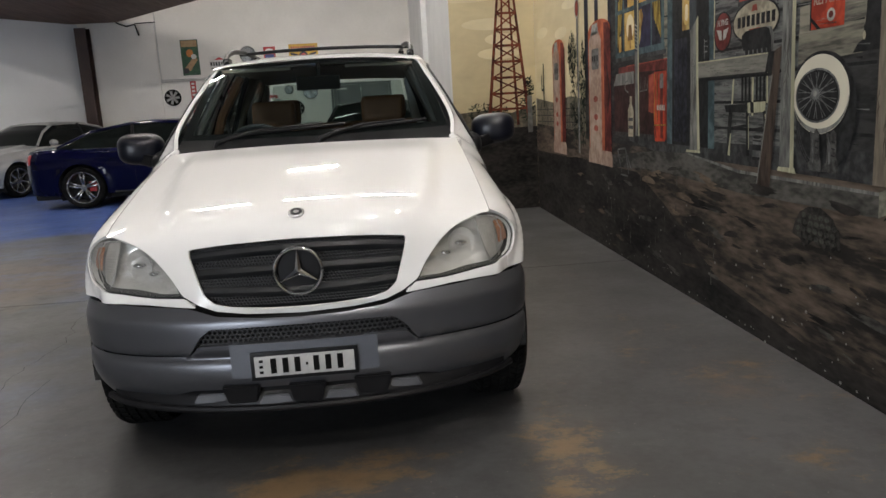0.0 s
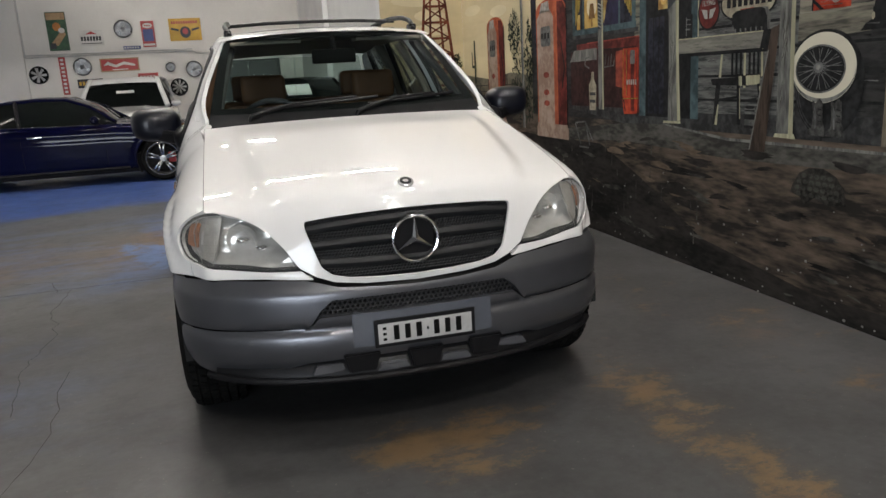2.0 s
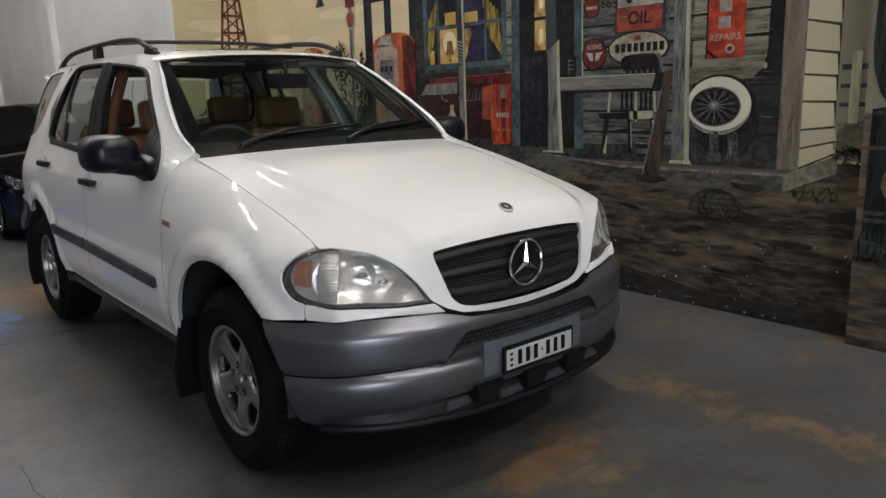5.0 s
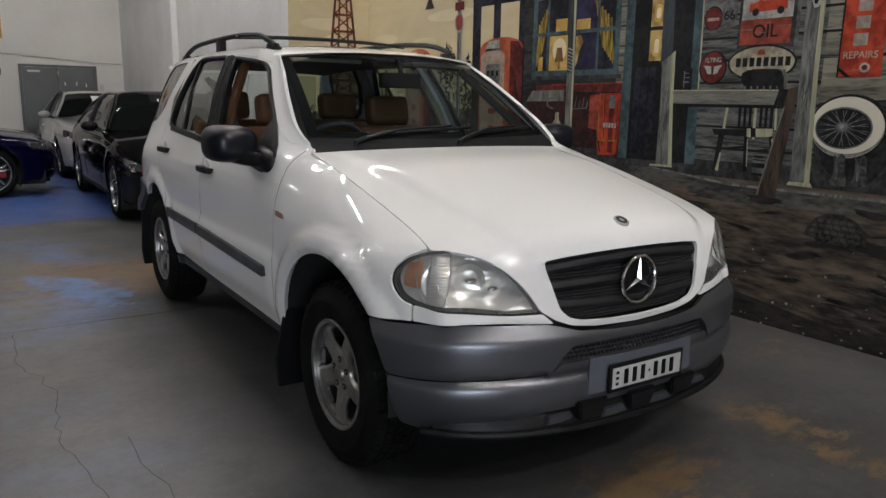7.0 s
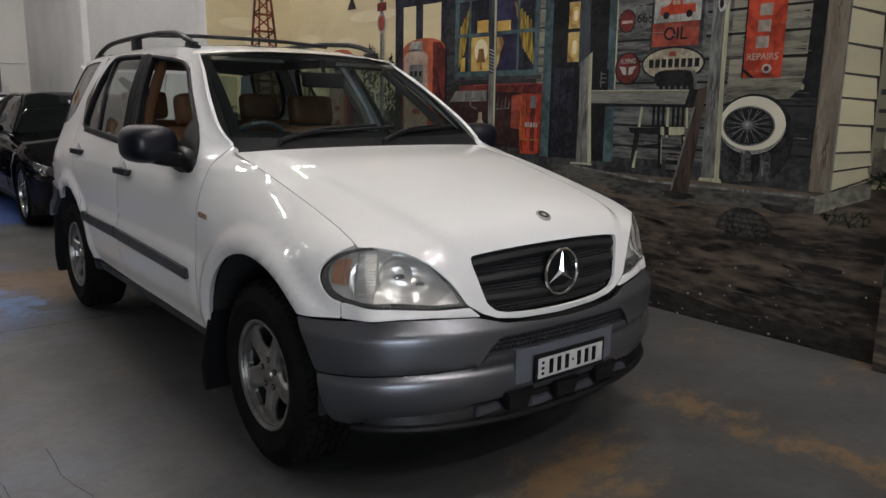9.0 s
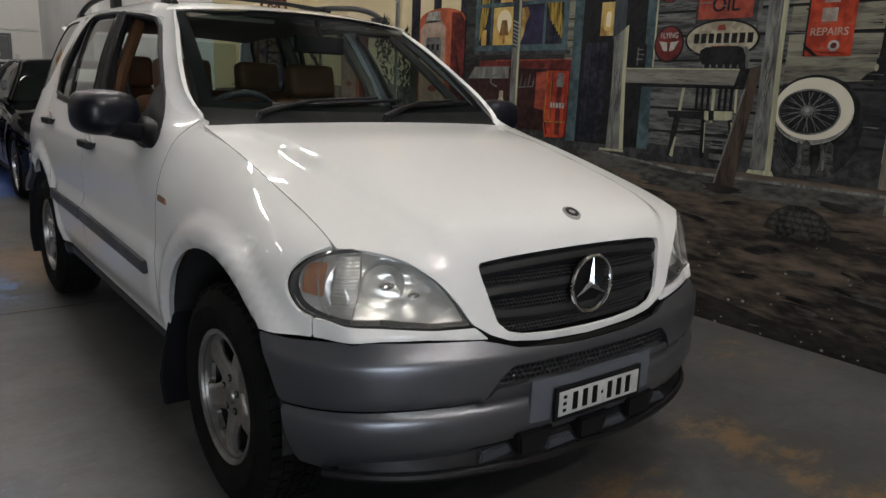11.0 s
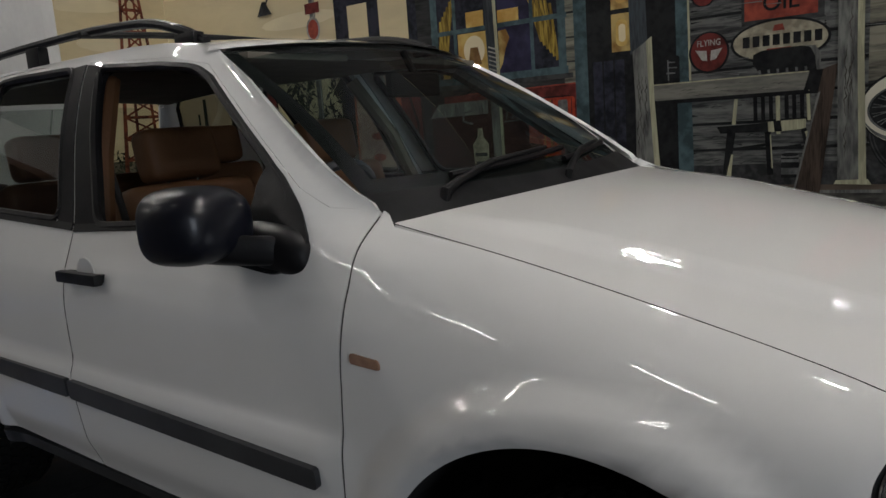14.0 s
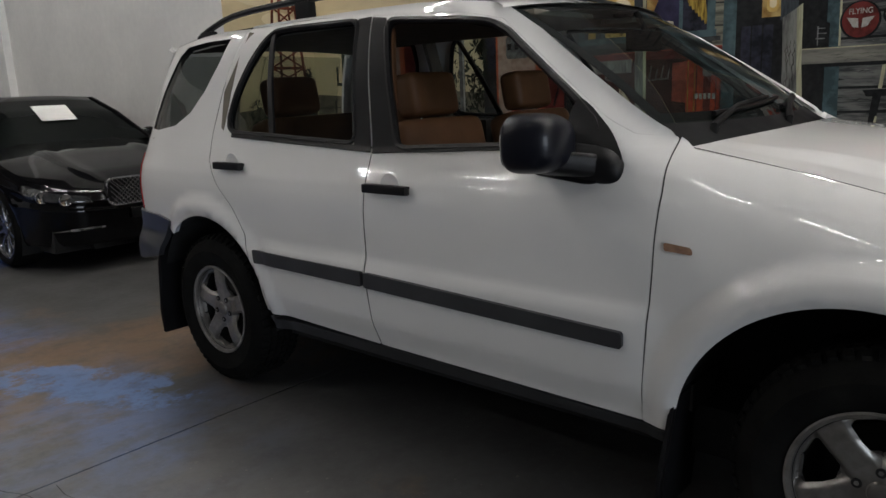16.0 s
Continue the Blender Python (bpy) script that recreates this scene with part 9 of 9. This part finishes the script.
def wall_wheel(x, z, r, label, n, metal_m, dark=False):
    th = empty("hanging_hubcap", pose(x, WY - 0.001, z, 0, 0, -90))
    to = pose(0, 0, 0, 0, 90, 0)
    bm = bmesh.new()
    lathe(bm, [(r, 0.0), (r, 0.05), (r - 0.015, 0.062), (r - 0.03, 0.055), (r - 0.035, 0.02), (0, 0.02)], 36, to)
    part("rim", bm, M_TYRE if dark else metal_m, th)
    for k in range(n):
        a = k * math.tau / n
        bm = bmesh.new()
        d, s = Vector((0, math.cos(a), math.sin(a))), Vector((0, -math.sin(a), math.cos(a)))
        w0, w1 = 0.5 * r / n * 1.3, 0.5 * r / n * 2.2
        o = Vector((0.022, 0, 0))
        prism(bm, [o + d * 0.03 - s * w0, o + d * (r - 0.03) - s * w1, o + d * (r - 0.03) + s * w1, o + d * 0.03 + s * w0], Vector((0.022, 0, 0)))
        part("spoke", bm, metal_m, th)
    bm = bmesh.new()
    lathe(bm, [(r * 0.26, 0.02), (r * 0.25, 0.05), (r * 0.12, 0.062), (0, 0.062)], 20, to)
    part("hub", bm, metal_m, th)
    return tagged(th, label, "hubcap", "wheel trims hung on the back wall")


wall_wheel(-2.73, 2.84, 0.20, "silver ribbed hub cap hung on the wall", 16, M_HUBCAP)
wall_wheel(-4.66, 1.89, 0.20, "dark alloy wheel hung on the wall", 7, M_ALLOY, True)
wall_wheel(-3.72, 2.03, 0.20, "silver alloy wheel hung on the wall", 5, M_HUBCAP)
wall_wheel(-1.27, 1.86, 0.19, "silver alloy wheel hung on the wall", 8, M_HUBCAP)
wall_wheel(-1.80, 1.93, 0.11, "small silver hub cap hung on the wall", 10, M_HUBCAP)
wall_wheel(-1.66, 1.46, 0.20, "dark alloy wheel hung on the wall", 9, M_ALLOY, True)

door = empty("door_1", pose(0.0, WY, 0))
for x0, x1, zz in ((-0.76, -0.70, 2.02), (0.70, 0.76, 2.02)):
    bm = bmesh.new()
    box(bm, (x0, -0.06, 0), (x1, 0.0, zz), 0.004)
    part("door_frame", bm, M_GREYDOOR, door)
bm = bmesh.new()
box(bm, (-0.70, -0.06, 1.97), (0.70, 0.0, 2.02), 0.004)
part("door_frame", bm, M_GREYDOOR, door)
for x0, x1 in ((-0.695, -0.003), (0.003, 0.695)):
    bm = bmesh.new()
    box(bm, (x0, -0.045, 0.01), (x1, -0.004, 1.965), 0.003)
    leaf = part("door_leaf", bm, M_GREYDOOR, door)
bm = bmesh.new()
box(bm, (0.05, -0.075, 1.0), (0.09, -0.045, 1.2), 0.006)
part("pull_handle", bm, M_CHROME, door)
bm = bmesh.new()
box(bm, (-0.60, -0.05, 1.86), (-0.36, -0.0455, 1.90))
part("notice", bm, M_SIGNWHITE, door)
for x, z in ((-0.02, 1.85), (0.10, 1.62), (0.33, 1.63), (0.52, 1.60)):
    bm = bmesh.new()
    box(bm, (x, -0.052, z - 0.04), (x + 0.02, -0.0455, z + 0.04))
    part("screw_plate", bm, M_SIGNWHITE, door)
structure(door, "closed dark grey double doors with small notices")
bm = bmesh.new()
box(bm, (0.82, WY - 0.02, 1.50), (0.90, WY, 1.62), 0.004)
tagged(link("light_switch", bm, M_SIGNWHITE), "small pale switch plate beside the doors", "switch")

bm = bmesh.new()
for dz in (0.0, 0.045):
    tube(bm, [(-4.88, WY - 0.03, 2.28 + dz), (-1.25, WY - 0.03, 2.28 + dz)], 0.014, 8)
tube(bm, [(-1.25, WY - 0.03, 2.28), (-1.15, WY - 0.03, 2.22), (-0.85, WY - 0.03, 2.215), (0.75, WY - 0.03, 2.09), (1.28, WY - 0.03, 2.09)], 0.010, 8)
tube(bm, [(-4.88, WY - 0.03, 2.28), (-4.88, WY - 0.03, 4.9)], 0.014, 8)
tagged(link("conduit", bm, M_PIPE), "grey electrical conduit run along the wall", "conduit")
bm = bmesh.new()
tube(bm, [(-5.75, 19.15, 3.72), (-5.5, 19.1, 3.62), (-5.3, 19.1, 3.66), (-5.25, 19.15, 3.4)], 0.02, 8)
tube(bm, [(-5.3, 19.1, 3.68), (-4.85, 19.2, 3.70)], 0.014, 8)
tagged(link("loose_cable", bm, M_BLACKPL), "black cable looped from the mezzanine edge", "cable")
